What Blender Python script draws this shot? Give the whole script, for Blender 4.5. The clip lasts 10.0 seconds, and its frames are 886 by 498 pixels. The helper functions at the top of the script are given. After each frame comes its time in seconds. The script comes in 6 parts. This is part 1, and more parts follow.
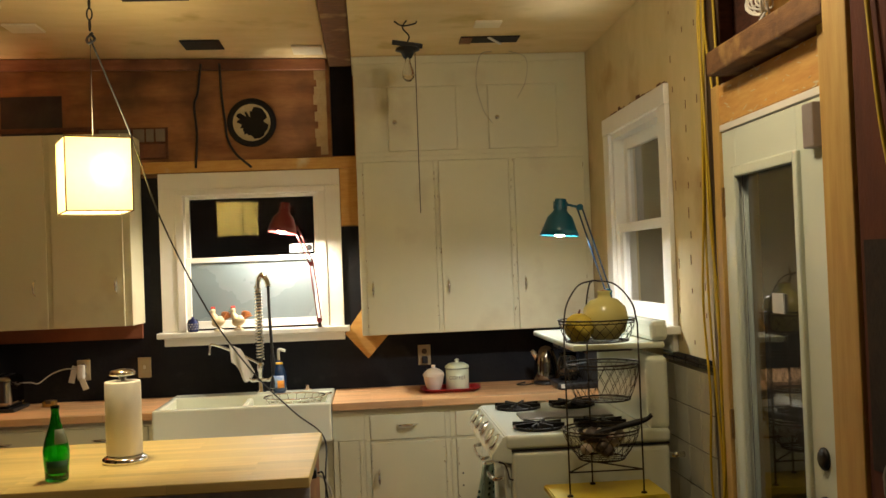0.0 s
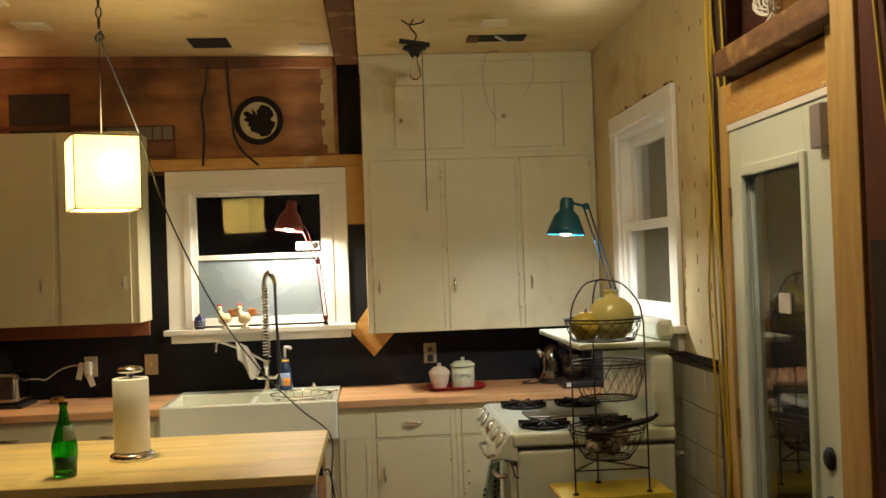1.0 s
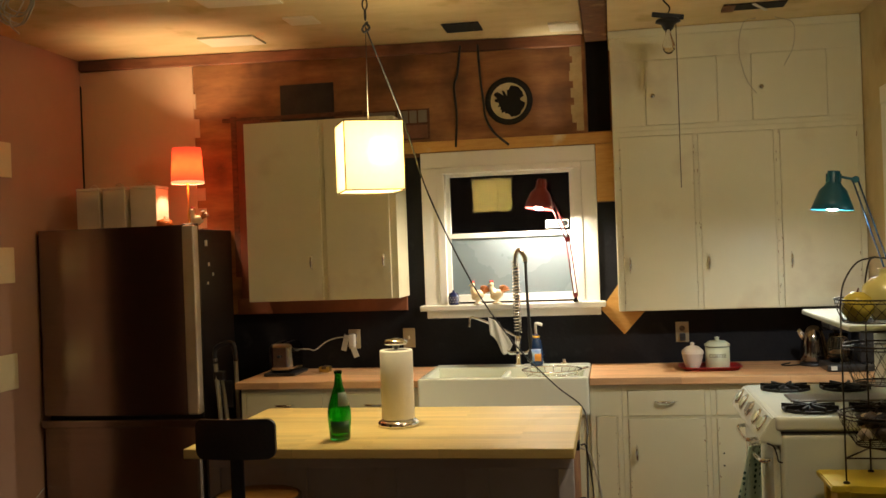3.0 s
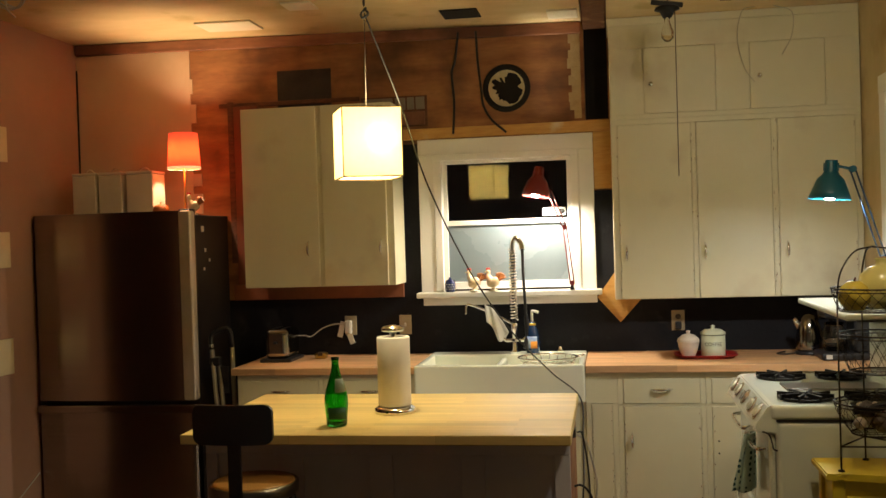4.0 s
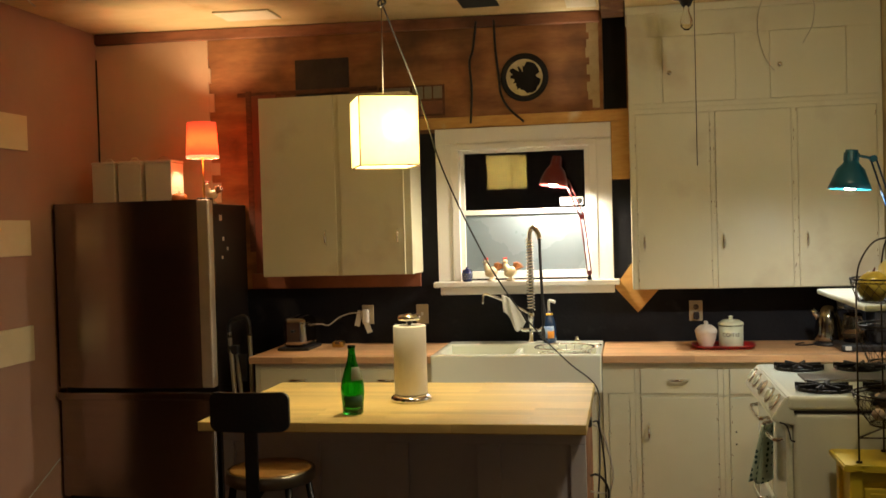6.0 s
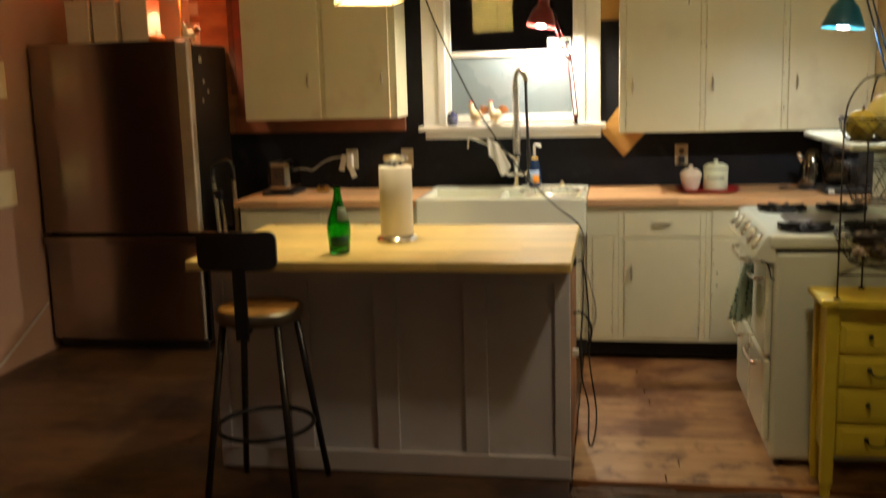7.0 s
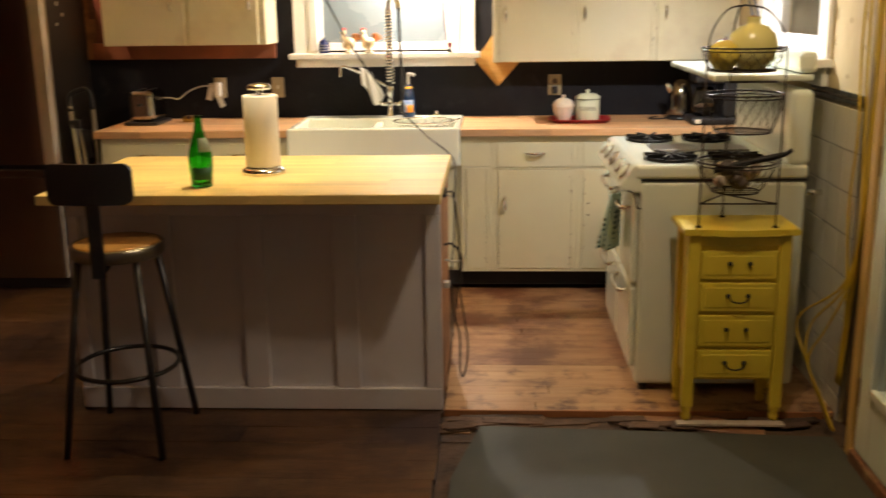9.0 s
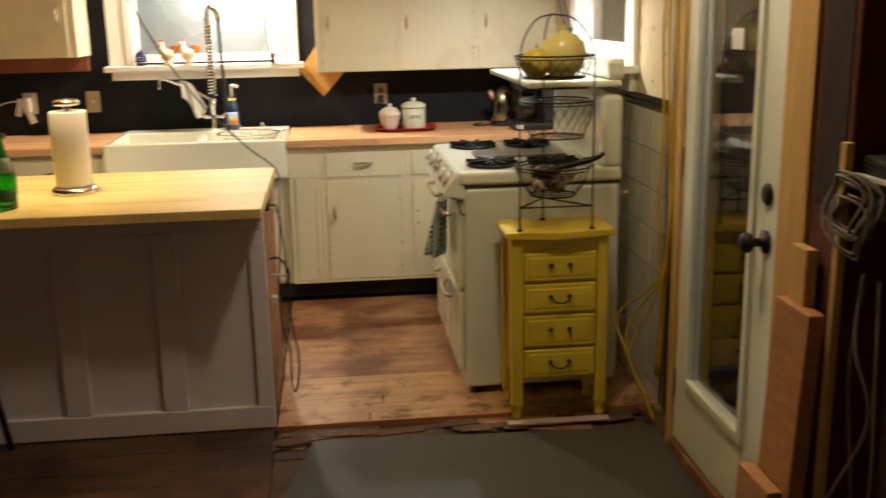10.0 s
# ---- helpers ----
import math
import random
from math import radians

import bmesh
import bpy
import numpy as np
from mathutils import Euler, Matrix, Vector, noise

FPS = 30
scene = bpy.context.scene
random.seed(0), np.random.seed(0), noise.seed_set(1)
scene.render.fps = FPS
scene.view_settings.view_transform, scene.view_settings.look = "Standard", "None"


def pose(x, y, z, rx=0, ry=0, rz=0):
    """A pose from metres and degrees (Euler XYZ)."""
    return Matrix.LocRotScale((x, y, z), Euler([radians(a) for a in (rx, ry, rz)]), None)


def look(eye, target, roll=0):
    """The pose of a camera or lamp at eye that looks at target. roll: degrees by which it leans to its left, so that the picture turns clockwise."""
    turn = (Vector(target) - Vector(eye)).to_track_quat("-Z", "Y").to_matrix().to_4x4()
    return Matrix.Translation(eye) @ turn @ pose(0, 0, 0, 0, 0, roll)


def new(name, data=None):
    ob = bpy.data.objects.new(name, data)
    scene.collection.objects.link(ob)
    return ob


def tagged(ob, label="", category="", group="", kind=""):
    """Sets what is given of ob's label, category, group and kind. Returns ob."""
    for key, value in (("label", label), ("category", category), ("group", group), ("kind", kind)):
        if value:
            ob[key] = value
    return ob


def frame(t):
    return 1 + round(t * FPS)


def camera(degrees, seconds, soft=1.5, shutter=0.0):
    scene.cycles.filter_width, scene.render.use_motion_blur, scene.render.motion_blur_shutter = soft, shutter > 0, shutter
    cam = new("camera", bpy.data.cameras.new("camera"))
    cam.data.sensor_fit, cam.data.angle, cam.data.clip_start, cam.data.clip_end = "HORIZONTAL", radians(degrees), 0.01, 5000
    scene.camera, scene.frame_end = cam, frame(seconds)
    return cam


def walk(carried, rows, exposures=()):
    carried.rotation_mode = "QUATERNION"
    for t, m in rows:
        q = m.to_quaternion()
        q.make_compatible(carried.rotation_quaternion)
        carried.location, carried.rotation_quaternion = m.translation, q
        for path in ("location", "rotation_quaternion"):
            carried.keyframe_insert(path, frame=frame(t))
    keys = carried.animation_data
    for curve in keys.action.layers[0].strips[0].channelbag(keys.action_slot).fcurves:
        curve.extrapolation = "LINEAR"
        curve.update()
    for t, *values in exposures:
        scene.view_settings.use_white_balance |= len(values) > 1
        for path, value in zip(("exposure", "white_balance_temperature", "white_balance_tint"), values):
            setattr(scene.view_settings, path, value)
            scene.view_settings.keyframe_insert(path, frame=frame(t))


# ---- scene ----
cam = camera(48.5, 10.0, shutter=0.6)
PATH = [
    (0, (0.063, 0.09, 1.625), (0.217, 2.084, 1.657), -2.2),
    (0.5, (0.063, 0.09, 1.621), (0.213, 2.084, 1.654), -2.1),
    (1, (0.055, 0.08, 1.628), (0.199, 2.075, 1.656), -2),
    (1.5, (0, 0.067, 1.626), (-0.034, 2.067, 1.636), -2.1),
    (2, (-0.014, 0.028, 1.633), (-0.311, 2.006, 1.647), -2.4),
    (2.5, (-0.004, 0.036, 1.63), (-0.346, 2.006, 1.642), -2.2),
    (4, (-0.017, 0.036, 1.629), (-0.347, 2.009, 1.603), -1.8),
    (4.5, (-0.012, 0.035, 1.631), (-0.37, 2.002, 1.612), -1.8),
    (5, (-0.01, 0.037, 1.629), (-0.373, 2.004, 1.613), -1.8),
    (6.5, (-0.01, 0.037, 1.611), (-0.374, 2.0, 1.5), -1.6),
    (7, (-0.024, 0.05, 1.579), (-0.361, 1.991, 1.234), -1.6),
    (7.5, (-0.029, 0.069, 1.577), (-0.362, 1.993, 1.145), -1.1),
    (8, (-0.023, 0.086, 1.574), (-0.388, 1.996, 1.107), -1.2),
    (8.5, (-0.006, 0.1, 1.561), (-0.267, 2.022, 1.075), -1.2),
    (9, (0.026, 0.117, 1.567), (-0.078, 2.054, 1.081), -0.8),
    (9.5, (0.062, 0.121, 1.568), (0.118, 2.061, 1.089), -0.6),
    (10, (0.097, 0.129, 1.574), (0.307, 2.06, 1.098), -1.1),
]
EXPOSURES = [(0, 0.0, 6500, 10), (5.2, 0.04, 6500, 10), (6.5, 0.08, 6500, 10), (7.0, 0.18, 6500, 10), (7.5, 0.34, 6500, 11), (8.0, 0.75, 6500, 13), (8.5, 0.75, 6500, 16), (9, 0.72, 6500, 18), (10, 0.63, 6500, 18)]
walk(cam, [(t, look(e, g, r)) for t, e, g, r in PATH], EXPOSURES)

# ---- world: night outside, a trace of skylight ----
world = bpy.data.worlds.new("night")
scene.world = world
world.use_nodes = True
world.node_tree.nodes["Background"].inputs[0].default_value = (0.004, 0.005, 0.008, 1)
world.node_tree.nodes["Background"].inputs[1].default_value = 0.3


def bulb_light(name, place, watts, colour, radius=0.03):
    data = bpy.data.lights.new(name, "POINT")
    data.energy, data.color, data.shadow_soft_size = watts, colour, radius
    ob = new(name, data)
    ob.location = place
    return ob


bulb_light("pendant_bulb", (-0.91, 3.89, 2.03), 43, (1.0, 0.84, 0.50), 0.04)
bulb_light("ceiling_bulb", (0.58, 2.75, 2.66), 27, (1.0, 0.865, 0.64), 0.08)
bulb_light("fridge_lamp_bulb", (-2.53, 5.66, 2.20), 30, (1.0, 0.72, 0.43), 0.03)
RED_LAMP_WATTS, TEAL_LAMP_WATTS = 38.0, 21.0

# ---- mesh helpers ----
def merge(bm, other):
    me = bpy.data.meshes.new("tmp")
    other.to_mesh(me)
    other.free()
    bm.from_mesh(me)
    bpy.data.meshes.remove(me)
    return bm


def box(bm, x0, x1, y0, y1, z0, z1, bev=0.0, seg=2):
    t = bmesh.new()
    bmesh.ops.create_cube(t, size=1)
    for v in t.verts:
        v.co = Vector((x0 + (v.co.x + 0.5) * (x1 - x0), y0 + (v.co.y + 0.5) * (y1 - y0), z0 + (v.co.z + 0.5) * (z1 - z0)))
    if bev > 0:
        bmesh.ops.bevel(t, geom=list(t.edges), offset=bev, segments=seg, profile=0.5, affect="EDGES")
    return merge(bm, t)


def B(*a, **k):
    return box(bmesh.new(), *a, **k)


def rod(bm, p0, p1, r0, r1=None, n=14, caps=True):
    p0, p1 = Vector(p0), Vector(p1)
    r1 = r0 if r1 is None else r1
    return tube(bm, [p0, p1], [r0, r1], n, caps)


def tube(bm, pts, r, n=10, caps=True, closed=False):
    """A round bar along points; r is one radius or a list."""
    pts = [Vector(p) for p in pts]
    m = len(pts)
    rs = r if isinstance(r, (list, tuple)) else [r] * m
    rings, up = [], None
    for i, p in enumerate(pts):
        a = pts[i - 1] if (i > 0 or closed) else p
        b = pts[(i + 1) % m] if (i < m - 1 or closed) else p
        d = (b - a).normalized()
        if up is None:
            up = Vector((0, 0, 1)) if abs(d.z) < 0.9 else Vector((1, 0, 0))
        side = d.cross(up).normalized()
        up = side.cross(d).normalized()
        rings.append([bm.verts.new(p + rs[i] * (math.cos(2 * math.pi * k / n) * side + math.sin(2 * math.pi * k / n) * up)) for k in range(n)])
    for i in range(m if closed else m - 1):
        A, C = rings[i], rings[(i + 1) % m]
        for k in range(n):
            f = bm.faces.new((A[k], A[(k + 1) % n], C[(k + 1) % n], C[k]))
            f.smooth = True
    if caps and not closed:
        bm.faces.new(rings[0][::-1])
        bm.faces.new(rings[-1])
    return bm


def lathe(bm, prof, x=0, y=0, z=0, n=32, tilt=None):
    """Turns a profile of (radius, height) about an upright axis; tilt is an optional matrix."""
    rings = []
    for r, h in prof:
        if r < 1e-5:
            rings.append([bm.verts.new((0, 0, h))])
        else:
            rings.append([bm.verts.new((r * math.cos(2 * math.pi * k / n), r * math.sin(2 * math.pi * k / n), h)) for k in range(n)])
    for A, C in zip(rings, rings[1:]):
        for k in range(n):
            q = (k + 1) % n
            vs = ([A[0]] if len(A) == 1 else [A[k], A[q]]) + ([C[0]] if len(C) == 1 else [C[q], C[k]])
            if len(vs) > 2:
                bm.faces.new(vs).smooth = True
    m = Matrix.Translation((x, y, z)) @ (tilt or Matrix())
    for ring in rings:
        for v in ring:
            v.co = m @ v.co
    return bm


def bend(pts, steps=8):
    """Points on a smooth curve through the given ones."""
    p = [Vector(q) for q in pts]
    p = [2 * p[0] - p[1]] + p + [2 * p[-1] - p[-2]]
    out = []
    for i in range(1, len(p) - 2):
        a, b, c, d = p[i - 1:i + 3]
        for s in range(steps):
            t = s / steps
            out.append(0.5 * ((2 * b) + (c - a) * t + (2 * a - 5 * b + 4 * c - d) * t * t + (3 * b - a - 3 * c + d) * t ** 3))
    out.append(p[-2])
    return out


def origin_of(ob):
    v = Vector((0, 0, 0))
    while ob:
        v += ob.location
        ob = ob.parent
    return v


def part(name, bm, material, parent=None, label=""):
    """Links a bmesh, built in world places, as one mesh object under a thing or a part."""
    if parent is not None:
        bmesh.ops.translate(bm, verts=bm.verts, vec=-origin_of(parent))
    bmesh.ops.recalc_face_normals(bm, faces=bm.faces)
    me = bpy.data.meshes.new(name)
    bm.to_mesh(me)
    bm.free()
    me.materials.append(material)
    ob = new(name, me)
    ob.parent = parent
    if label:
        tagged(ob, label)
    return ob


def thing(name, place, label, category, group="", kind=""):
    ob = new(name)
    ob.location, ob.empty_display_size = place, 0.05
    return tagged(ob, label, category, group, kind)


def solid(name, bm, material, label, category="", group="", kind=""):
    """A thing that is one mesh; its origin goes to its base."""
    xs = [v.co for v in bm.verts]
    c = Vector(((min(v.x for v in xs) + max(v.x for v in xs)) / 2, (min(v.y for v in xs) + max(v.y for v in xs)) / 2, min(v.z for v in xs)))
    bmesh.ops.translate(bm, verts=bm.verts, vec=-c)
    ob = part(name, bm, material)
    ob.location = c
    return tagged(ob, label, category, group, kind)


def setting(name, bm, material, label):
    return solid(name, bm, material, label, name.split("_")[0], "", "structure")


# ---- materials ----
def rgba(c):
    return (c[0], c[1], c[2], 1)


def mat(name, c1, c2=None, rough=0.6, metal=0.0, scale=6.0, stretch=(1, 1, 1), bump=0.15, fine=70.0, stain=None, stain_scale=1.2, stain_at=0.62,
        rvar=0.12, random=0.0, coat=0.0, spec=0.5, spread=False):
    """Two-scale surface: a grain between c1 and c2, larger stains, uneven gloss and fine relief."""
    m = bpy.data.materials.new(name)
    m.use_nodes = True
    nt = m.node_tree
    N, L = nt.nodes, nt.links
    bs = N["Principled BSDF"]
    tc, mp = N.new("ShaderNodeTexCoord"), N.new("ShaderNodeMapping")
    mp.inputs["Scale"].default_value = stretch
    L.new(tc.outputs["Object"], mp.inputs["Vector"])
    n1 = N.new("ShaderNodeTexNoise")
    n1.inputs["Scale"].default_value, n1.inputs["Detail"].default_value, n1.inputs["Roughness"].default_value = scale, 8, 0.62
    if random:
        info = N.new("ShaderNodeObjectInfo")
        add = N.new("ShaderNodeVectorMath")
        add.operation = "MULTIPLY_ADD"
        add.inputs[1].default_value = (1, 1, 1)
        mul = N.new("ShaderNodeVectorMath")
        mul.operation = "SCALE"
        mul.inputs[0].default_value = (17.0, 31.0, 11.0)
        L.new(info.outputs["Random"], mul.inputs["Scale"])
        L.new(mp.outputs[0], add.inputs[0])
        L.new(mul.outputs[0], add.inputs[2])
        vec = add.outputs[0]
    else:
        vec = mp.outputs[0]
    L.new(vec, n1.inputs["Vector"])
    ramp = N.new("ShaderNodeValToRGB")
    ramp.color_ramp.elements[0].position, ramp.color_ramp.elements[1].position = 0.32, 0.68
    c2 = c2 or tuple(v * 0.82 for v in c1)
    ramp.color_ramp.elements[0].color, ramp.color_ramp.elements[1].color = rgba(c2), rgba(c1)
    L.new(n1.outputs["Fac"], ramp.inputs[0])
    col = ramp.outputs[0]
    n2 = N.new("ShaderNodeTexNoise")
    n2.inputs["Scale"].default_value, n2.inputs["Detail"].default_value = stain_scale, 5
    if spread:
        # stains that run on from board to board
        geo = N.new("ShaderNodeNewGeometry")
        L.new(geo.outputs["Position"], n2.inputs["Vector"])
        n2.inputs["Detail"].default_value, n2.inputs["Roughness"].default_value = 9, 0.65
    else:
        L.new(tc.outputs["Object"], n2.inputs["Vector"])
    if stain:
        r2 = N.new("ShaderNodeValToRGB")
        r2.color_ramp.elements[0].position, r2.color_ramp.elements[1].position = stain_at - 0.06, stain_at + 0.08
        L.new(n2.outputs["Fac"], r2.inputs[0])
        mx = N.new("ShaderNodeMixRGB")
        mx.inputs[2].default_value = rgba(stain)
        L.new(r2.outputs[0], mx.inputs[0])
        L.new(col, mx.inputs[1])
        col = mx.outputs[0]
    if random:
        hs = N.new("ShaderNodeHueSaturation")
        mr = N.new("ShaderNodeMapRange")
        mr.inputs[3].default_value, mr.inputs[4].default_value = 1 - random, 1 + random
        L.new(info.outputs["Random"], mr.inputs[0])
        L.new(mr.outputs[0], hs.inputs["Value"])
        L.new(col, hs.inputs["Color"])
        col = hs.outputs[0]
    L.new(col, bs.inputs["Base Color"])
    rr = N.new("ShaderNodeMapRange")
    rr.inputs[3].default_value, rr.inputs[4].default_value = max(0.02, rough - rvar), min(1, rough + rvar)
    L.new(n2.outputs["Fac"], rr.inputs[0])
    L.new(rr.outputs[0], bs.inputs["Roughness"])
    bs.inputs["Metallic"].default_value = metal
    bs.inputs["Specular IOR Level"].default_value = spec
    bs.inputs["Coat Weight"].default_value = coat
    if bump:
        n3 = N.new("ShaderNodeTexNoise")
        n3.inputs["Scale"].default_value, n3.inputs["Detail"].default_value = fine, 4
        L.new(vec, n3.inputs["Vector"])
        bp = N.new("ShaderNodeBump")
        bp.inputs["Strength"].default_value, bp.inputs["Distance"].default_value = bump, 0.01
        L.new(n3.outputs["Fac"], bp.inputs["Height"])
        L.new(bp.outputs[0], bs.inputs["Normal"])
    return m


def staves(name, c1, c2, width=0.045, length=0.55):
    """Butcher block: glued staves of slightly different tone along x, with fine grain."""
    m = mat(name, c1, c2, rough=0.56, spec=0.35, scale=5, stretch=(1.2, 14, 14), bump=0.06, fine=40, rvar=0.1)
    nt = m.node_tree
    N, L = nt.nodes, nt.links
    bs = N["Principled BSDF"]
    tc, br = N.new("ShaderNodeTexCoord"), N.new("ShaderNodeTexBrick")
    br.inputs["Color1"].default_value, br.inputs["Color2"].default_value, br.inputs["Mortar"].default_value = (0.84, 0.84, 0.84, 1), (1.12, 1.1, 1.05, 1), (0.8, 0.76, 0.7, 1)
    br.inputs["Scale"].default_value, br.inputs["Brick Width"].default_value, br.inputs["Row Height"].default_value, br.inputs["Mortar Size"].default_value = 1, length, width, 0.0008
    L.new(tc.outputs["Object"], br.inputs["Vector"])
    mx = N.new("ShaderNodeMixRGB")
    mx.blend_type, mx.inputs[0].default_value = "MULTIPLY", 1
    L.new(bs.inputs["Base Color"].links[0].from_socket, mx.inputs[1])
    L.new(br.outputs["Color"], mx.inputs[2])
    L.new(mx.outputs[0], bs.inputs["Base Color"])
    return m


def glow(name, colour, strength, base=(0.8, 0.8, 0.8)):
    m = mat(name, base, rough=0.8, bump=0.05)
    bs = m.node_tree.nodes["Principled BSDF"]
    bs.inputs["Emission Color"].default_value, bs.inputs["Emission Strength"].default_value = rgba(colour), strength
    return m


def glass(name, colour=(1, 1, 1), rough=0.0, ior=1.45):
    m = bpy.data.materials.new(name)
    m.use_nodes = True
    bs = m.node_tree.nodes["Principled BSDF"]
    bs.inputs["Base Color"].default_value, bs.inputs["Roughness"].default_value = rgba(colour), rough
    bs.inputs["Transmission Weight"].default_value, bs.inputs["IOR"].default_value = 1.0, ior
    return m


PLY = mat("plywood", (0.40, 0.18, 0.062), (0.19, 0.072, 0.026), rough=0.7, scale=3.6, stretch=(0.7, 1, 3.2), bump=0.1, fine=60, stain=(0.10, 0.042, 0.018), stain_scale=1.7, stain_at=0.56)
PINE = mat("pine_lumber", (0.57, 0.375, 0.115), (0.45, 0.27, 0.072), rough=0.7, scale=4, stretch=(8, 8, 0.9), bump=0.12, stain=(0.34, 0.15, 0.05), stain_at=0.66)
PINE_X = mat("pine_lumber_level", (0.62, 0.36, 0.10), (0.50, 0.25, 0.06), rough=0.65, scale=4, stretch=(2, 2, 14), bump=0.12, stain=(0.62, 0.5, 0.3), stain_at=0.68, stain_scale=5)
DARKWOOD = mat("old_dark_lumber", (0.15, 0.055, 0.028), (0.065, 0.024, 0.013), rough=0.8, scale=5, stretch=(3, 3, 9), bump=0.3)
REDWOOD = mat("dark_red_lumber", (0.115, 0.026, 0.008), (0.065, 0.014, 0.005), rough=0.95, scale=4, stretch=(3, 3, 0.8), bump=0.2)
OLDBEAM = mat("old_brown_beam", (0.23, 0.10, 0.04), (0.11, 0.045, 0.02), rough=0.8, scale=6, stretch=(3, 9, 3), bump=0.4, stain=(0.36, 0.22, 0.1), stain_scale=6)
PLASTER = mat("pink_plaster", (0.41, 0.24, 0.165), (0.36, 0.20, 0.135), rough=0.75, scale=1.5, bump=0.08, fine=25)
PLASTER2 = mat("beige_plaster", (0.60, 0.42, 0.27), (0.54, 0.37, 0.23), rough=0.75, scale=1.8, bump=0.08, fine=25, stain=(0.66, 0.5, 0.34))
CEIL = mat("stripped_ceiling_boards", (0.72, 0.56, 0.30), (0.62, 0.47, 0.22), rough=0.8, scale=2.2, stretch=(1, 2.5, 1), bump=0.12, fine=30, stain=(0.46, 0.33, 0.12), stain_scale=2.6, stain_at=0.64)
WALLR = mat("stained_wallboard", (0.62, 0.51, 0.28), (0.52, 0.42, 0.21), rough=0.75, scale=3, stretch=(1, 1.5, 0.8), bump=0.1, fine=35, stain=(0.42, 0.3, 0.14), stain_scale=2.2)
BLACK = mat("chalkboard_paint", (0.009, 0.009, 0.012), (0.014, 0.014, 0.017), rough=0.66, scale=5, bump=0.15, fine=45, stain=(0.028, 0.028, 0.03), stain_scale=7, stain_at=0.68, spec=0.15)
# near-black; also stands for the shade inside holes, slots and recesses
VOID = mat("black_and_cavity_shade", (0.012, 0.009, 0.007), (0.006, 0.005, 0.004), rough=0.95, bump=0.1)
WHITE = mat("cream_cabinet_paint", (0.66, 0.62, 0.43), (0.615, 0.575, 0.385), rough=0.42, scale=2.2, bump=0.05, fine=30, stain=(0.54, 0.47, 0.31), stain_scale=2.4, stain_at=0.64)
TRIM = mat("white_trim_paint", (0.82, 0.80, 0.74), (0.77, 0.745, 0.68), rough=0.4, scale=3, bump=0.06, fine=30)
DOORW = mat("white_door_paint", (0.70, 0.76, 0.65), (0.665, 0.72, 0.61), rough=0.38, scale=2, bump=0.04)
GREYW = mat("grey_white_island_paint", (0.70, 0.68, 0.71), (0.65, 0.62, 0.65), rough=0.5, scale=2.5, bump=0.06, stain=(0.58, 0.53, 0.51), stain_scale=3, stain_at=0.7)
ENAMEL = mat("white_enamel", (0.74, 0.79, 0.67), (0.71, 0.76, 0.64), rough=0.18, scale=2, bump=0.0, rvar=0.06, coat=0.3)
PORC = mat("sink_porcelain", (0.79, 0.82, 0.70), (0.76, 0.78, 0.66), rough=0.16, scale=2, bump=0.0, rvar=0.06, coat=0.3)
BUTCHER = staves("butcher_block", (0.67, 0.515, 0.205), (0.59, 0.435, 0.155))
BUTCHER2 = staves("oiled_counter_block", (0.68, 0.42, 0.22), (0.58, 0.33, 0.16))
STEEL = mat("brushed_steel", (0.40, 0.34, 0.29), (0.365, 0.31, 0.265), rough=0.24, metal=1.0, scale=1.5, stretch=(0.6, 0.6, 40), bump=0.0, rvar=0.03)
sb = STEEL.node_tree.nodes["Principled BSDF"]
sb.inputs["Anisotropic"].default_value = 0.96
tg = STEEL.node_tree.nodes.new("ShaderNodeTangent")
tg.direction_type, tg.axis = "RADIAL", "Z"
sb.inputs["Anisotropic Rotation"].default_value = 0.25
STEEL.node_tree.links.new(tg.outputs[0], sb.inputs["Tangent"])
DARKSIDE = mat("fridge_side_black", (0.025, 0.02, 0.018), rough=0.5, bump=0.1, fine=200)
CHROME = mat("chrome", (0.78, 0.77, 0.75), (0.72, 0.71, 0.69), rough=0.12, metal=1.0, bump=0.0, rvar=0.05)
IRON = mat("black_iron", (0.02, 0.018, 0.016), rough=0.5, metal=0.6, bump=0.2)
GUN = mat("gunmetal_tube", (0.085, 0.085, 0.09), (0.06, 0.06, 0.065), rough=0.35, metal=0.85, bump=0.03)
YELLOW = mat("yellow_furniture_paint", (0.70, 0.55, 0.045), (0.62, 0.47, 0.03), rough=0.4, scale=4, bump=0.08, fine=40, stain=(0.55, 0.40, 0.03), stain_scale=5, stain_at=0.7)
FLOORW = mat("kitchen_floorboard", (0.42, 0.235, 0.11), (0.24, 0.11, 0.045), rough=0.45, scale=3.0, stretch=(1.1, 7, 7), bump=0.12, fine=30, random=0.07, stain=(0.15, 0.058, 0.026), stain_scale=3.2, stain_at=0.50, spread=True, rvar=0.2)
FLOORT = mat("worn_tan_floorboard", (0.50, 0.31, 0.15), (0.36, 0.19, 0.08), rough=0.45, scale=3.0, stretch=(1.1, 7, 7), bump=0.12, fine=30, random=0.07, stain=(0.10, 0.04, 0.022), stain_scale=7, stain_at=0.58, spread=True, rvar=0.2)
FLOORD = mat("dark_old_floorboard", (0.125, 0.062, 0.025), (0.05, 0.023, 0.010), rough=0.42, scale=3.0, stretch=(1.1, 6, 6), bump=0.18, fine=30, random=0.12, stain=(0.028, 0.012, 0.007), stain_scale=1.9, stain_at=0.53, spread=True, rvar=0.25)
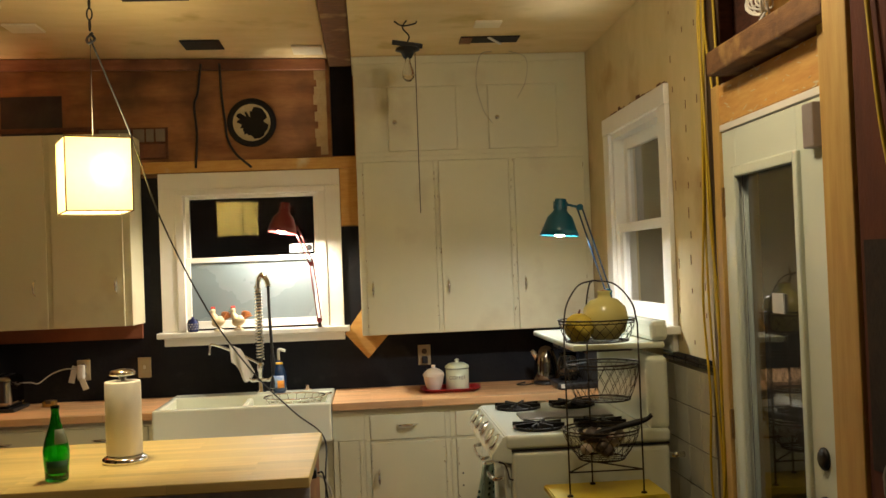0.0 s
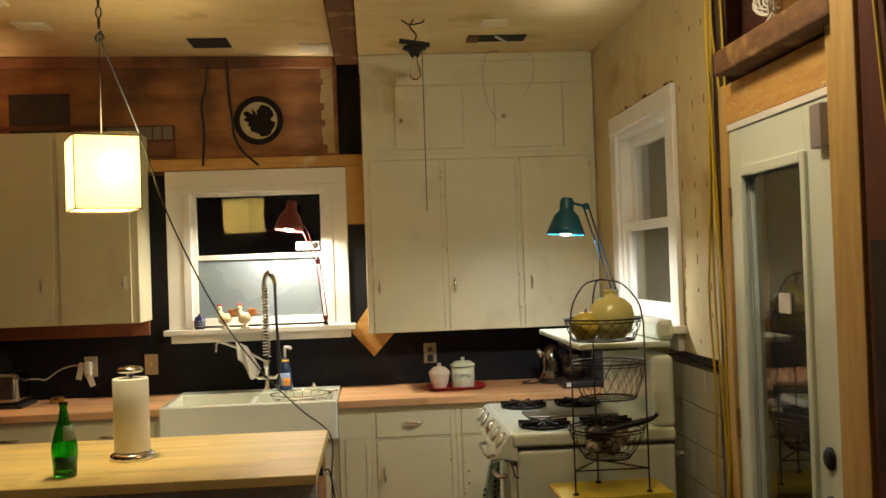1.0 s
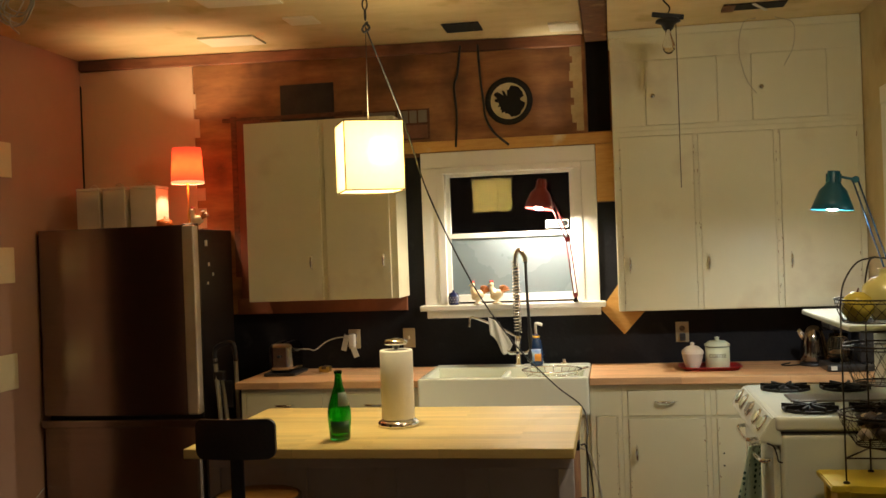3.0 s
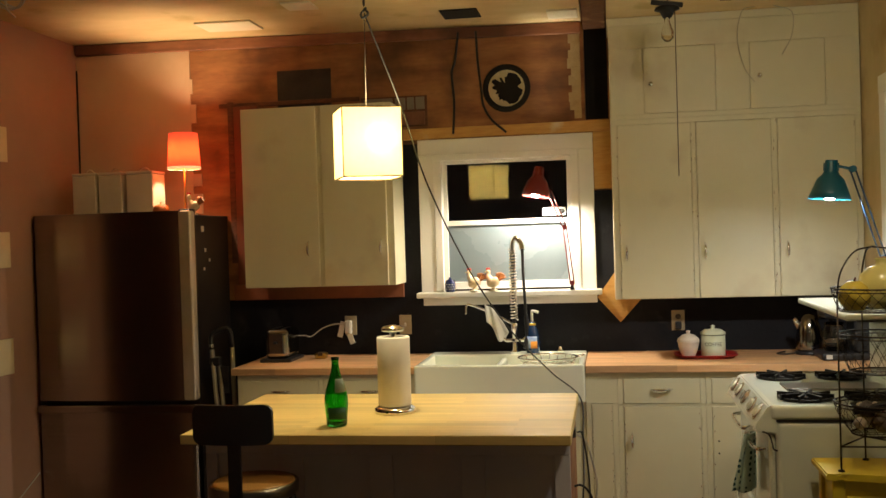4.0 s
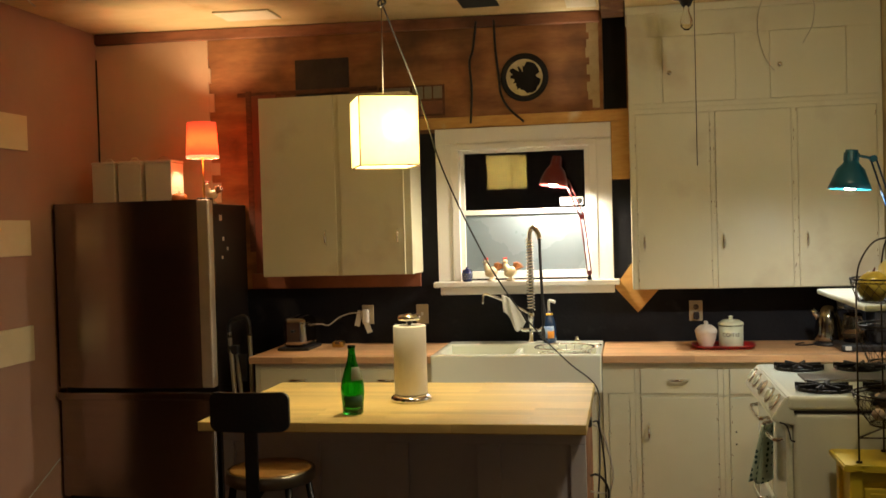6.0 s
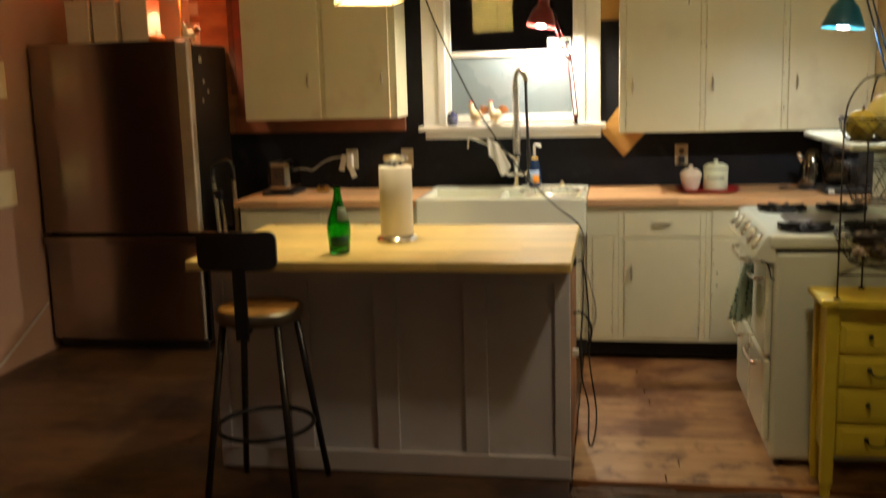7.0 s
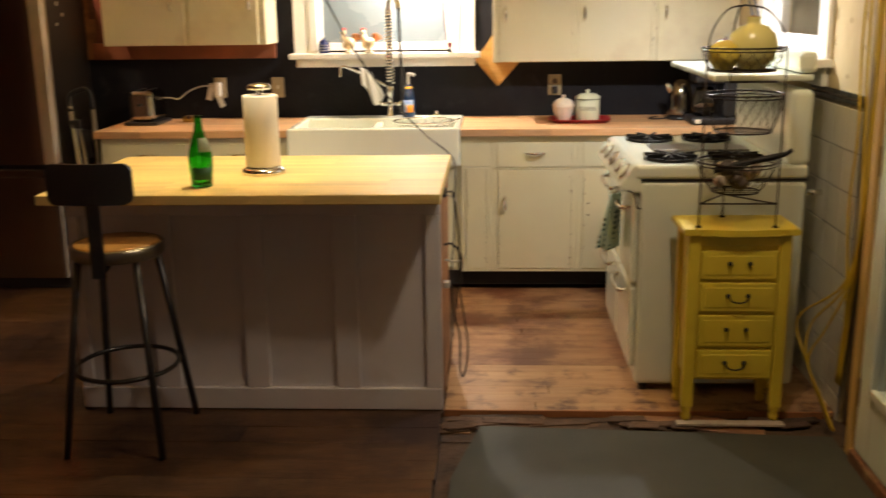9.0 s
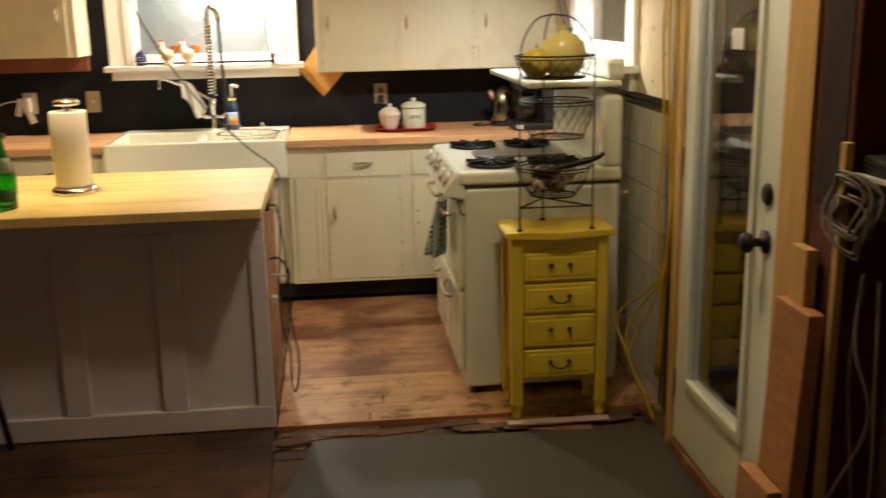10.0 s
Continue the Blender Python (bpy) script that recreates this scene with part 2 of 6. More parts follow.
SLAB = mat("grey_cement_board", (0.056, 0.059, 0.045), (0.042, 0.045, 0.034), rough=0.7, scale=3, bump=0.1, fine=90, stain=(0.075, 0.075, 0.058), stain_scale=1.6, stain_at=0.66)
RUBBLE = mat("broken_subfloor", (0.14, 0.08, 0.045), (0.06, 0.035, 0.02), rough=0.9, scale=12, bump=0.6, fine=40, random=0.3)
TILE = mat("white_wall_tile", (0.62, 0.60, 0.50), (0.57, 0.55, 0.45), rough=0.3, scale=3, bump=0.03, random=0.06)
TILEB = mat("black_border_tile", (0.03, 0.03, 0.03), rough=0.25, bump=0.02)
GROUT = mat("grey_grout", (0.19, 0.17, 0.14), rough=0.9, bump=0.3)
PANE = glass("window_pane")
FROST = mat("frosted_pane", (0.20, 0.25, 0.27), (0.18, 0.225, 0.245), rough=0.28, scale=2, bump=0.03, fine=120, rvar=0.06)
PLASTIC_W = mat("white_plastic", (0.72, 0.70, 0.62), rough=0.4, bump=0.02)
BLACKP = mat("black_plastic", (0.022, 0.022, 0.024), rough=0.35, bump=0.03)

# ---- structure ----
XL, XR, YB, YF, ZC = -3.40, 1.36, 6.0, -1.6, 2.822


def zw(x):
    """Height of the slightly tilted western ceiling."""
    return 2.885 + (-0.135 - x) * 0.0184


def tilted(bm):
    """Shifts a mesh built about z = 0 up to the western ceiling."""
    for v in bm.verts:
        v.co.z += zw(v.co.x)
    return bm


setting("floor_base", B(XL - 0.2, XR + 0.3, YF - 0.2, YB + 0.2, -0.12, -0.03), RUBBLE, "dark rough subfloor under the boards")

# back wall with the window opening and the open chase
w = B(XL - 0.12, -1.054, YB, YB + 0.12, -0.03, 3.0)
box(w, -1.054, -0.176, YB, YB + 0.12, -0.03, 1.285)
box(w, -1.054, -0.176, YB, YB + 0.12, 2.125, 3.0)
box(w, -0.176, -0.125, YB, YB + 0.12, -0.03, 3.0)
box(w, -0.125, 0.012, YB, YB + 0.12, -0.03, 2.30)
box(w, 0.012, XR + 0.1, YB, YB + 0.12, -0.03, 3.0)
wall_back = setting("wall_north", w, PLY, "bare orange-brown plywood kitchen back wall")
setting("chase_back", B(-0.16, 0.05, YB + 0.12, YB + 0.14, 2.2, 3.02), VOID, "dark open cavity behind the wall").name = "wall_cavity"

# plaster patch on the back wall beside the plywood, with a torn edge
wp = setting("wall_plaster", B(XL, -2.62, YB - 0.012, YB - 0.001, 0, 2.868), PLASTER2, "beige plaster wall with torn edge")
for k in range(14):
    z = 0.1 + k * 0.19 + random.uniform(-0.05, 0.05)
    part("torn_edge", B(-2.6195, -2.605 + random.uniform(0.0, 0.05), YB - 0.011, YB - 0.002, z, min(2.86, z + random.uniform(0.06, 0.13))), PLASTER2, wp)

# opening and dark walls are added so the refrigerator reflects a dark band
ww = B(XL - 0.12, XL, YF, 2.85, -0.03, 3.0)
box(ww, XL - 0.12, XL, 4.60, YB, -0.03, 3.0)
box(ww, XL - 0.12, XL, 2.85, 4.60, 2.7, 3.0)
setting("wall_west", ww, PLASTER, "plain dusky pink plastered side wall with an added, unseen tall opening")
setting("wall_hall", B(XL - 1.2, XL - 1.1, 2.6, 5.2, -0.03, 3.0), DARKWOOD, "unseen dark backing behind the opening, added for the refrigerator's reflection")
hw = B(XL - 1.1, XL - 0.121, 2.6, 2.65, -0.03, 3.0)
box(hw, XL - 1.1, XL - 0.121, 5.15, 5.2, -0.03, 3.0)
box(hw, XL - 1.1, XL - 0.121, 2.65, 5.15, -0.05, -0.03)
setting("wall_hall_side", hw, DARKWOOD, "unseen dark sides behind the opening, added for the refrigerator's reflection")
# unseen wall kept pale so that it bounces fill onto the island front
setting("wall_south", B(XL - 0.12, XR + 0.4, YF - 0.12, YF, -0.03, 3.0), mat("lilac_bounce_paint", (0.78, 0.74, 0.76), (0.74, 0.70, 0.72), rough=0.7), "plain unseen wall behind, made pale to bounce fill light")

# side wall with the window opening
wy0, wy1, wz0, wz1 = 4.26, 5.13, 1.33, 2.27
w = B(XR, XR + 0.12, 3.72, wy0, -0.03, 3.0)
box(w, XR, XR + 0.12, wy1, YB + 0.12, -0.03, 3.0)
box(w, XR, XR + 0.12, wy0, wy1, -0.03, wz0)
box(w, XR, XR + 0.12, wy0, wy1, wz1, 3.0)
setting("wall_east", w, WALLR, "stained yellowish wallboard side wall")
setting("wall_east_sheathing", B(1.47, 1.52, YF, 2.6, -0.03, 3.0), DARKWOOD, "dark reddish brown bare sheathing boards")
setting("wall_over_door", B(1.47, 1.52, 2.6, 3.69, 2.1, 3.0), DARKWOOD, "dark bare boards over the door")
setting("wall_return", B(1.37, 1.52, 3.69, 3.72, -0.03, 3.0), DARKWOOD, "dark broken edge of the wallboard")

# ceiling in two fields with the open slot where a partition stood
setting("ceiling_west", tilted(B(XL - 0.1, -0.135, YF, YB + 0.1, 0.0, 0.05)), CEIL, "patchy yellowish stripped ceiling boards")
setting("ceiling_east", B(0.012, XR + 0.2, YF, YB + 0.1, ZC, ZC + 0.05), CEIL, "patchy yellowish stripped ceiling boards")
setting("ceiling_slot", B(-0.16, 0.06, YF, YB + 0.12, 2.94, 2.98), DARKWOOD, "dark slot in the ceiling")
setting("ceiling_beam", B(-0.125, 0.008, YF, YB - 0.002, 2.836, 2.939, bev=0.008), OLDBEAM, "old brown roughsawn ceiling beam")

# top plate and header strips on the back wall
setting("trim_top_plate", tilted(B(XL + 0.01, -0.14, YB - 0.04, YB - 0.002, -0.07, -0.004, bev=0.004)), mat("stained_top_plate", (0.36, 0.15, 0.075), (0.22, 0.085, 0.04), rough=0.7, scale=4, stretch=(1, 6, 6), bump=0.1, stain=(0.12, 0.045, 0.022), stain_scale=1.6, stain_at=0.52), "stained top plate board under the ceiling")
setting("trim_header", B(-1.26, 0.03, YB - 0.022, YB - 0.002, 2.225, 2.292, bev=0.003), PINE_X, "bright pine header strip over the window")
setting("trim_stud", B(-0.085, 0.03, YB - 0.02, YB - 0.002, 1.88, 2.224, bev=0.003), PINE_X, "bright pine board beside the window")

# black painted backsplash
bs_ = B(-2.45, XR - 0.002, YB - 0.008, YB - 0.001, 0.6, 1.262)
box(bs_, -1.262, -1.151, YB - 0.008, YB - 0.001, 1.262, 2.20)
box(bs_, -0.086, 0.02, YB - 0.008, YB - 0.001, 1.262, 1.875)
setting("wall_backsplash", bs_, BLACK, "black chalkboard-painted backsplash")
setting("trim_under_cabinet", B(-2.36, -1.262, YB - 0.03, YB - 0.009, 1.262, 1.36, bev=0.003), mat("red_brown_board", (0.26, 0.085, 0.035), (0.19, 0.06, 0.025), rough=0.6, bump=0.1), "red-brown board under the wall cabinet")
dia = bmesh.new()
vs = [dia.verts.new(p) for p in ((0.048, YB - 0.013, 1.083), (0.20, YB - 0.013, 1.25), (0.048, YB - 0.013, 1.42), (-0.085, YB - 0.013, 1.235))]
f = dia.faces.new(vs)
ex = bmesh.ops.extrude_face_region(dia, geom=[f])
bmesh.ops.translate(dia, verts=[v for v in ex["geom"] if isinstance(v, bmesh.types.BMVert)], vec=(0, 0.005, 0))
solid("plywood_patch", dia, PINE_X, "orange plywood diamond on the black backsplash", "patch")


# ---- window over the sink ----
def double_hung(name, label):
    x0, x1, z0, z1 = -1.054, -0.176, 1.285, 2.125
    win = thing(name, (-0.62, YB, 1.29), label, "window", kind="structure")
    c = B(-1.15, x0, YB - 0.024, YB - 0.002, 1.288, z1, bev=0.004)
    box(c, x1, -0.087, YB - 0.024, YB - 0.002, 1.288, z1, bev=0.004)
    box(c, -1.15, -0.087, YB - 0.0265, YB - 0.002, z1, 2.221, bev=0.004)
    box(c, x0, x0 + 0.045, YB - 0.03, YB + 0.1, 1.288, z1 - 0.035, bev=0.003)
    box(c, x1 - 0.045, x1, YB - 0.03, YB + 0.1, 1.288, z1 - 0.035, bev=0.003)
    box(c, x0, x1, YB - 0.032, YB + 0.1, z1 - 0.035, z1, bev=0.003)
    part("window_frame", c, TRIM, win)
    s = B(-1.17, -0.055, YB - 0.105, YB + 0.05, 1.255, 1.288, bev=0.006)
    box(s, -1.14, -0.085, YB - 0.03, YB - 0.002, 1.205, 1.255, bev=0.004)
    part("window_sill", s, TRIM, win)
    gx0, gx1 = -0.985, -0.25
    up = bmesh.new()
    for a in ((x0 + 0.045, gx0, 1.685, z1 - 0.03), (gx1, x1 - 0.045, 1.685, z1 - 0.03), (gx0, gx1, 2.07, z1 - 0.03), (gx0, gx1, 1.685, 1.715)):
        box(up, a[0], a[1], YB + 0.045, YB + 0.08, a[2], a[3], bev=0.002)
    part("upper_sash", up, TRIM, win)
    lo = bmesh.new()
    for a in ((x0 + 0.045, gx0 + 0.004, 1.30, 1.72), (gx1 - 0.004, x1 - 0.045, 1.30, 1.72), (gx0, gx1, 1.30, 1.345), (gx0, gx1, 1.69, 1.72)):
        box(lo, a[0], a[1], YB + 0.005, YB + 0.04, a[2], a[3], bev=0.003)
    part("lower_sash", lo, TRIM, win)
    pg = B(gx0, gx1, YB + 0.058, YB + 0.062, 1.715, 2.07)
    for v in pg.verts:
        v.co.y -= 0.011 * (v.co.z - 1.715)
    p = part("pane", pg, PANE, win, "clear pane with night outside")
    p.visible_shadow = False
    part("pane", B(gx0, gx1, YB + 0.02, YB + 0.026, 1.345, 1.69), FROST, win, "grey frosted privacy pane")
    lb = part("sticker", B(-0.40, -0.262, YB + 0.050, YB + 0.0565, 1.735, 1.785), PLASTIC_W, win, "small white sticker")
    part("seal_mark", lathe(bmesh.new(), [(0, 0), (0.018, 0), (0.018, 0.001), (0, 0.001)], -0.283, YB + 0.0495, 1.76, 16, Matrix.Rotation(radians(90), 4, "X")), BLACKP, lb)
    return win


double_hung("window_1", "white painted sash window with frosted lower pane")
setting("backdrop", B(-3, 4, YB + 0.9, YB + 0.95, -0.5, 4.0), mat("night_dark", (0.006, 0.006, 0.008), rough=1, bump=0, spec=0.0), "black night outside the windows")
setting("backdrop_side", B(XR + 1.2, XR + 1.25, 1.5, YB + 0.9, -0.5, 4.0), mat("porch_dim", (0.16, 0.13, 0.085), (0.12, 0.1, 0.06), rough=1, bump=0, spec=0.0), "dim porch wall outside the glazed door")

# ---- side window ----
win = thing("window_2", (XR, 4.77, 1.28), "white painted side window with night outside", "window", kind="structure")
c = B(XR - 0.024, XR - 0.002, 4.145, wy0, wz0, wz1, bev=0.004)
box(c, XR - 0.024, XR - 0.002, wy1, 5.24, wz0, wz1, bev=0.004)
box(c, XR - 0.027, XR - 0.002, 4.145, 5.24, wz1, 2.357, bev=0.004)
box(c, XR - 0.005, XR + 0.1, wy0, wy0 + 0.03, wz0, wz1)
box(c, XR - 0.005, XR + 0.1, wy1 - 0.03, wy1, wz0, wz1)
box(c, XR - 0.006, XR + 0.1, wy0, wy1, wz1 - 0.03, wz1)
part("window_frame", c, TRIM, win)
s = B(XR - 0.09, XR + 0.05, 4.125, 5.26, 1.295, 1.33, bev=0.005)
box(s, XR - 0.028, XR - 0.002, 4.155, 5.23, 1.22, 1.295, bev=0.004)
part("window_sill", s, TRIM, win)
sa = bmesh.new()
for y0, y1, z0, z1, dx in ((wy0 + 0.03, wy0 + 0.09, 1.76, 2.24, 0.05), (wy1 - 0.09, wy1 - 0.03, 1.76, 2.24, 0.05), (wy0 + 0.09, wy1 - 0.09, 2.18, 2.24, 0.05),
                           (wy0 + 0.03, wy0 + 0.09, 1.34, 1.80, 0.01), (wy1 - 0.09, wy1 - 0.03, 1.34, 1.80, 0.01), (wy0 + 0.09, wy1 - 0.09, 1.34, 1.41, 0.01), (wy0 + 0.09, wy1 - 0.09, 1.755, 1.80, 0.01)):
    box(sa, XR + dx, XR + dx + 0.035, y0, y1, z0, z1, bev=0.002)
part("sash", sa, TRIM, win)
for z0, z1, dx in ((1.80, 2.18, 0.065), (1.41, 1.755, 0.025)):
    part("pane", B(XR + dx, XR + dx + 0.004, wy0 + 0.09, wy1 - 0.09, z0, z1), PANE, win).visible_shadow = False

# ---- glazed door in its rough frame ----
DX = 1.278
door = thing("door_1", (DX + 0.02, 2.97, 0.04), "white full-glass exterior door, closed, in rough lumber frame", "door", kind="structure")
d = B(DX, DX + 0.044, 2.596, 2.766, 0.04, 2.035, bev=0.003)
box(d, DX, DX + 0.044, 3.227, 3.343, 0.04, 2.035, bev=0.003)
box(d, DX, DX + 0.044, 2.766, 3.227, 0.04, 0.30, bev=0.003)
box(d, DX, DX + 0.044, 2.766, 3.227, 1.885, 2.035, bev=0.003)
leaf = part("door_leaf", d, DOORW, door)
mo = bmesh.new()
for y0, y1, z0, z1 in ((2.745, 2.775, 0.275, 1.91), (3.218, 3.248, 0.275, 1.91), (2.775, 3.218, 0.275, 0.31), (2.775, 3.218, 1.875, 1.91)):
    box(mo, DX - 0.014, DX + 0.008, y0, y1, z0, z1, bev=0.006, seg=3)
part("glass_moulding", mo, DOORW, door)
part("pane", B(DX + 0.018, DX + 0.024, 2.77, 3.223, 0.30, 1.885), PANE, door).visible_shadow = False
lk = lathe(bmesh.new(), [(0, 0), (0.031, 0), (0.031, 0.006), (0.024, 0.012), (0.0, 0.012)], DX, 2.675, 1.06, 24, Matrix.Rotation(radians(-90), 4, "Y"))
part("deadbolt", lk, IRON, door, "black round deadbolt")
kn = lathe(bmesh.new(), [(0, 0), (0.033, 0), (0.033, 0.006), (0.013, 0.012), (0.012, 0.035), (0.026, 0.045), (0.03, 0.06), (0.022, 0.072), (0, 0.075)], DX, 2.675, 0.925, 24, Matrix.Rotation(radians(-90), 4, "Y"))
part("door_handle", kn, IRON, door, "black round door knob")
for z in (0.25, 1.05, 1.8):
    part("hinge", B(DX - 0.006, DX + 0.006, 3.335, 3.352, z - 0.05, z + 0.05, bev=0.002), mat("brass_hinge", (0.35, 0.22, 0.08), rough=0.4, metal=1), door)
part("closer_bracket", B(DX - 0.03, DX - 0.001, 2.60, 2.665, 1.90, 2.02, bev=0.005), mat("grey_bracket", (0.35, 0.30, 0.29), rough=0.5, metal=0.3), door, "grey bracket")
part("sticker", B(DX + 0.012, DX + 0.0175, 2.93, 3.01, 1.44, 1.50), PLASTIC_W, door, "small white label")

fr = B(DX - 0.01, DX + 0.13, 3.352, 3.405, 0, 2.2, bev=0.004)
setting("trim_hinge_post", fr, PINE, "pine door post on the hinge side")
setting("trim_jamb_head", B(DX - 0.004, DX + 0.1, 2.59, 3.35, 2.04, 2.062, bev=0.002), TRIM, "white door jamb head")
setting("trim_door_header", B(DX + 0.0, DX + 0.12, 2.585, 3.40, 2.064, 2.2, bev=0.004), PINE_X, "pine door header smeared with plaster")
setting("trim_beam_over_door", B(1.20, 1.42, 2.43, 3.25, 2.21, 2.29, bev=0.008), mat("broken_brown_beam", (0.20, 0.095, 0.03), (0.09, 0.038, 0.014), rough=0.8, scale=5, stretch=(6, 2, 6), bump=0.5, stain=(0.42, 0.26, 0.08), stain_scale=5, stain_at=0.58), "old dark beam over the door")
setting("trim_jamb_latch", B(DX - 0.004, DX + 0.1, 2.565, 2.59, 0, 2.062, bev=0.002), TRIM, "white door jamb")
setting("trim_latch_post", B(1.19, 1.24, 2.288, 2.405, 0, ZC - 0.004, bev=0.004), PINE, "tall pine stud beside the door")
setting("trim_latch_stud", B(1.25, 1.36, 2.43, 2.56, 0, ZC - 0.004, bev=0.004), PINE, "pine stud at the latch side")
setting("trim_dark_post", B(1.2, 1.33, 2.12, 2.2865, 0, ZC - 0.004, bev=0.005), REDWOOD, "dark reddish stud beside the pine stud")
setting("trim_tar_strip", B(1.197, 1.1998, 2.14, 2.262, 1.12, 1.645), mat("rough_tar_strip", (0.03, 0.015, 0.008), (0.010, 0.006, 0.004), rough=0.95, scale=20, bump=0.2), "rough black tarred strip on the dark stud")
for k, y in enumerate((1.96, 1.55, 1.05, 0.55)):
    setting("trim_old_stud_%d" % k, B(1.34, 1.468, y, y + 0.09, -0.02, ZC - 0.004, bev=0.005), DARKWOOD, "old dark wall stud")
for k, y in enumerate((2.75, 3.10)):
    setting("trim_cripple_%d" % k, B(1.36, 1.468, y, y + 0.05, 2.295, ZC - 0.004, bev=0.003), PINE, "short pine stud over the door")
setting("wall_porch_floor", B(1.42, 2.6, 2.0, 4.0, -0.05, -0.01), SLAB, "porch floor outside the door").name = "ground_porch"

# ---- cabinets ----
def pull(parent, x, y, z, length=0.085, level=False):
    """A small bowed chrome pull."""
    h = length / 2
    pts = [(x, y + 0.002, z - h), (x, y - 0.018, z - h * 0.7), (x, y - 0.024, z), (x, y - 0.018, z + h * 0.7), (x, y + 0.002, z + h)]
    if level:
        pts = [(x + (p[2] - z), p[1], z) for p in pts]
    return part("handle", tube(bmesh.new(), bend(pts, 4), [0.004, 0.0045, 0.005, 0.0055, 0.006, 0.0065, 0.007, 0.0075, 0.008, 0.0075, 0.007, 0.0065, 0.006, 0.0055, 0.005, 0.0045, 0.004], 8), CHROME, parent, "chrome pull")


def leaf(parent, x0, x1, z0, z1, y, name="door", th=0.018):
    return part(name, B(x0, x1, y - th, y - 0.0005, z0, z1, bev=0.003), WHITE, parent)


def face_frame(parent, x0, x1, z0, z1, holes, y, th=0.014, gap=0.0018):
    """Rails and stiles round doors that stand in one row, with a narrow open gap round each."""
    h0, h1 = holes[0][2] - gap, holes[0][3] + gap
    if h0 - z0 > 0.002:
        part("rail", B(x0, x1, y - th, y, z0, h0, bev=0.0015), WHITE, parent)
    if z1 - h1 > 0.002:
        part("rail", B(x0, x1, y - th, y, h1, z1, bev=0.0015), WHITE, parent)
    ends = [x0] + [e for h in holes for e in (h[0] - gap, h[1] + gap)] + [x1]
    for a, b in zip(ends[::2], ends[1::2]):
        if b - a > 0.002:
            part("stile", B(a, b, y - th, y, h0 + 0.0003, h1 - 0.0003, bev=0.0015), WHITE, parent)


def hinge(parent, x, y, z):
    part("hinge", B(x - 0.006, x + 0.006, y - 0.004, y, z - 0.025, z + 0.025, bev=0.0015), WHITE, parent)


# wall cabinet over the toaster
cab = thing("wall_cabinet", (-1.74, 5.83, 1.36), "cream painted two-door wall cabinet with chrome pulls", "cabinet", "wall cabinets")
part("body", B(-2.165, -1.245, 5.675, YB - 0.031, 1.352, 2.425, bev=0.003), WHITE, cab)
for x0, x1, hx in ((-2.163, -1.70, -1.765), (-1.672, -1.285, -1.325)):
    dr = leaf(cab, x0, x1, 1.354, 2.423, 5.674)
    pull(dr, hx, 5.656, 1.58)
# tall cupboard block to the ceiling
cab = thing("wall_cabinet", (0.68, 5.83, 1.24), "cream painted tall wall cupboard reaching the ceiling", "cabinet", "wall cabinets")
part("body", B(0.02, XR - 0.004, 5.675, YB - 0.009, 1.24, 2.775, bev=0.003), WHITE, cab)
part("crown_board", B(0.012, XR - 0.006, 5.655, YB - 0.01, 2.776, ZC - 0.003, bev=0.003), WHITE, cab)
LOW = ((0.055, 0.455, 1.243, 2.218), (0.484, 0.884, 1.243, 2.218), (0.917, 1.322, 1.243, 2.218))
HIGH = ((0.208, 0.597, 2.278, 2.642), (0.782, 1.175, 2.278, 2.642))
face_frame(cab, 0.021, XR - 0.006, 1.2405, 2.25, LOW, 5.6745)
face_frame(cab, 0.021, XR - 0.006, 2.2505, 2.7755, HIGH, 5.6745)
for (x0, x1, z0, z1), hx in zip(LOW, (0.09, 0.519, 0.958)):
    dr = leaf(cab, x0, x1, z0, z1, 5.674)
    pull(dr, hx, 5.656, 1.50)
    for z in (1.36, 2.09):
        hinge(cab, x1 + 0.008, 5.6613, z)
for (x0, x1, z0, z1), kx, kz in zip(HIGH, (0.245, 0.83), (2.44, 2.455)):
    dr = leaf(cab, x0, x1, z0, z1, 5.674, th=0.016)
    part("knob", lathe(bmesh.new(), [(0, 0), (0.006, 0), (0.006, 0.012), (0.014, 0.018), (0.011, 0.026), (0, 0.028)], kx, 5.658, kz, 16, Matrix.Rotation(radians(90), 4, "X")), CHROME, dr, "small round chrome knob")
    for z in (2.33, 2.58):
        hinge(cab, x1 + 0.008, 5.6613, z)


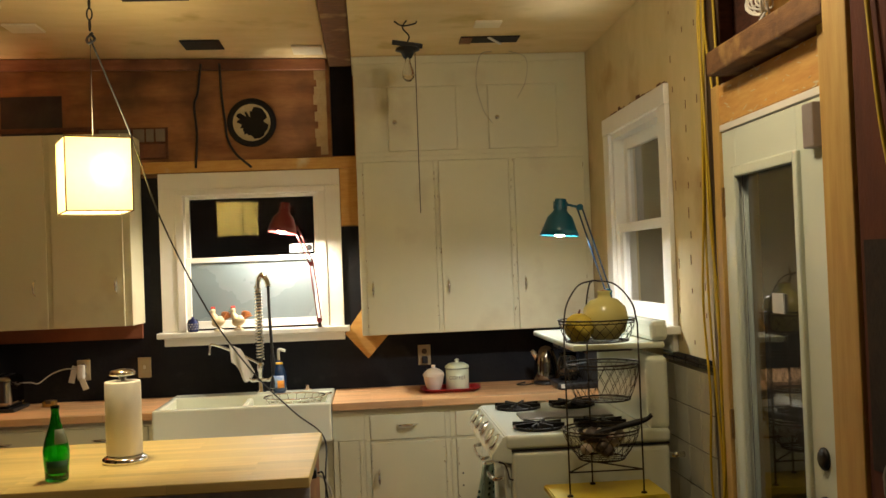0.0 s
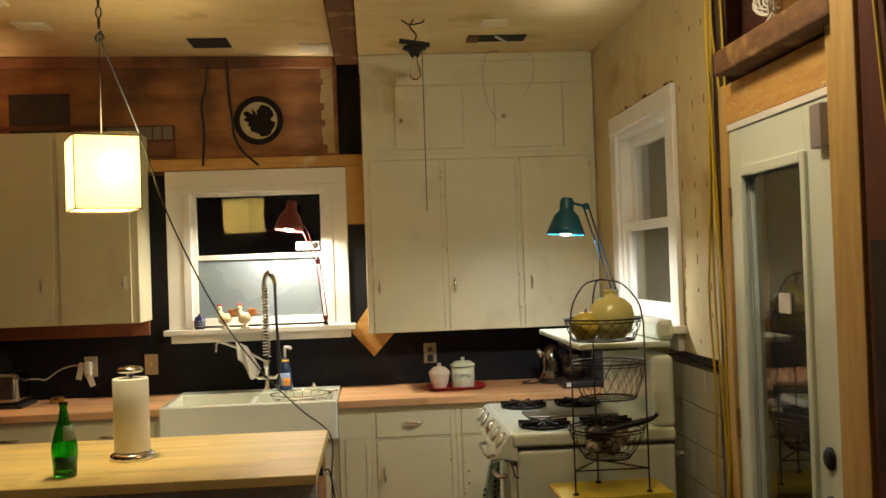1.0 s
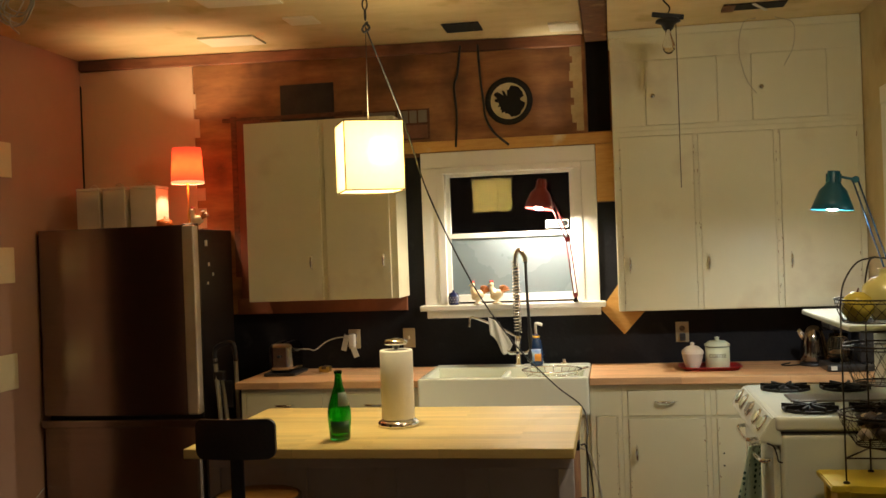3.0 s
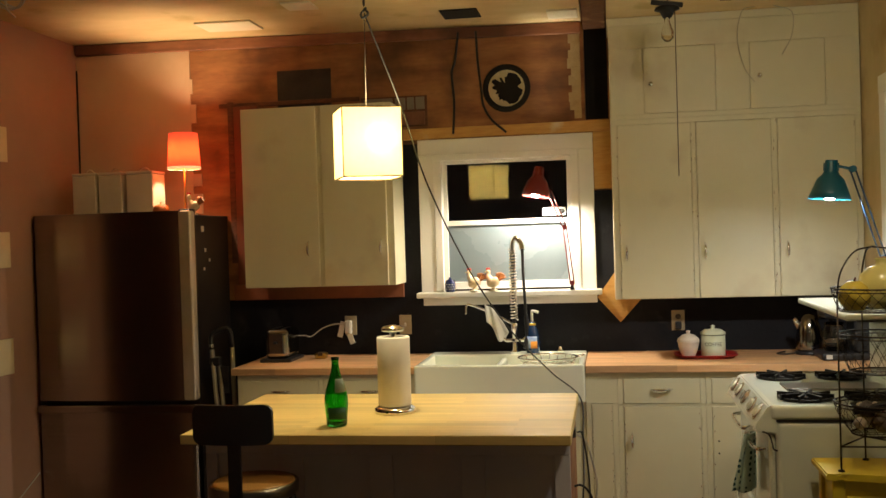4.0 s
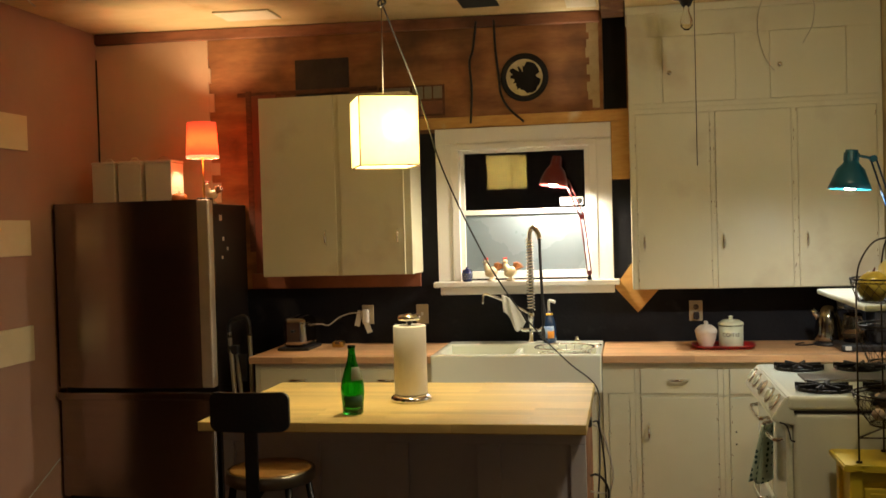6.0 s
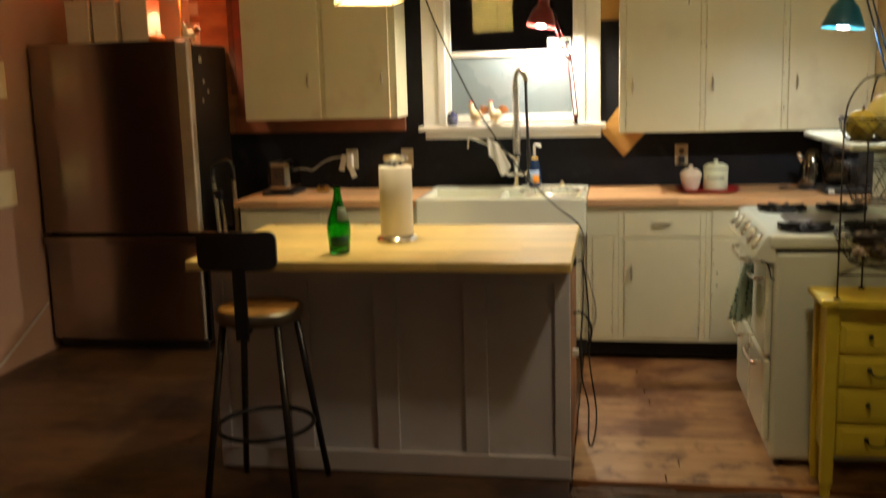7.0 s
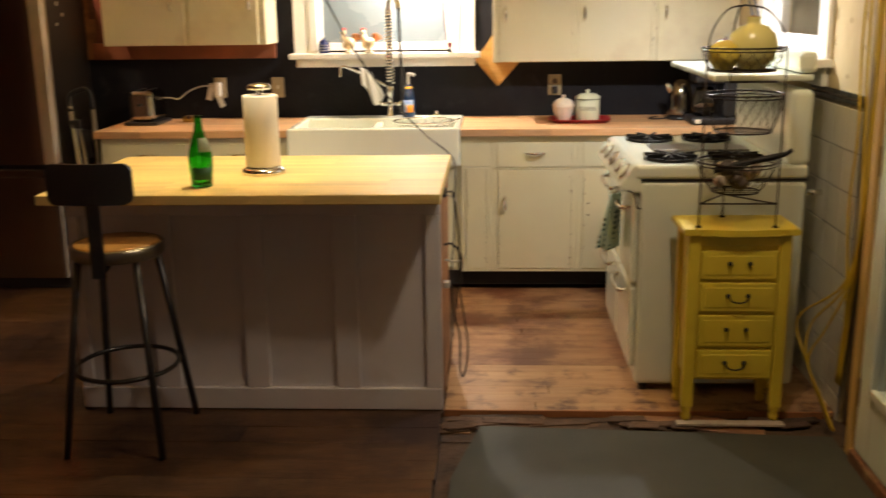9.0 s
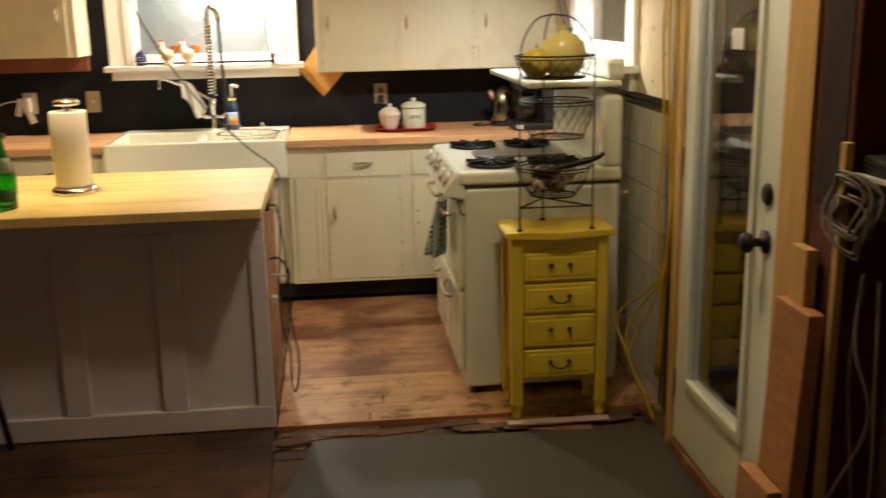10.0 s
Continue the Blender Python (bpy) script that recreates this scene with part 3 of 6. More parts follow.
# base cabinets
def base_unit(x0, x1, label, drawers=True, door=True, hx=None, stile=0.03):
    c = thing("base_cabinet", ((x0 + x1) / 2, 5.7, 0.0), label, "cabinet", "base cabinets")
    part("body", B(x0, x1, 5.405, YB - 0.01, 0.115, 0.868, bev=0.002), WHITE, c)
    # near-black puts the shade of the recess into the plinth's colour
    part("toe_kick", B(x0, x1, 5.47, 5.49, 0.02, 0.115), VOID, c, "recessed plinth coloured near-black for the shade under the cabinet")
    if drawers:
        d_ = leaf(c, x0 + stile, x1 - stile, 0.70, 0.835, 5.404, "drawer")
        pull(d_, (x0 + x1) / 2, 5.386, 0.775, 0.11, True)
        face_frame(c, x0 + 0.0005, x1 - 0.0005, 0.6925, 0.867, ((x0 + stile, x1 - stile, 0.70, 0.835),), 5.4045)
    if door:
        d_ = leaf(c, x0 + stile, x1 - stile, 0.135, 0.685 if drawers else 0.70, 5.404)
        if hx:
            pull(d_, hx, 5.386, 0.50)
        face_frame(c, x0 + 0.0005, x1 - 0.0005, 0.116, 0.692 if drawers else 0.867, ((x0 + stile, x1 - stile, 0.135, 0.685 if drawers else 0.70),), 5.4045)
        for z in (0.22, 0.60):
            hinge(c, x1 - stile + 0.011, 5.391, z)
    return c


base_unit(-2.13, -1.62, "cream painted base cabinet with drawer under the worktop")
base_unit(-1.62, -1.09, "cream painted base cabinet with drawer")
base_unit(0.015, 0.475, "cream painted base cabinet, drawer over door", hx=0.085)
base_unit(0.475, 0.86, "cream painted base cabinet with screw holes where the pull was")
base_unit(-0.155, 0.015, "narrow cream base cabinet beside the sink", drawers=False)
base_unit(0.86, 1.35, "cream corner base cabinet behind the stove")
c = thing("sink_cabinet", (-0.62, 5.7, 0.0), "cream sink base cabinet", "cabinet")
part("body", B(-1.088, -0.157, 5.42, YB - 0.01, 0.115, 0.715, bev=0.002), WHITE, c)
part("toe_kick", B(-1.088, -0.157, 5.47, 5.49, 0.02, 0.115), BLACKP, c)
for x0, x1 in ((-1.06, -0.63), (-0.615, -0.19)):
    leaf(c, x0, x1, 0.135, 0.69, 5.419)

for x0, x1, lab in ((-2.156, -1.082, "oiled butcher-block worktop beside the sink"), (-0.152, XR - 0.004, "oiled butcher-block worktop between sink and corner")):
    solid("worktop", B(x0, x1, 5.355, YB - 0.009, 0.87, 0.91, bev=0.004), BUTCHER2, lab, "worktop")

# apron-front sink
sk = thing("farmhouse_sink", (-0.62, 5.62, 0.72), "white porcelain apron-front sink with two bowls", "sink")
part("apron", B(-1.08, -0.155, 5.29, 5.335, 0.72, 0.925, bev=0.012, seg=3), PORC, sk)
part("side_wall", B(-1.08, -1.045, 5.30, 5.93, 0.72, 0.924, bev=0.01), PORC, sk)
part("side_wall", B(-0.19, -0.155, 5.30, 5.93, 0.72, 0.924, bev=0.01), PORC, sk)
part("back_ledge", B(-1.08, -0.155, 5.78, 5.93, 0.74, 0.9255, bev=0.01), PORC, sk)
part("bowl_floor", B(-1.06, -0.17, 5.31, 5.80, 0.72, 0.76), PORC, sk)
part("divider", B(-0.65, -0.615, 5.32, 5.79, 0.75, 0.905, bev=0.012), PORC, sk)
dk = thing("strainer_tray", (-0.36, 5.57, 0.905), "oval chrome strainer tray lying across the sink bowl", "strainer")
oval = lambda rx, ry, z, n=40: [(-0.365 + rx * math.cos(2 * math.pi * k / n), 5.575 + ry * math.sin(2 * math.pi * k / n), z) for k in range(n)]
part("rim", tube(bmesh.new(), oval(0.165, 0.15, 0.931), 0.006, 8, closed=True), CHROME, dk)
part("lower_rim", tube(bmesh.new(), oval(0.14, 0.125, 0.895), 0.004, 8, closed=True), CHROME, dk)
for k in range(20):
    a = 2 * math.pi * k / 20
    part("rib", tube(bmesh.new(), [(-0.365 + 0.165 * math.cos(a), 5.575 + 0.15 * math.sin(a), 0.931), (-0.365 + 0.14 * math.cos(a), 5.575 + 0.125 * math.sin(a), 0.895), (-0.365 + 0.03 * math.cos(a), 5.575 + 0.03 * math.sin(a), 0.889)], 0.0025, 5), CHROME, dk)
part("end_handle", tube(bmesh.new(), bend([(-0.20, 5.55, 0.932), (-0.168, 5.555, 0.94), (-0.168, 5.60, 0.94), (-0.20, 5.605, 0.932)], 5), 0.004, 6), CHROME, dk)

# ---- refrigerator ----
fr = thing("refrigerator", (-2.89, 5.69, 0.0), "stainless steel refrigerator with bottom freezer drawer", "refrigerator")
part("body", B(-3.375, -2.395, 5.47, YB - 0.015, 0.04, 1.80, bev=0.006), DARKSIDE, fr, "black side panels")


def bowed(x0, x1, z0, z1, y, bow=0.012, depth=0.06, n=60):
    bm = bmesh.new()
    rows_ = []
    for z in (z0, z1):
        ring = []
        for i in range(n + 1):
            u = i / n
            e = min(u, 1 - u) * (x1 - x0)
            yy = y - bow * (1 - (2 * u - 1) ** 2) + (0.018 * (1 - min(1, e / 0.025)) ** 2) + 0.0006 * math.sin(u * 17.0 + 0.8)
            ring.append(bm.verts.new((x0 + u * (x1 - x0), yy, z)))
        ring += [bm.verts.new((x1, y + depth, z)), bm.verts.new((x0, y + depth, z))]
        rows_.append(ring)
    m = len(rows_[0])
    for i in range(m):
        f = bm.faces.new((rows_[0][i], rows_[0][(i + 1) % m], rows_[1][(i + 1) % m], rows_[1][i]))
        f.smooth = i < n
    for ring in rows_:
        bm.faces.new([bm.verts.new(v.co) for v in ring])
    return bm


dr = part("door", bowed(-3.385, -2.385, 0.725, 1.825, 5.40), STEEL, fr)
# warm pale colour paints the reflection along the curved door edge
part("edge_reflection", B(-2.455, -2.381, 5.377, 5.45, 0.727, 1.823, bev=0.012, seg=3), mat("beige_edge_reflection", (0.62, 0.51, 0.37), rough=0.45, metal=0.4), dr, "steel door edge coloured pale for its reflection")
dr = part("freezer_drawer", bowed(-3.385, -2.385, 0.075, 0.70, 5.40), STEEL, fr)
part("grip", B(-3.38, -2.39, 5.372, 5.40, 0.655, 0.70, bev=0.008), STEEL, dr)
part("plinth", B(-3.36, -2.41, 5.46, 5.5, 0.0, 0.07), BLACKP, fr)
part("hinge_cover", B(-2.47, -2.40, 5.42, 5.5, 1.80, 1.835, bev=0.006), BLACKP, fr)

# ---- island ----
isl = thing("kitchen_island", (-0.92, 4.0, 0.0), "kitchen island with butcher-block top and grey-white panelled base", "island")
part("countertop", B(-1.62, -0.163, 3.5, 4.43, 0.878, 0.915, bev=0.004), BUTCHER, isl, "thick butcher-block top")
body = part("base", B(-1.62, -0.19, 3.764, 4.40, 0.0, 0.874), GREYW, isl, "grey-white painted base")
part("base_rail", B(-1.625, -0.178, 3.738, 3.7635, 0.0, 0.088, bev=0.003), GREYW, isl)
for x0, x1 in ((-1.625, -1.58), (-1.313, -1.222), (-0.955, -0.863), (-0.594, -0.502), (-0.238, -0.178)):
    part("stile", B(x0, x1, 3.7445, 3.7635, 0.0885, 0.79, bev=0.003), GREYW, isl)
part("top_rail", B(-1.625, -0.178, 3.7445, 3.7635, 0.79, 0.873, bev=0.003), GREYW, isl)
part("end_panel", B(-0.1895, -0.178, 3.755, 4.39, 0.0, 0.873, bev=0.002), PLY, isl, "raw plywood end panel")


# ---- stove ----
st = thing("gas_stove", (0.92, 4.4, 0.02), "vintage white enamel gas range with high shelf", "stove")
SY0, SY1 = 3.945, 4.815
part("body", B(0.60, 1.24, SY0, SY1, 0.03, 0.878, bev=0.022, seg=4), ENAMEL, st)
part("cooktop", B(0.578, 1.243, SY0 - 0.003, SY1 + 0.003, 0.884, 0.942, bev=0.018, seg=4), ENAMEL, st)
part("seam", B(0.602, 1.238, SY0 + 0.002, SY1 - 0.002, 0.8775, 0.8845), BLACKP, st, "dark seam line")
pn = bmesh.new()
prof = [(0.606, 0.941), (0.574, 0.938), (0.524, 0.864), (0.52, 0.85), (0.53, 0.842), (0.606, 0.828)]
ra = [pn.verts.new((x, SY0 + 0.004, z)) for x, z in prof]
rb = [pn.verts.new((x, SY1 - 0.004, z)) for x, z in prof]
for i in range(len(prof)):
    j = (i + 1) % len(prof)
    pn.faces.new((ra[i], ra[j], rb[j], rb[i]))
pn.faces.new(ra)
pn.faces.new(rb)
bmesh.ops.bevel(pn, geom=list(pn.edges), offset=0.005, segments=2, affect="EDGES")
pan = part("control_panel", pn, ENAMEL, st, "slanted control panel")
kt = Matrix.Rotation(radians(-56), 4, "Y")
for y in (4.04, 4.19, 4.38, 4.57, 4.72):
    part("dial_ring", lathe(bmesh.new(), [(0.027, 0), (0.037, 0), (0.036, 0.006), (0.030, 0.009), (0.027, 0.006), (0.027, 0)], 0.5485, y, 0.9015, 28, kt), CHROME, pan, "chrome dial ring")
    kb = lathe(bmesh.new(), [(0, 0), (0.026, 0), (0.026, 0.008), (0.020, 0.013), (0, 0.013)], 0.5485, y, 0.9015, 24, kt)
    bar = B(-0.022, 0.022, -0.005, 0.005, 0.012, 0.022, bev=0.003)
    bmesh.ops.transform(bar, matrix=Matrix.Translation((0.5485, y, 0.9015)) @ kt, verts=bar.verts)
    part("knob", merge(kb, bar), ENAMEL if y != 4.38 else CHROME, pan)
halves = ((SY0 + 0.02, 4.372), (4.386, SY1 - 0.02))
for y0, y1 in halves:
    od = part("oven_door", B(0.574, 0.5995, y0, y1, 0.455, 0.822, bev=0.012, seg=3), ENAMEL, st)
    part("handle", tube(bmesh.new(), bend([(0.574, y0 + 0.04, 0.765), (0.536, y0 + 0.055, 0.76), (0.528, (y0 + y1) / 2, 0.757), (0.536, y1 - 0.055, 0.76), (0.574, y1 - 0.04, 0.765)], 6), 0.0085, 10), CHROME, od, "chrome bar handle")
    dw = part("broiler_drawer", B(0.574, 0.5995, y0, y1, 0.10, 0.44, bev=0.012, seg=3), ENAMEL, st)
    part("handle", tube(bmesh.new(), bend([(0.574, y0 + 0.08, 0.41), (0.54, y0 + 0.09, 0.405), (0.533, (y0 + y1) / 2, 0.402), (0.54, y1 - 0.09, 0.405), (0.574, y1 - 0.08, 0.41)], 6), 0.0085, 10), CHROME, dw, "chrome bar handle")
bg = part("backguard", B(1.155, 1.245, 3.943, 4.82, 0.935, 1.228, bev=0.025, seg=4), ENAMEL, st)
sh = part("high_shelf", B(0.86, 1.235, 3.945, 4.88, 1.26, 1.285, bev=0.008), ENAMEL, st, "white enamel shelf")
part("shelf_back", B(1.18, 1.25, 3.945, 4.88, 1.286, 1.37, bev=0.02), ENAMEL, st)
part("shelf_trim", B(0.90, 1.10, 3.943, 3.948, 1.255, 1.263), BLACKP, sh)
part("griddle", B(0.70, 1.10, 4.29, 4.47, 0.9415, 0.951, bev=0.004), mat("grey_griddle", (0.22, 0.2, 0.18), rough=0.3, metal=0.9), st, "grey metal griddle")
WELL = mat("dark_burner_well", (0.035, 0.032, 0.03), rough=0.3, metal=0.5, bump=0.05)
for x in (0.735, 0.99):
    for y in (4.085, 4.645):
        part("burner_well", lathe(bmesh.new(), [(0, 0.001), (0.082, 0.001), (0.09, 0.004), (0.094, 0.002), (0.094, 0)], x, y, 0.9415, 28), WELL, st, "dark enamel burner well")
        g = lathe(bmesh.new(), [(0.02, 0.0), (0.042, 0.002), (0.042, 0.012), (0.0, 0.015)], x, y, 0.944, 16)
        for k in range(8):
            fin = box(bmesh.new(), 0.026 if k % 2 else 0.012, 0.108, -0.0045, 0.0045, 0.012, 0.024)
            for v in fin.verts:
                if v.co.x > 0.09 and v.co.z < 0.015:
                    v.co.z = 0.001
            bmesh.ops.transform(fin, matrix=Matrix.Translation((x, y, 0.944)) @ Matrix.Rotation(k * math.pi / 4 + 0.39, 4, "Z"), verts=fin.verts)
            merge(g, fin)
        tube(g, [(x + 0.1 * math.cos(k * math.pi / 14), y + 0.1 * math.sin(k * math.pi / 14), 0.9505) for k in range(28)], 0.006, 6, closed=True)
        part("burner_grate", g, IRON, st, "black cast-iron burner grate")
part("side_trim", tube(bmesh.new(), bend([(0.548, 3.9465, 0.842), (0.572, 3.943, 0.83), (0.583, 3.943, 0.80), (0.588, 3.943, 0.775), (0.603, 3.943, 0.768)], 5), 0.0035, 6), BLACKP, st, "dark curved trim edge")
for x, y in ((0.64, 3.985), (1.16, 3.985), (0.64, 4.77), (1.16, 4.77)):
    part("foot", lathe(bmesh.new(), [(0, 0), (0.018, 0), (0.015, 0.03), (0, 0.03)], x, y, 0.0, 12), BLACKP, st)
part("side_valve", tube(bmesh.new(), [(1.245, 3.96, 0.83), (1.30, 3.96, 0.83)], 0.012, 10), CHROME, st)

# ---- yellow chest ----
ch = thing("chest_of_drawers", (0.91, 3.78, 0.0), "narrow yellow painted chest of four drawers, worn", "chest")
X0, X1, Y0, Y1 = 0.738, 1.108, 3.645, 3.875
tp = bmesh.new()
n = 20
outline = [(X1 + 0.025, Y1 + 0.01), (X0 - 0.025, Y1 + 0.01)]
for i in range(n + 1):
    u = i / n
    outline.append((X0 - 0.025 + u * (X1 - X0 + 0.05), Y0 - 0.022 - 0.014 * math.cos(2 * math.pi * (u - 0.5)) * (1 if 0.12 < u < 0.88 else 0.4)))
lo_ = [tp.verts.new((x, y, 0.733)) for x, y in outline]
hi_ = [tp.verts.new((x, y, 0.757)) for x, y in outline]
for i in range(len(outline)):
    j = (i + 1) % len(outline)
    tp.faces.new((lo_[i], lo_[j], hi_[j], hi_[i]))
tp.faces.new(lo_)
tp.faces.new(hi_)
bmesh.ops.bevel(tp, geom=[e for e in tp.edges if abs(e.verts[0].co.z - e.verts[1].co.z) < 1e-6], offset=0.005, segments=2, affect="EDGES")
part("top", tp, YELLOW, ch)
part("carcass", B(X0 + 0.012, X1 - 0.012, Y0 + 0.012, Y1, 0.17, 0.732), YELLOW, ch)
for x, y in ((X0 + 0.02, Y0 + 0.02), (X1 - 0.02, Y0 + 0.02), (X0 + 0.02, Y1 - 0.02), (X1 - 0.02, Y1 - 0.02)):
    lg = B(x - 0.022, x + 0.022, y - 0.022, y + 0.022, 0.06, 0.732, bev=0.005)
    lathe(lg, [(0.012, 0.0), (0.018, 0.006), (0.019, 0.022), (0.014, 0.03), (0.02, 0.038), (0.02, 0.048), (0.018, 0.06)], x, y, 0.004, 14)
    part("leg", lg, YELLOW, ch)
part("apron", B(X0 + 0.04, X1 - 0.04, Y0 + 0.004, Y0 + 0.012, 0.692, 0.727, bev=0.003), YELLOW, ch)
for z0, z1, kind_ in ((0.566, 0.673, 0), (0.441, 0.552, 1), (0.305, 0.427, 0), (0.180, 0.291, 1)):
    dd = B(X0 + 0.046, X1 - 0.046, Y0 - 0.004, Y0 + 0.012, z0, z1, bev=0.004)
    box(dd, X0 + 0.062, X1 - 0.062, Y0 - 0.0065, Y0, z0 + 0.016, z1 - 0.016, bev=0.004)
    dr = part("drawer", dd, YELLOW, ch)
    xc, zc = (X0 + X1) / 2, (z0 + z1) / 2
    hy = Y0 - 0.011
    hd = bmesh.new()
    for s in (-1, 1):
        part("pull_stud", lathe(bmesh.new(), [(0, 0), (0.009, 0), (0.008, 0.004), (0.003, 0.012), (0, 0.013)], xc + s * 0.036, hy, zc + 0.008, 12, Matrix.Rotation(radians(90), 4, "X")), IRON, dr)
    if kind_:
        tube(hd, bend([(xc - 0.036, hy - 0.01, zc + 0.008), (xc - 0.025, hy - 0.016, zc - 0.008), (xc, hy - 0.018, zc - 0.014), (xc + 0.025, hy - 0.016, zc - 0.008), (xc + 0.036, hy - 0.01, zc + 0.008)], 4), 0.0032, 6)
        part("handle", hd, IRON, dr, "dark iron drop pull")

# ---- stool ----
sx, sy = -1.33, 3.49
so = thing("bar_stool", (sx, sy, 0.0), "gunmetal bar stool with round wood seat and backrest", "stool")
part("seat", lathe(bmesh.new(), [(0, 0.734), (0.145, 0.734), (0.151, 0.74), (0.151, 0.748), (0.14, 0.752), (0, 0.751)], sx, sy, 0, 40), mat("worn_seat_wood", (0.48, 0.26, 0.07), (0.36, 0.17, 0.04), rough=0.4, scale=5, stretch=(1, 8, 1)), so, "worn wooden seat disc")
part("seat_ring", lathe(bmesh.new(), [(0.13, 0.70), (0.155, 0.70), (0.165, 0.708), (0.165, 0.744), (0.158, 0.749), (0.152, 0.744), (0.151, 0.734), (0.13, 0.733)], sx, sy, 0, 40), mat("worn_steel_rim", (0.35, 0.33, 0.29), rough=0.3, metal=1), so, "bare steel seat rim")
for ax, ay in ((-1, -1), (1, -1), (1, 1), (-1, 1)):
    p0, p1 = (sx + ax * 0.105, sy + ay * 0.105, 0.70), (sx + ax * 0.175, sy + ay * 0.205, 0.0)
    lg = part("leg", rod(bmesh.new(), p0, p1, 0.0135, 0.0125), GUN, so)
part("foot_ring", tube(bmesh.new(), [(sx + 0.182 * math.cos(k * math.pi / 24), sy + 0.19 * math.sin(k * math.pi / 24), 0.285) for k in range(48)], 0.009, 8, closed=True), GUN, so)
part("back_bar", B(sx - 0.025, sx + 0.025, sy - 0.185, sy - 0.175, 0.66, 0.985, bev=0.003), GUN, so)
part("bar_bracket", tube(bmesh.new(), [(sx, sy - 0.18, 0.67), (sx, sy - 0.1, 0.69), (sx, sy, 0.705)], 0.014, 8), GUN, so)
bk = bmesh.new()
bw, bh, rc = 0.147, 0.070, 0.03
cols = []
xs_ = [-bw + rc * (1 - math.cos(math.pi / 2 * q / 5)) for q in range(6)] + [-bw + rc + (2 * bw - 2 * rc) * q / 10 for q in range(1, 10)] + [bw - rc * (1 - math.cos(math.pi / 2 * q / 5)) for q in range(5, -1, -1)]
for xx in xs_:
    e = max(0.0, abs(xx) - (bw - rc))
    h = bh - rc + math.sqrt(max(0.0, rc * rc - e * e)) + 1e-4
    yy = sy - 0.205 + 1.1 * xx * xx
    cols.append([bk.verts.new((sx - 0.005 + xx, yy + d, 0.991 + s_ * h)) for d, s_ in ((0, -1), (0, 1), (0.016, 1), (0.016, -1))])
for A, C in zip(cols, cols[1:]):
    for q in range(4):
        bk.faces.new((A[q], A[(q + 1) % 4], C[(q + 1) % 4], C[q]))
bk.faces.new(cols[0])
bk.faces.new(cols[-1])
part("backrest", bk, mat("dark_backrest", (0.03, 0.028, 0.03), rough=0.4, metal=0.3), so, "dark curved backrest plate")


# ---- hanging lamp over the island ----
def shade_cloth(name, colour, glow_colour, strength):
    m = bpy.data.materials.new(name)
    m.use_nodes = True
    N, L = m.node_tree.nodes, m.node_tree.links
    out = N["Material Output"]
    N.remove(N["Principled BSDF"])
    tr, di, mx, em, ad = (N.new("ShaderNode" + k) for k in ("BsdfTranslucent", "BsdfDiffuse", "MixShader", "Emission", "AddShader"))
    tc, nz, rp = N.new("ShaderNodeTexCoord"), N.new("ShaderNodeTexNoise"), N.new("ShaderNodeValToRGB")
    nz.inputs["Scale"].default_value, nz.inputs["Detail"].default_value = 45, 5
    L.new(tc.outputs["Object"], nz.inputs["Vector"])
    rp.color_ramp.elements[0].color, rp.color_ramp.elements[1].color = rgba([c * 0.85 for c in colour]), rgba(colour)
    L.new(nz.outputs["Fac"], rp.inputs[0])
    L.new(rp.outputs[0], tr.inputs[0])
    L.new(rp.outputs[0], di.inputs[0])
    mx.inputs[0].default_value = 0.45
    L.new(tr.outputs[0], mx.inputs[1])
    L.new(di.outputs[0], mx.inputs[2])
    em.inputs[0].default_value, em.inputs[1].default_value = rgba(glow_colour), strength
    L.new(mx.outputs[0], ad.inputs[0])
    L.new(em.outputs[0], ad.inputs[1])
    L.new(ad.outputs[0], out.inputs[0])
    return m


CLOTH = shade_cloth("ivory_shade_cloth", (0.88, 0.81, 0.55), (1.0, 0.82, 0.38), 0.34)
BROWNP = mat("brown_shade_piping", (0.16, 0.09, 0.03), rough=0.7)
CORD = mat("brown_cord", (0.06, 0.045, 0.03), rough=0.6, bump=0.1)
BCORD = mat("black_cord", (0.014, 0.013, 0.012), rough=0.5, bump=0.05)
WCORD = mat("white_cable", (0.6, 0.57, 0.5), rough=0.5, bump=0.05)
YCORD = mat("yellow_cable", (0.62, 0.42, 0.02), rough=0.45, bump=0.05)
GOLD = mat("gold_metal", (0.6, 0.42, 0.12), rough=0.3, metal=1)

LC, LZ0, LZ1, LH = Vector((-0.972, 3.955, 0)), 1.876, 2.153, 0.120
rot = Matrix.Rotation(radians(24), 4, "Z")


def lampm(x, y, z):
    return LC + (rot @ Vector((x, y, 0))) + Vector((0, 0, z))


pend = thing("pendant_lamp", (LC.x, LC.y, LZ0), "ivory cloth cube pendant lamp hung by a cord", "lamp")
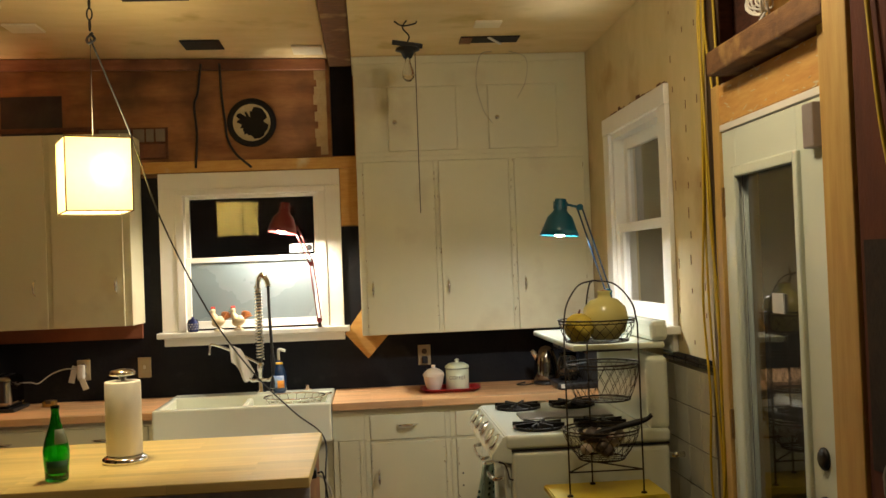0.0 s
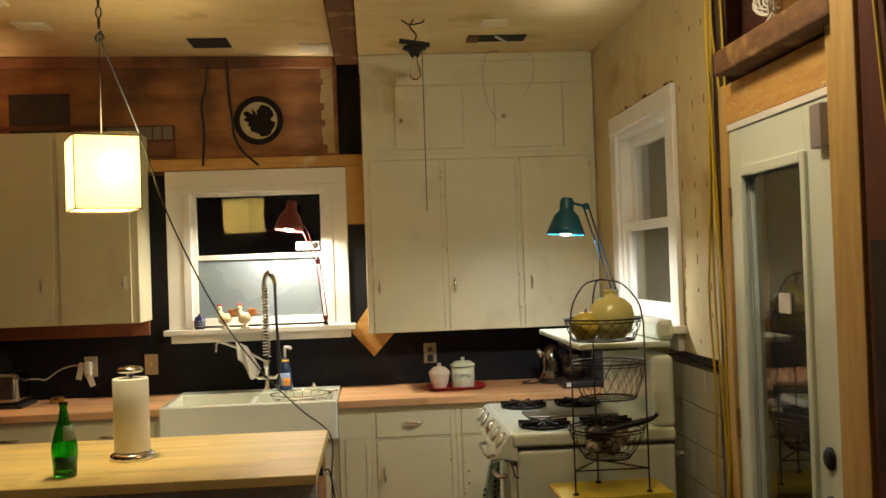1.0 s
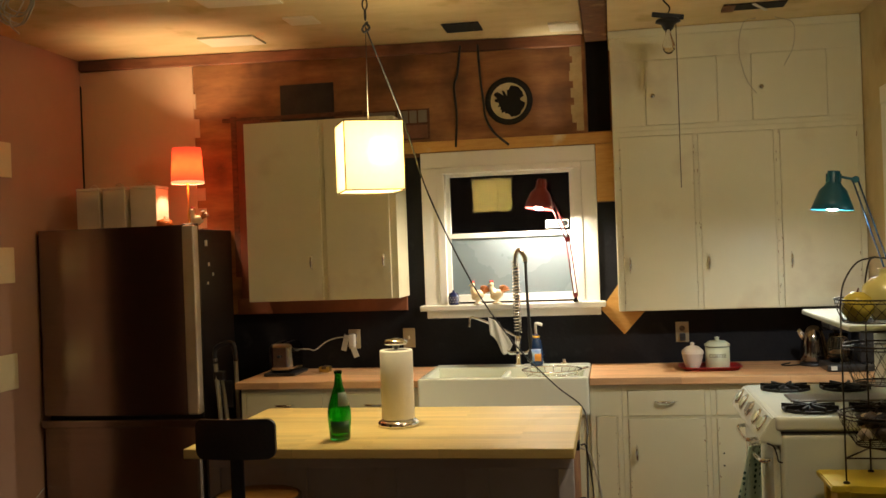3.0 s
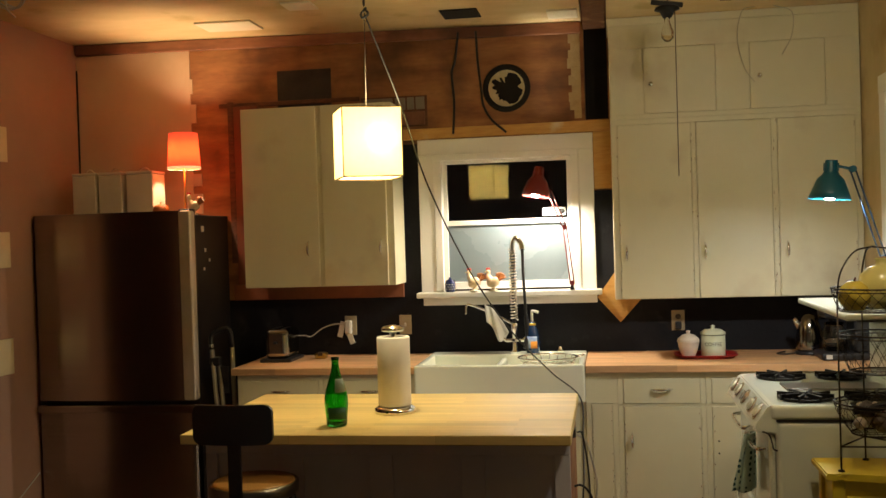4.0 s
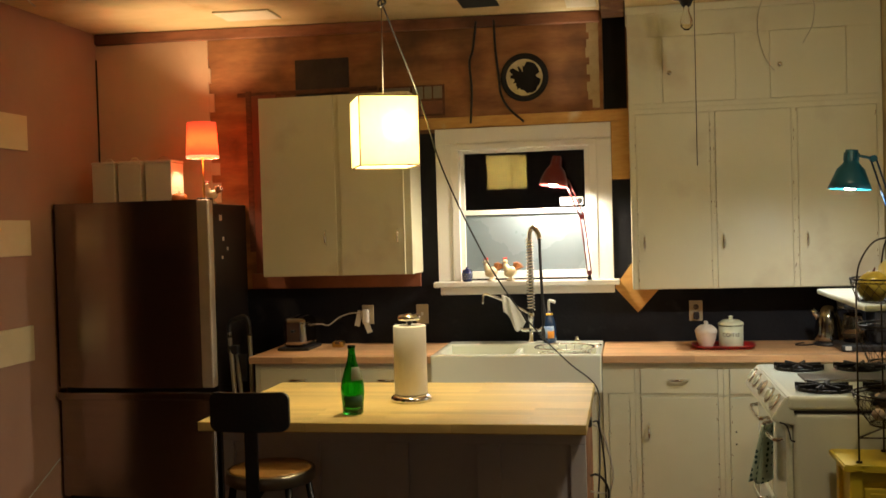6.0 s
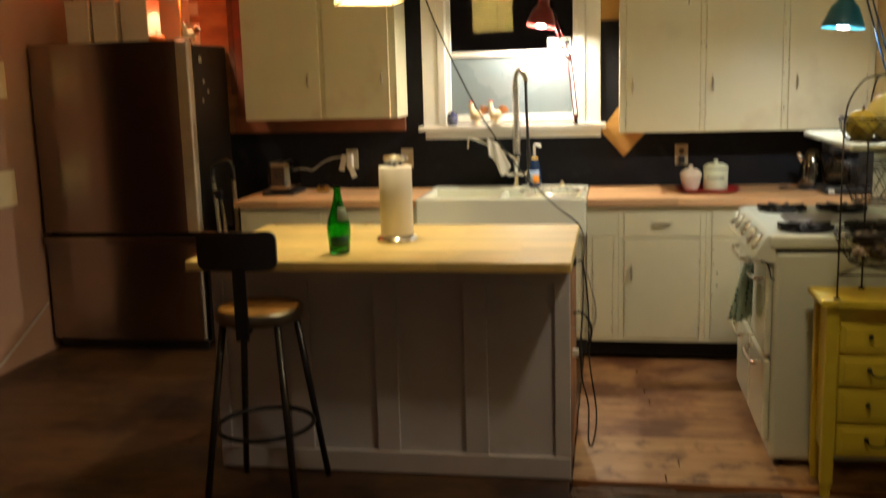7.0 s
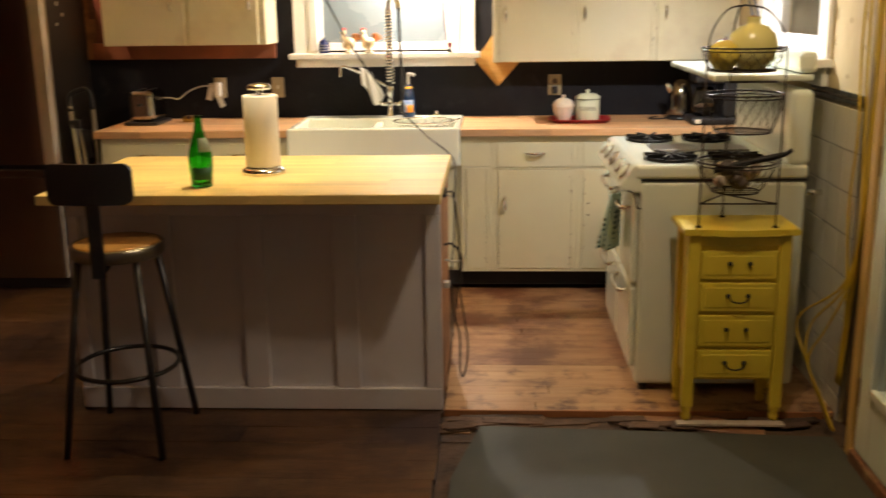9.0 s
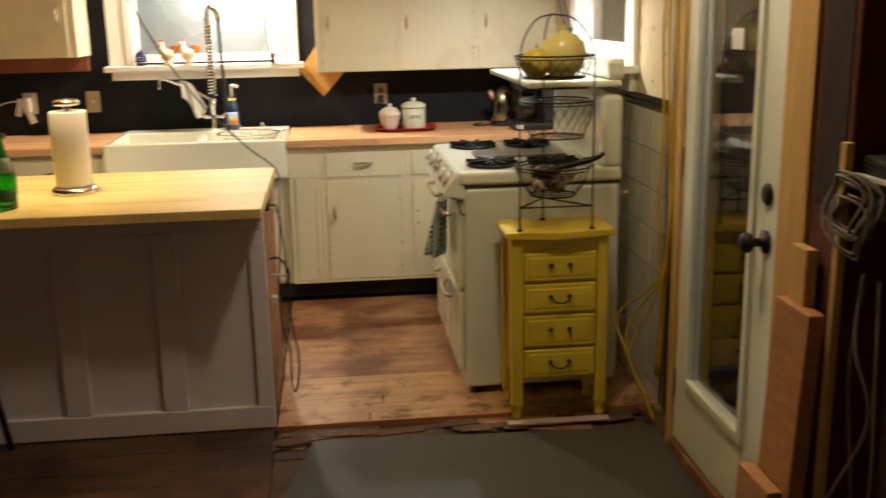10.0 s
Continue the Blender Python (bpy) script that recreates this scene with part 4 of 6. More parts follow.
for k in range(4):
    bm = B(-LH + 0.002, LH - 0.002, -LH - 0.001, -LH + 0.001, LZ0, LZ1)
    bmesh.ops.transform(bm, matrix=Matrix.Translation(LC) @ rot @ Matrix.Rotation(k * math.pi / 2, 4, "Z"), verts=bm.verts)
    part("shade_panel", bm, CLOTH, pend)
    for z in (LZ0, LZ1):
        a, b = Matrix.Rotation(k * math.pi / 2, 4, "Z") @ Vector((-LH, -LH, 0)), Matrix.Rotation(k * math.pi / 2, 4, "Z") @ Vector((LH, -LH, 0))
        part("piping", tube(bmesh.new(), [lampm(a.x, a.y, z), lampm(b.x, b.y, z)], 0.0028, 6), BROWNP, pend)
    part("corner_wire", tube(bmesh.new(), [lampm(a.x, a.y, LZ0), lampm(a.x, a.y, LZ1)], 0.0028, 6), BROWNP, pend)
bm = bmesh.new()
tube(bm, [lampm(-LH, 0, LZ1), lampm(LH, 0, LZ1)], 0.002, 6)
tube(bm, [lampm(0, -LH, LZ1), lampm(0, LH, LZ1)], 0.002, 6)
part("spider", bm, CHROME, pend)
part("socket", lathe(bmesh.new(), [(0, 0), (0.02, 0), (0.02, 0.07), (0.008, 0.085), (0, 0.085)], LC.x, LC.y, LZ1 - 0.075, 16), BLACKP, pend)
KN = Vector((-0.955, 3.90, 2.545))
part("suspension_cord", tube(bmesh.new(), [KN, (LC.x, LC.y, LZ1 + 0.01)], 0.0018, 6), CORD, pend)
kn = bmesh.new()
tube(kn, bend([KN + Vector((0.0, 0, 0.01)), KN + Vector((0.016, 0.004, -0.012)), KN + Vector((-0.004, -0.008, -0.03)), KN + Vector((-0.014, 0.006, -0.01)), KN + Vector((0.01, 0.0, 0.012))], 5), 0.005, 6)
part("knot", kn, BCORD, pend)
hk = bmesh.new()
tube(hk, bend([(-0.955, 3.90, zw(-0.955)), (-0.955, 3.90, 2.80), (-0.94, 3.90, 2.77), (-0.955, 3.90, 2.745), (-0.972, 3.90, 2.72), (-0.955, 3.90, 2.695), (-0.94, 3.90, 2.70)], 5), 0.004, 6)
for k in range(3):
    z = 2.68 - k * 0.042
    tube(hk, [(-0.955 + (0.010 * math.cos(a) if k % 2 else 0), 3.90 + (0 if k % 2 else 0.010 * math.cos(a)), z - 0.01 + 0.022 * math.sin(a)) for a in [q * math.pi / 6 for q in range(12)]], 0.0032, 6, closed=True)
solid("ceiling_hook", hk, IRON, "dark hook and chain links in the ceiling", "hook")
cd = bend([KN + Vector((0.0, 0, -0.01)), (-0.84, 4.02, 2.17), (-0.755, 4.10, 1.85), (-0.60, 4.22, 1.47), (-0.44, 4.33, 1.20), (-0.28, 4.42, 1.01), (-0.155, 4.40, 0.90), (-0.14, 4.15, 0.78), (-0.135, 3.95, 0.66), (-0.142, 3.87, 0.53), (-0.137, 3.85, 0.385), (-0.112, 3.85, 0.27), (-0.112, 3.85, 0.125), (-0.095, 3.85, 0.11), (-0.08, 3.85, 0.24), (-0.108, 3.85, 0.46), (-0.112, 3.85, 0.68), (-0.132, 3.845, 0.845), (-0.152, 3.83, 0.862)], 8)
solid("lamp_cord", tube(bmesh.new(), cd, 0.0034, 8), BCORD, "black lamp cord slung down to the island end", "cord")

# loose cables at the island's end
EB = -0.172
solid("hanging_cable", tube(bmesh.new(), bend([(EB + 0.012, 3.85, 0.85), (-0.128, 3.85, 0.83), (-0.105, 3.85, 0.775), (-0.082, 3.85, 0.66), (-0.094, 3.85, 0.595), (-0.125, 3.85, 0.58), (EB + 0.003, 3.85, 0.587)], 8), 0.0038, 8), WCORD, "white cable looping from the outlet on the island end", "cable", "island cables")
solid("hanging_cable", tube(bmesh.new(), bend([(EB + 0.003, 3.84, 0.65), (-0.145, 3.84, 0.655), (-0.118, 3.84, 0.635), (-0.10, 3.84, 0.59), (-0.106, 3.84, 0.535), (-0.115, 3.84, 0.505)], 8), 0.0046, 8), BCORD, "short black cable hooked out of the island end", "cable", "island cables")
solid("cable_clip", B(EB - 0.002, EB + 0.022, 3.83, 3.87, 0.475, 0.50, bev=0.003), PLASTIC_W, "pale cable clip on the island end", "clip")
solid("outlet_box", B(EB - 0.004, EB + 0.016, 3.80, 3.85, 0.845, 0.878, bev=0.004), BLACKP, "small black outlet box on the island end", "outlet")

# ---- on the island ----
GREEN = glass("green_bottle_glass", (0.06, 0.58, 0.08), 0.02, 1.5)
bo = thing("bottle", (-1.06, 3.68, 0.9155), "green glass mineral water bottle, partly full", "bottle")
prof = [(0, 0.0), (0.036, 0.0), (0.040, 0.005), (0.0415, 0.04), (0.0455, 0.085), (0.045, 0.108), (0.040, 0.135), (0.030, 0.168), (0.0175, 0.208), (0.0135, 0.235), (0.0135, 0.249), (0.0155, 0.251), (0.0155, 0.263), (0.0115, 0.264),
        (0.0108, 0.235), (0.0148, 0.208), (0.027, 0.168), (0.037, 0.135), (0.042, 0.108), (0.0425, 0.085), (0.0385, 0.04), (0.036, 0.012), (0, 0.008)]
part("glass_body", lathe(bmesh.new(), prof, -1.06, 3.68, 0.9155, 36), GREEN, bo)
part("water", lathe(bmesh.new(), [(0, 0.0095), (0.0345, 0.013), (0.0378, 0.04), (0.0395, 0.06), (0, 0.06)], -1.06, 3.68, 0.9155, 32), glass("water_in_bottle", (0.6, 0.9, 0.6), 0, 1.33), bo)
lb = lathe(bmesh.new(), [(0.0424, 0.03), (0.0428, 0.03), (0.0462, 0.075), (0.0458, 0.075)], -1.06, 3.68, 0.9155, 36)
bmesh.ops.delete(lb, geom=[v for v in lb.verts if (v.co - Vector((-1.06, 3.68, v.co.z))).normalized().dot(Vector((0.35, -0.93, 0))) < 0.62], context="VERTS")
part("label", lb, mat("dark_green_label", (0.012, 0.08, 0.02), rough=0.6), bo, "dark green paper label")
lb = lathe(bmesh.new(), [(0.0265, 0.182), (0.0275, 0.180), (0.0412, 0.132), (0.0406, 0.132)], -1.06, 3.68, 0.9155, 36)
bmesh.ops.delete(lb, geom=[v for v in lb.verts if (v.co - Vector((-1.06, 3.68, v.co.z))).normalized().dot(Vector((0.75, -0.66, 0))) < 0.72], context="VERTS")
part("neck_label", lb, mat("grey_neck_label", (0.28, 0.33, 0.24), rough=0.5), bo, "greyish neck label")

pt = thing("paper_towel_holder", (-0.893, 3.965, 0.9155), "paper towel roll on a chrome holder", "towel holder")
part("base", lathe(bmesh.new(), [(0, 0), (0.083, 0), (0.085, 0.006), (0.083, 0.018), (0.07, 0.026), (0, 0.028)], -0.893, 3.965, 0.9155, 40), CHROME, pt)
part("pole", rod(bmesh.new(), (-0.893, 3.965, 0.94), (-0.893, 3.965, 1.235), 0.006), CHROME, pt)
part("roll", lathe(bmesh.new(), [(0.02, 0.03), (0.064, 0.03), (0.0675, 0.034), (0.0675, 0.305), (0.065, 0.31), (0.02, 0.31), (0.02, 0.03)], -0.893, 3.965, 0.9155, 40), mat("paper_towel", (0.80, 0.76, 0.66), (0.76, 0.72, 0.61), rough=0.9, bump=0.07, fine=120), pt, "cream paper towel roll")
part("finial", lathe(bmesh.new(), [(0, 0), (0.014, 0.0), (0.014, 0.01), (0.046, 0.016), (0.05, 0.026), (0.04, 0.036), (0, 0.042)], -0.893, 3.965, 1.232, 32), CHROME, pt, "broad chrome cap")


# ---- desk lamps ----
def desk_lamp(label, paint, head, tip, rim, joints, clamp, watts, bulb_col=(1, 0.93, 0.8), arm=None):
    """A spring-arm lamp: shade from tip down to rim, arms through joints, clamp at the end."""
    head, tip = Vector(head), Vector(tip)
    ax = (head - tip).normalized()
    ln = (head - tip).length
    q = Vector((0, 0, -1)).rotation_difference(ax).to_matrix().to_4x4()
    o = thing("desk_lamp", clamp, label, "lamp", "spring-arm lamps")
    prof = [(0.024, 0.0), (0.026, 0.0), (0.0265, -0.006), (0.030, -0.05), (0.036, -0.062), (0.058, -0.085), (0.078, -ln + 0.035), (rim, -ln), (rim - 0.003, -ln), (0.074, -ln + 0.035), (0.054, -0.088), (0.03, -0.07), (0.028, -0.05), (0.024, -0.006), (0.024, 0.0)]
    sh = part("shade", lathe(bmesh.new(), prof, tip.x, tip.y, tip.z, 36, q), paint, o)
    fin = bmesh.new()
    for k in range(8):
        a = k * math.pi / 4
        c_ = q @ Vector((0.031 * math.cos(a), 0.031 * math.sin(a), -0.03))
        d_ = q @ Vector((0.0, 0.0, 0.018))
        tube(fin, [tip + c_ - d_, tip + c_ + d_], 0.0025, 5)
    part("vent_fin", fin, paint, sh)
    b = head - ax * 0.018
    part("bulb", lathe(bmesh.new(), [(0, 0.035), (0.02, 0.03), (0.03, 0.012), (0.03, -0.004), (0.022, -0.016), (0, -0.022)], b.x, b.y, b.z, 20, q), glow("lit_bulb_" + paint.name, bulb_col, watts / (math.pi * 0.0085)), o, "glowing bulb")
    js = [Vector(j) for j in joints]
    part("neck", tube(bmesh.new(), [tip - ax * -0.02, js[0]], 0.006, 8), paint, o)
    for a, b_ in zip(js, js[1:]):
        d = (b_ - a).normalized().cross(Vector((0, 1, 0))).normalized() * 0.011
        part("arm_rod", tube(bmesh.new(), [a + d, b_ + d], 0.004, 8), arm or paint, o)
        part("arm_rod", tube(bmesh.new(), [a - d, b_ - d], 0.004, 8), arm or paint, o)
    for j in js:
        part("joint", rod(bmesh.new(), j + Vector((0, -0.016, 0)), j + Vector((0, 0.016, 0)), 0.015, 0.015, 12), paint, o)
    c = Vector(clamp)
    part("clamp", tube(bmesh.new(), [js[-1], c + Vector((0, 0, 0.02)), c], [0.009, 0.010, 0.016], 10), IRON, o, "black clamp foot")
    return o


REDP = mat("dark_red_lamp_paint", (0.16, 0.016, 0.016), rough=0.3, bump=0.02)
TEALP = mat("teal_lamp_paint", (0.004, 0.085, 0.125), (0.003, 0.07, 0.105), rough=0.35, bump=0.02)
desk_lamp("dark red spring-arm lamp clamped to the window sill, lit", REDP, (-0.425, 5.842, 1.845), (-0.40, 5.855, 2.02), 0.082, [(-0.345, 5.855, 1.87), (-0.262, 5.86, 1.66), (-0.228, 5.885, 1.33)], (-0.228, 5.885, 1.289), RED_LAMP_WATTS, bulb_col=(1, 0.90, 0.72))
desk_lamp("teal spring-arm lamp on the stove shelf, lit", TEALP, (0.955, 4.60, 1.738), (0.968, 4.60, 1.91), 0.092, [(1.055, 4.60, 1.868), (1.175, 4.60, 1.47), (1.19, 4.60, 1.33)], (1.17, 4.60, 1.286), TEAL_LAMP_WATTS, bulb_col=(0.98, 0.96, 0.92), arm=mat("dark_blue_arm_paint", (0.008, 0.035, 0.085), rough=0.35, bump=0.02))

# ---- on the refrigerator ----
lp = thing("table_lamp", (-2.53, 5.66, 1.803), "small table lamp with glowing red shade on the refrigerator", "lamp")
part("shade", lathe(bmesh.new(), [(0.096, 0.0), (0.098, 0.0), (0.086, 0.215), (0.084, 0.215), (0.096, 0.0)], -2.53, 5.66, 2.085, 40), shade_cloth("red_shade_cloth", (0.55, 0.12, 0.05), (1.0, 0.20, 0.09), 0.28), lp, "translucent red shade")
part("shade_trim", lathe(bmesh.new(), [(0.097, 0.0), (0.099, 0.0), (0.0985, 0.014), (0.0965, 0.014), (0.097, 0.0)], -2.53, 5.66, 2.083, 40), glow("lit_trim", (1.0, 0.6, 0.25), 0.8), lp)
part("stem", lathe(bmesh.new(), [(0, 0.0), (0.05, 0.0), (0.05, 0.008), (0.012, 0.02), (0.006, 0.06), (0.010, 0.09), (0.005, 0.12), (0.005, 0.30), (0, 0.30)], -2.53, 5.66, 1.803, 20), GOLD, lp)
part("bulb", lathe(bmesh.new(), [(0, 0), (0.012, 0.0), (0.028, 0.04), (0.02, 0.065), (0, 0.07)], -2.53, 5.66, 2.10, 16), glow("lit_bulb_warm", (1.0, 0.55, 0.2), 6.0), lp)
TINW = mat("cream_tin", (0.70, 0.62, 0.48), (0.66, 0.57, 0.43), rough=0.4, bump=0.03)
for k, x in enumerate((-3.215, -3.045, -2.865)):
    cn = thing("storage_tin", (x + 0.07, 5.66, 1.803), "square cream storage tin with wire handle", "tin", "tins on the refrigerator")
    wdt = (0.15, 0.15, 0.17)[k]
    part("body", B(x, x + wdt, 5.57, 5.74, 1.803, 2.06, bev=0.006), TINW, cn)
    part("lid", B(x - 0.002, x + wdt + 0.002, 5.568, 5.742, 2.061, 2.078, bev=0.005), TINW, cn)
    part("handle", tube(bmesh.new(), bend([(x + wdt * 0.3, 5.65, 2.078), (x + wdt * 0.4, 5.65, 2.10), (x + wdt * 0.6, 5.65, 2.10), (x + wdt * 0.7, 5.65, 2.078)], 5), 0.003, 6), CHROME, cn)
solid("small_pumpkin", lathe(bmesh.new(), [(0, 0.0), (0.035, 0.004), (0.05, 0.03), (0.045, 0.06), (0.02, 0.07), (0.006, 0.068), (0.005, 0.085), (0, 0.085)], -2.66, 5.60, 1.803, 20), mat("orange_gourd", (0.5, 0.13, 0.02), rough=0.5), "small orange gourd on the refrigerator", "gourd")


def rooster(x, y, z, s, label, body_mat, flip=1):
    r = thing("ceramic_rooster", (x, y, z), label, "figurine", "rooster figurines")
    b = bmesh.new()
    lathe(b, [(0, 0), (0.027, 0), (0.026, 0.008), (0.011, 0.014), (0.010, 0.026), (0, 0.028)], 0, 0, 0, 16)
    bmesh.ops.create_uvsphere(b, u_segments=18, v_segments=12, radius=1.0, matrix=Matrix.Translation((0, 0, 0.052)) @ Matrix.Rotation(radians(-22 * flip), 4, "Y") @ Matrix.Diagonal((0.040, 0.026, 0.029, 1)))
    tube(b, bend([(-0.012 * flip, 0, 0.058), (-0.027 * flip, 0, 0.085), (-0.027 * flip, 0, 0.108)], 5), [0.025, 0.024, 0.022, 0.020, 0.018, 0.017, 0.015, 0.013, 0.012, 0.011, 0.010], 14)
    bmesh.ops.create_uvsphere(b, u_segments=14, v_segments=10, radius=0.0135, matrix=Matrix.Translation((-0.029 * flip, 0, 0.112)))
    for f in b.faces:
        f.smooth = True
    tail = bmesh.new()
    for k in range(6):
        a = radians(22 + 17 * k)
        q = 0.006 * (k % 3 - 1)
        tube(tail, bend([(0.022 * flip, q, 0.058), ((0.03 + 0.028 * math.cos(a)) * flip, q, 0.062 + 0.034 * math.sin(a)), ((0.03 + 0.052 * math.cos(a * 0.9)) * flip, q, 0.062 + 0.046 * math.sin(a))], 4), [0.008] * 4 + [0.0075, 0.007, 0.006, 0.004, 0.001], 6)
    comb = bmesh.new()
    for k in range(3):
        lathe(comb, [(0, 0), (0.005, 0.003), (0.004, 0.012), (0, 0.016)], (-0.029 - 0.008 + 0.008 * k) * flip, 0, 0.121, 8)
    lathe(comb, [(0, 0), (0.005, 0.006), (0, 0.016)], -0.039 * flip, 0, 0.09, 8)
    beak = bmesh.new()
    tube(beak, [(-0.038 * flip, 0, 0.113), (-0.053 * flip, 0, 0.108)], [0.005, 0.0008], 8)
    for nm, bm, m_ in (("body", b, body_mat), ("tail", tail, mat("rust_tail", (0.35, 0.12, 0.03), rough=0.4)), ("comb", comb, mat("red_comb", (0.6, 0.03, 0.02), rough=0.4)), ("beak", beak, GOLD)):
        bmesh.ops.transform(bm, matrix=Matrix.Translation((x, y, z)) @ Matrix.Scale(s, 4), verts=bm.verts)
        part(nm, bm, m_, r)
    return r


CERW = mat("glazed_white_ceramic", (0.78, 0.70, 0.52), (0.7, 0.5, 0.25), rough=0.2, scale=14, bump=0.02)
rooster(-0.815, 5.92, 1.289, 1.05, "white and rust ceramic rooster on the window sill", CERW)
rooster(-0.70, 5.92, 1.289, 1.05, "white ceramic hen with red comb on the window sill", CERW)
rooster(-2.45, 5.60, 1.803, 1.0, "white ceramic rooster beside the small lamp", CERW)
jr = thing("sugar_jar", (-0.965, 5.93, 1.289), "small blue and white spotted lidded jar", "jar")
part("body", lathe(bmesh.new(), [(0, 0), (0.028, 0), (0.033, 0.015), (0.034, 0.05), (0.028, 0.062), (0, 0.062)], -0.965, 5.93, 1.289, 24), mat("blue_glaze", (0.02, 0.03, 0.12), rough=0.2), jr)
part("lid", lathe(bmesh.new(), [(0.03, 0.062), (0.028, 0.07), (0.008, 0.078), (0.008, 0.088), (0, 0.09)], -0.965, 5.93, 1.289, 24), mat("blue_glaze_lid", (0.015, 0.02, 0.08), rough=0.2), jr)
dots = bmesh.new()
for r_ in range(3):
    for k in range(12):
        a = (k + 0.5 * (r_ % 2)) * math.pi / 6
        bmesh.ops.create_icosphere(dots, subdivisions=1, radius=0.004, matrix=Matrix.Translation((-0.965 + 0.0335 * math.cos(a), 5.93 + 0.0335 * math.sin(a), 1.289 + 0.018 + r_ * 0.014)))
tagged(part("spots", dots, PLASTIC_W, jr), kind="stuff")

# ---- sink things ----
fx, fy = -0.575, 5.855
fa = thing("faucet", (fx, fy, 0.925), "chrome spring-neck kitchen faucet with sprayer", "faucet")
part("base", lathe(bmesh.new(), [(0, 0), (0.03, 0), (0.03, 0.01), (0.018, 0.018), (0.016, 0.12), (0.022, 0.13), (0.022, 0.17), (0.012, 0.18), (0, 0.18)], fx, fy, 0.925, 20), CHROME, fa)
for s in (-1, 1):
    part("tap_handle", tube(bmesh.new(), [(fx, fy - 0.01, 1.0), (fx + s * 0.05, fy - 0.015, 1.0), (fx + s * 0.075, fy - 0.03, 1.02)], [0.012, 0.011, 0.008], 10), CHROME, fa)
part("riser", rod(bmesh.new(), (fx, fy, 1.08), (fx, fy, 1.50), 0.010), BLACKP, fa, "black hose inside the spring")
coil = [(fx + 0.021 * math.cos(a * 0.62), fy + 0.021 * math.sin(a * 0.62), 1.12 + 0.42 * a / 240) for a in range(241)]
part("spring", tube(bmesh.new(), coil, 0.0056, 6), CHROME, fa, "chrome coil spring")
part("bend_pipe", tube(bmesh.new(), bend([(fx, fy, 1.50), (fx + 0.004, fy, 1.575), (fx + 0.028, fy - 0.01, 1.605), (fx + 0.055, fy - 0.02, 1.57), (fx + 0.062, fy - 0.03, 1.535)], 5), 0.017, 10), CHROME, fa)
part("hose", tube(bmesh.new(), bend([(fx + 0.062, fy - 0.03, 1.54), (fx + 0.066, fy - 0.04, 1.35), (fx + 0.075, fy - 0.04, 1.12), (fx + 0.08, fy - 0.045, 1.02), (fx + 0.07, fy - 0.06, 0.955)], 5), [0.009] * 10 + [0.014] * 6 + [0.017] * 5, 10), BLACKP, fa, "black sprayer hose")
part("spout_arm", tube(bmesh.new(), bend([(fx, fy, 1.09), (-0.70, fy - 0.02, 1.16), (-0.83, fy - 0.03, 1.215), (-0.855, fy - 0.03, 1.205), (-0.86, fy - 0.03, 1.16)], 5), 0.008, 8), CHROME, fa, "thin pot-filler arm")
rg = bmesh.new()
NX, NZ = 12, 14
gv = []
for j in range(NZ + 1):
    v_ = j / NZ
    row = []
    for i in range(NX + 1):
        u = i / NX
        wd = 0.06 + 0.065 * v_
        row.append(rg.verts.new((-0.715 + 0.045 * v_ + (u - 0.5) * wd, fy - 0.045 - 0.02 * math.sin(u * 11 + v_ * 1.5) * (0.35 + v_), 1.215 - 0.03 * u - (0.15 - 0.05 * math.cos(u * 5)) * v_)))
    gv.append(row)
for j in range(NZ):
    for i in range(NX):
        rg.faces.new((gv[j][i], gv[j][i + 1], gv[j + 1][i + 1], gv[j + 1][i])).smooth = True
ex = bmesh.ops.extrude_face_region(rg, geom=list(rg.faces))
bmesh.ops.translate(rg, verts=[v for v in ex["geom"] if isinstance(v, bmesh.types.BMVert)], vec=(0, 0.03, 0))
solid("dish_cloth", rg, mat("white_cloth", (0.78, 0.76, 0.70), rough=0.95, bump=0.4, fine=150), "white dish cloth draped over the faucet arm", "cloth")
so_ = thing("dish_soap_bottle", (-0.468, 5.83, 0.926), "blue dish soap pump bottle with orange label", "bottle")
part("body", lathe(bmesh.new(), [(0, 0), (0.036, 0), (0.042, 0.012), (0.044, 0.06), (0.04, 0.105), (0.034, 0.14), (0.02, 0.17), (0.016, 0.185), (0, 0.185)], -0.468, 5.83, 0.926, 28), mat("blue_soap", (0.015, 0.04, 0.11), rough=0.12, coat=0.4, bump=0.0), so_)
part("foot_ring", lathe(bmesh.new(), [(0.03, 0.0005), (0.0375, 0.0005), (0.0375, 0.004), (0.03, 0.004), (0.03, 0.0005)], -0.468, 5.83, 0.926, 28), mat("soap_foot", (0.02, 0.06, 0.20), rough=0.2), so_)
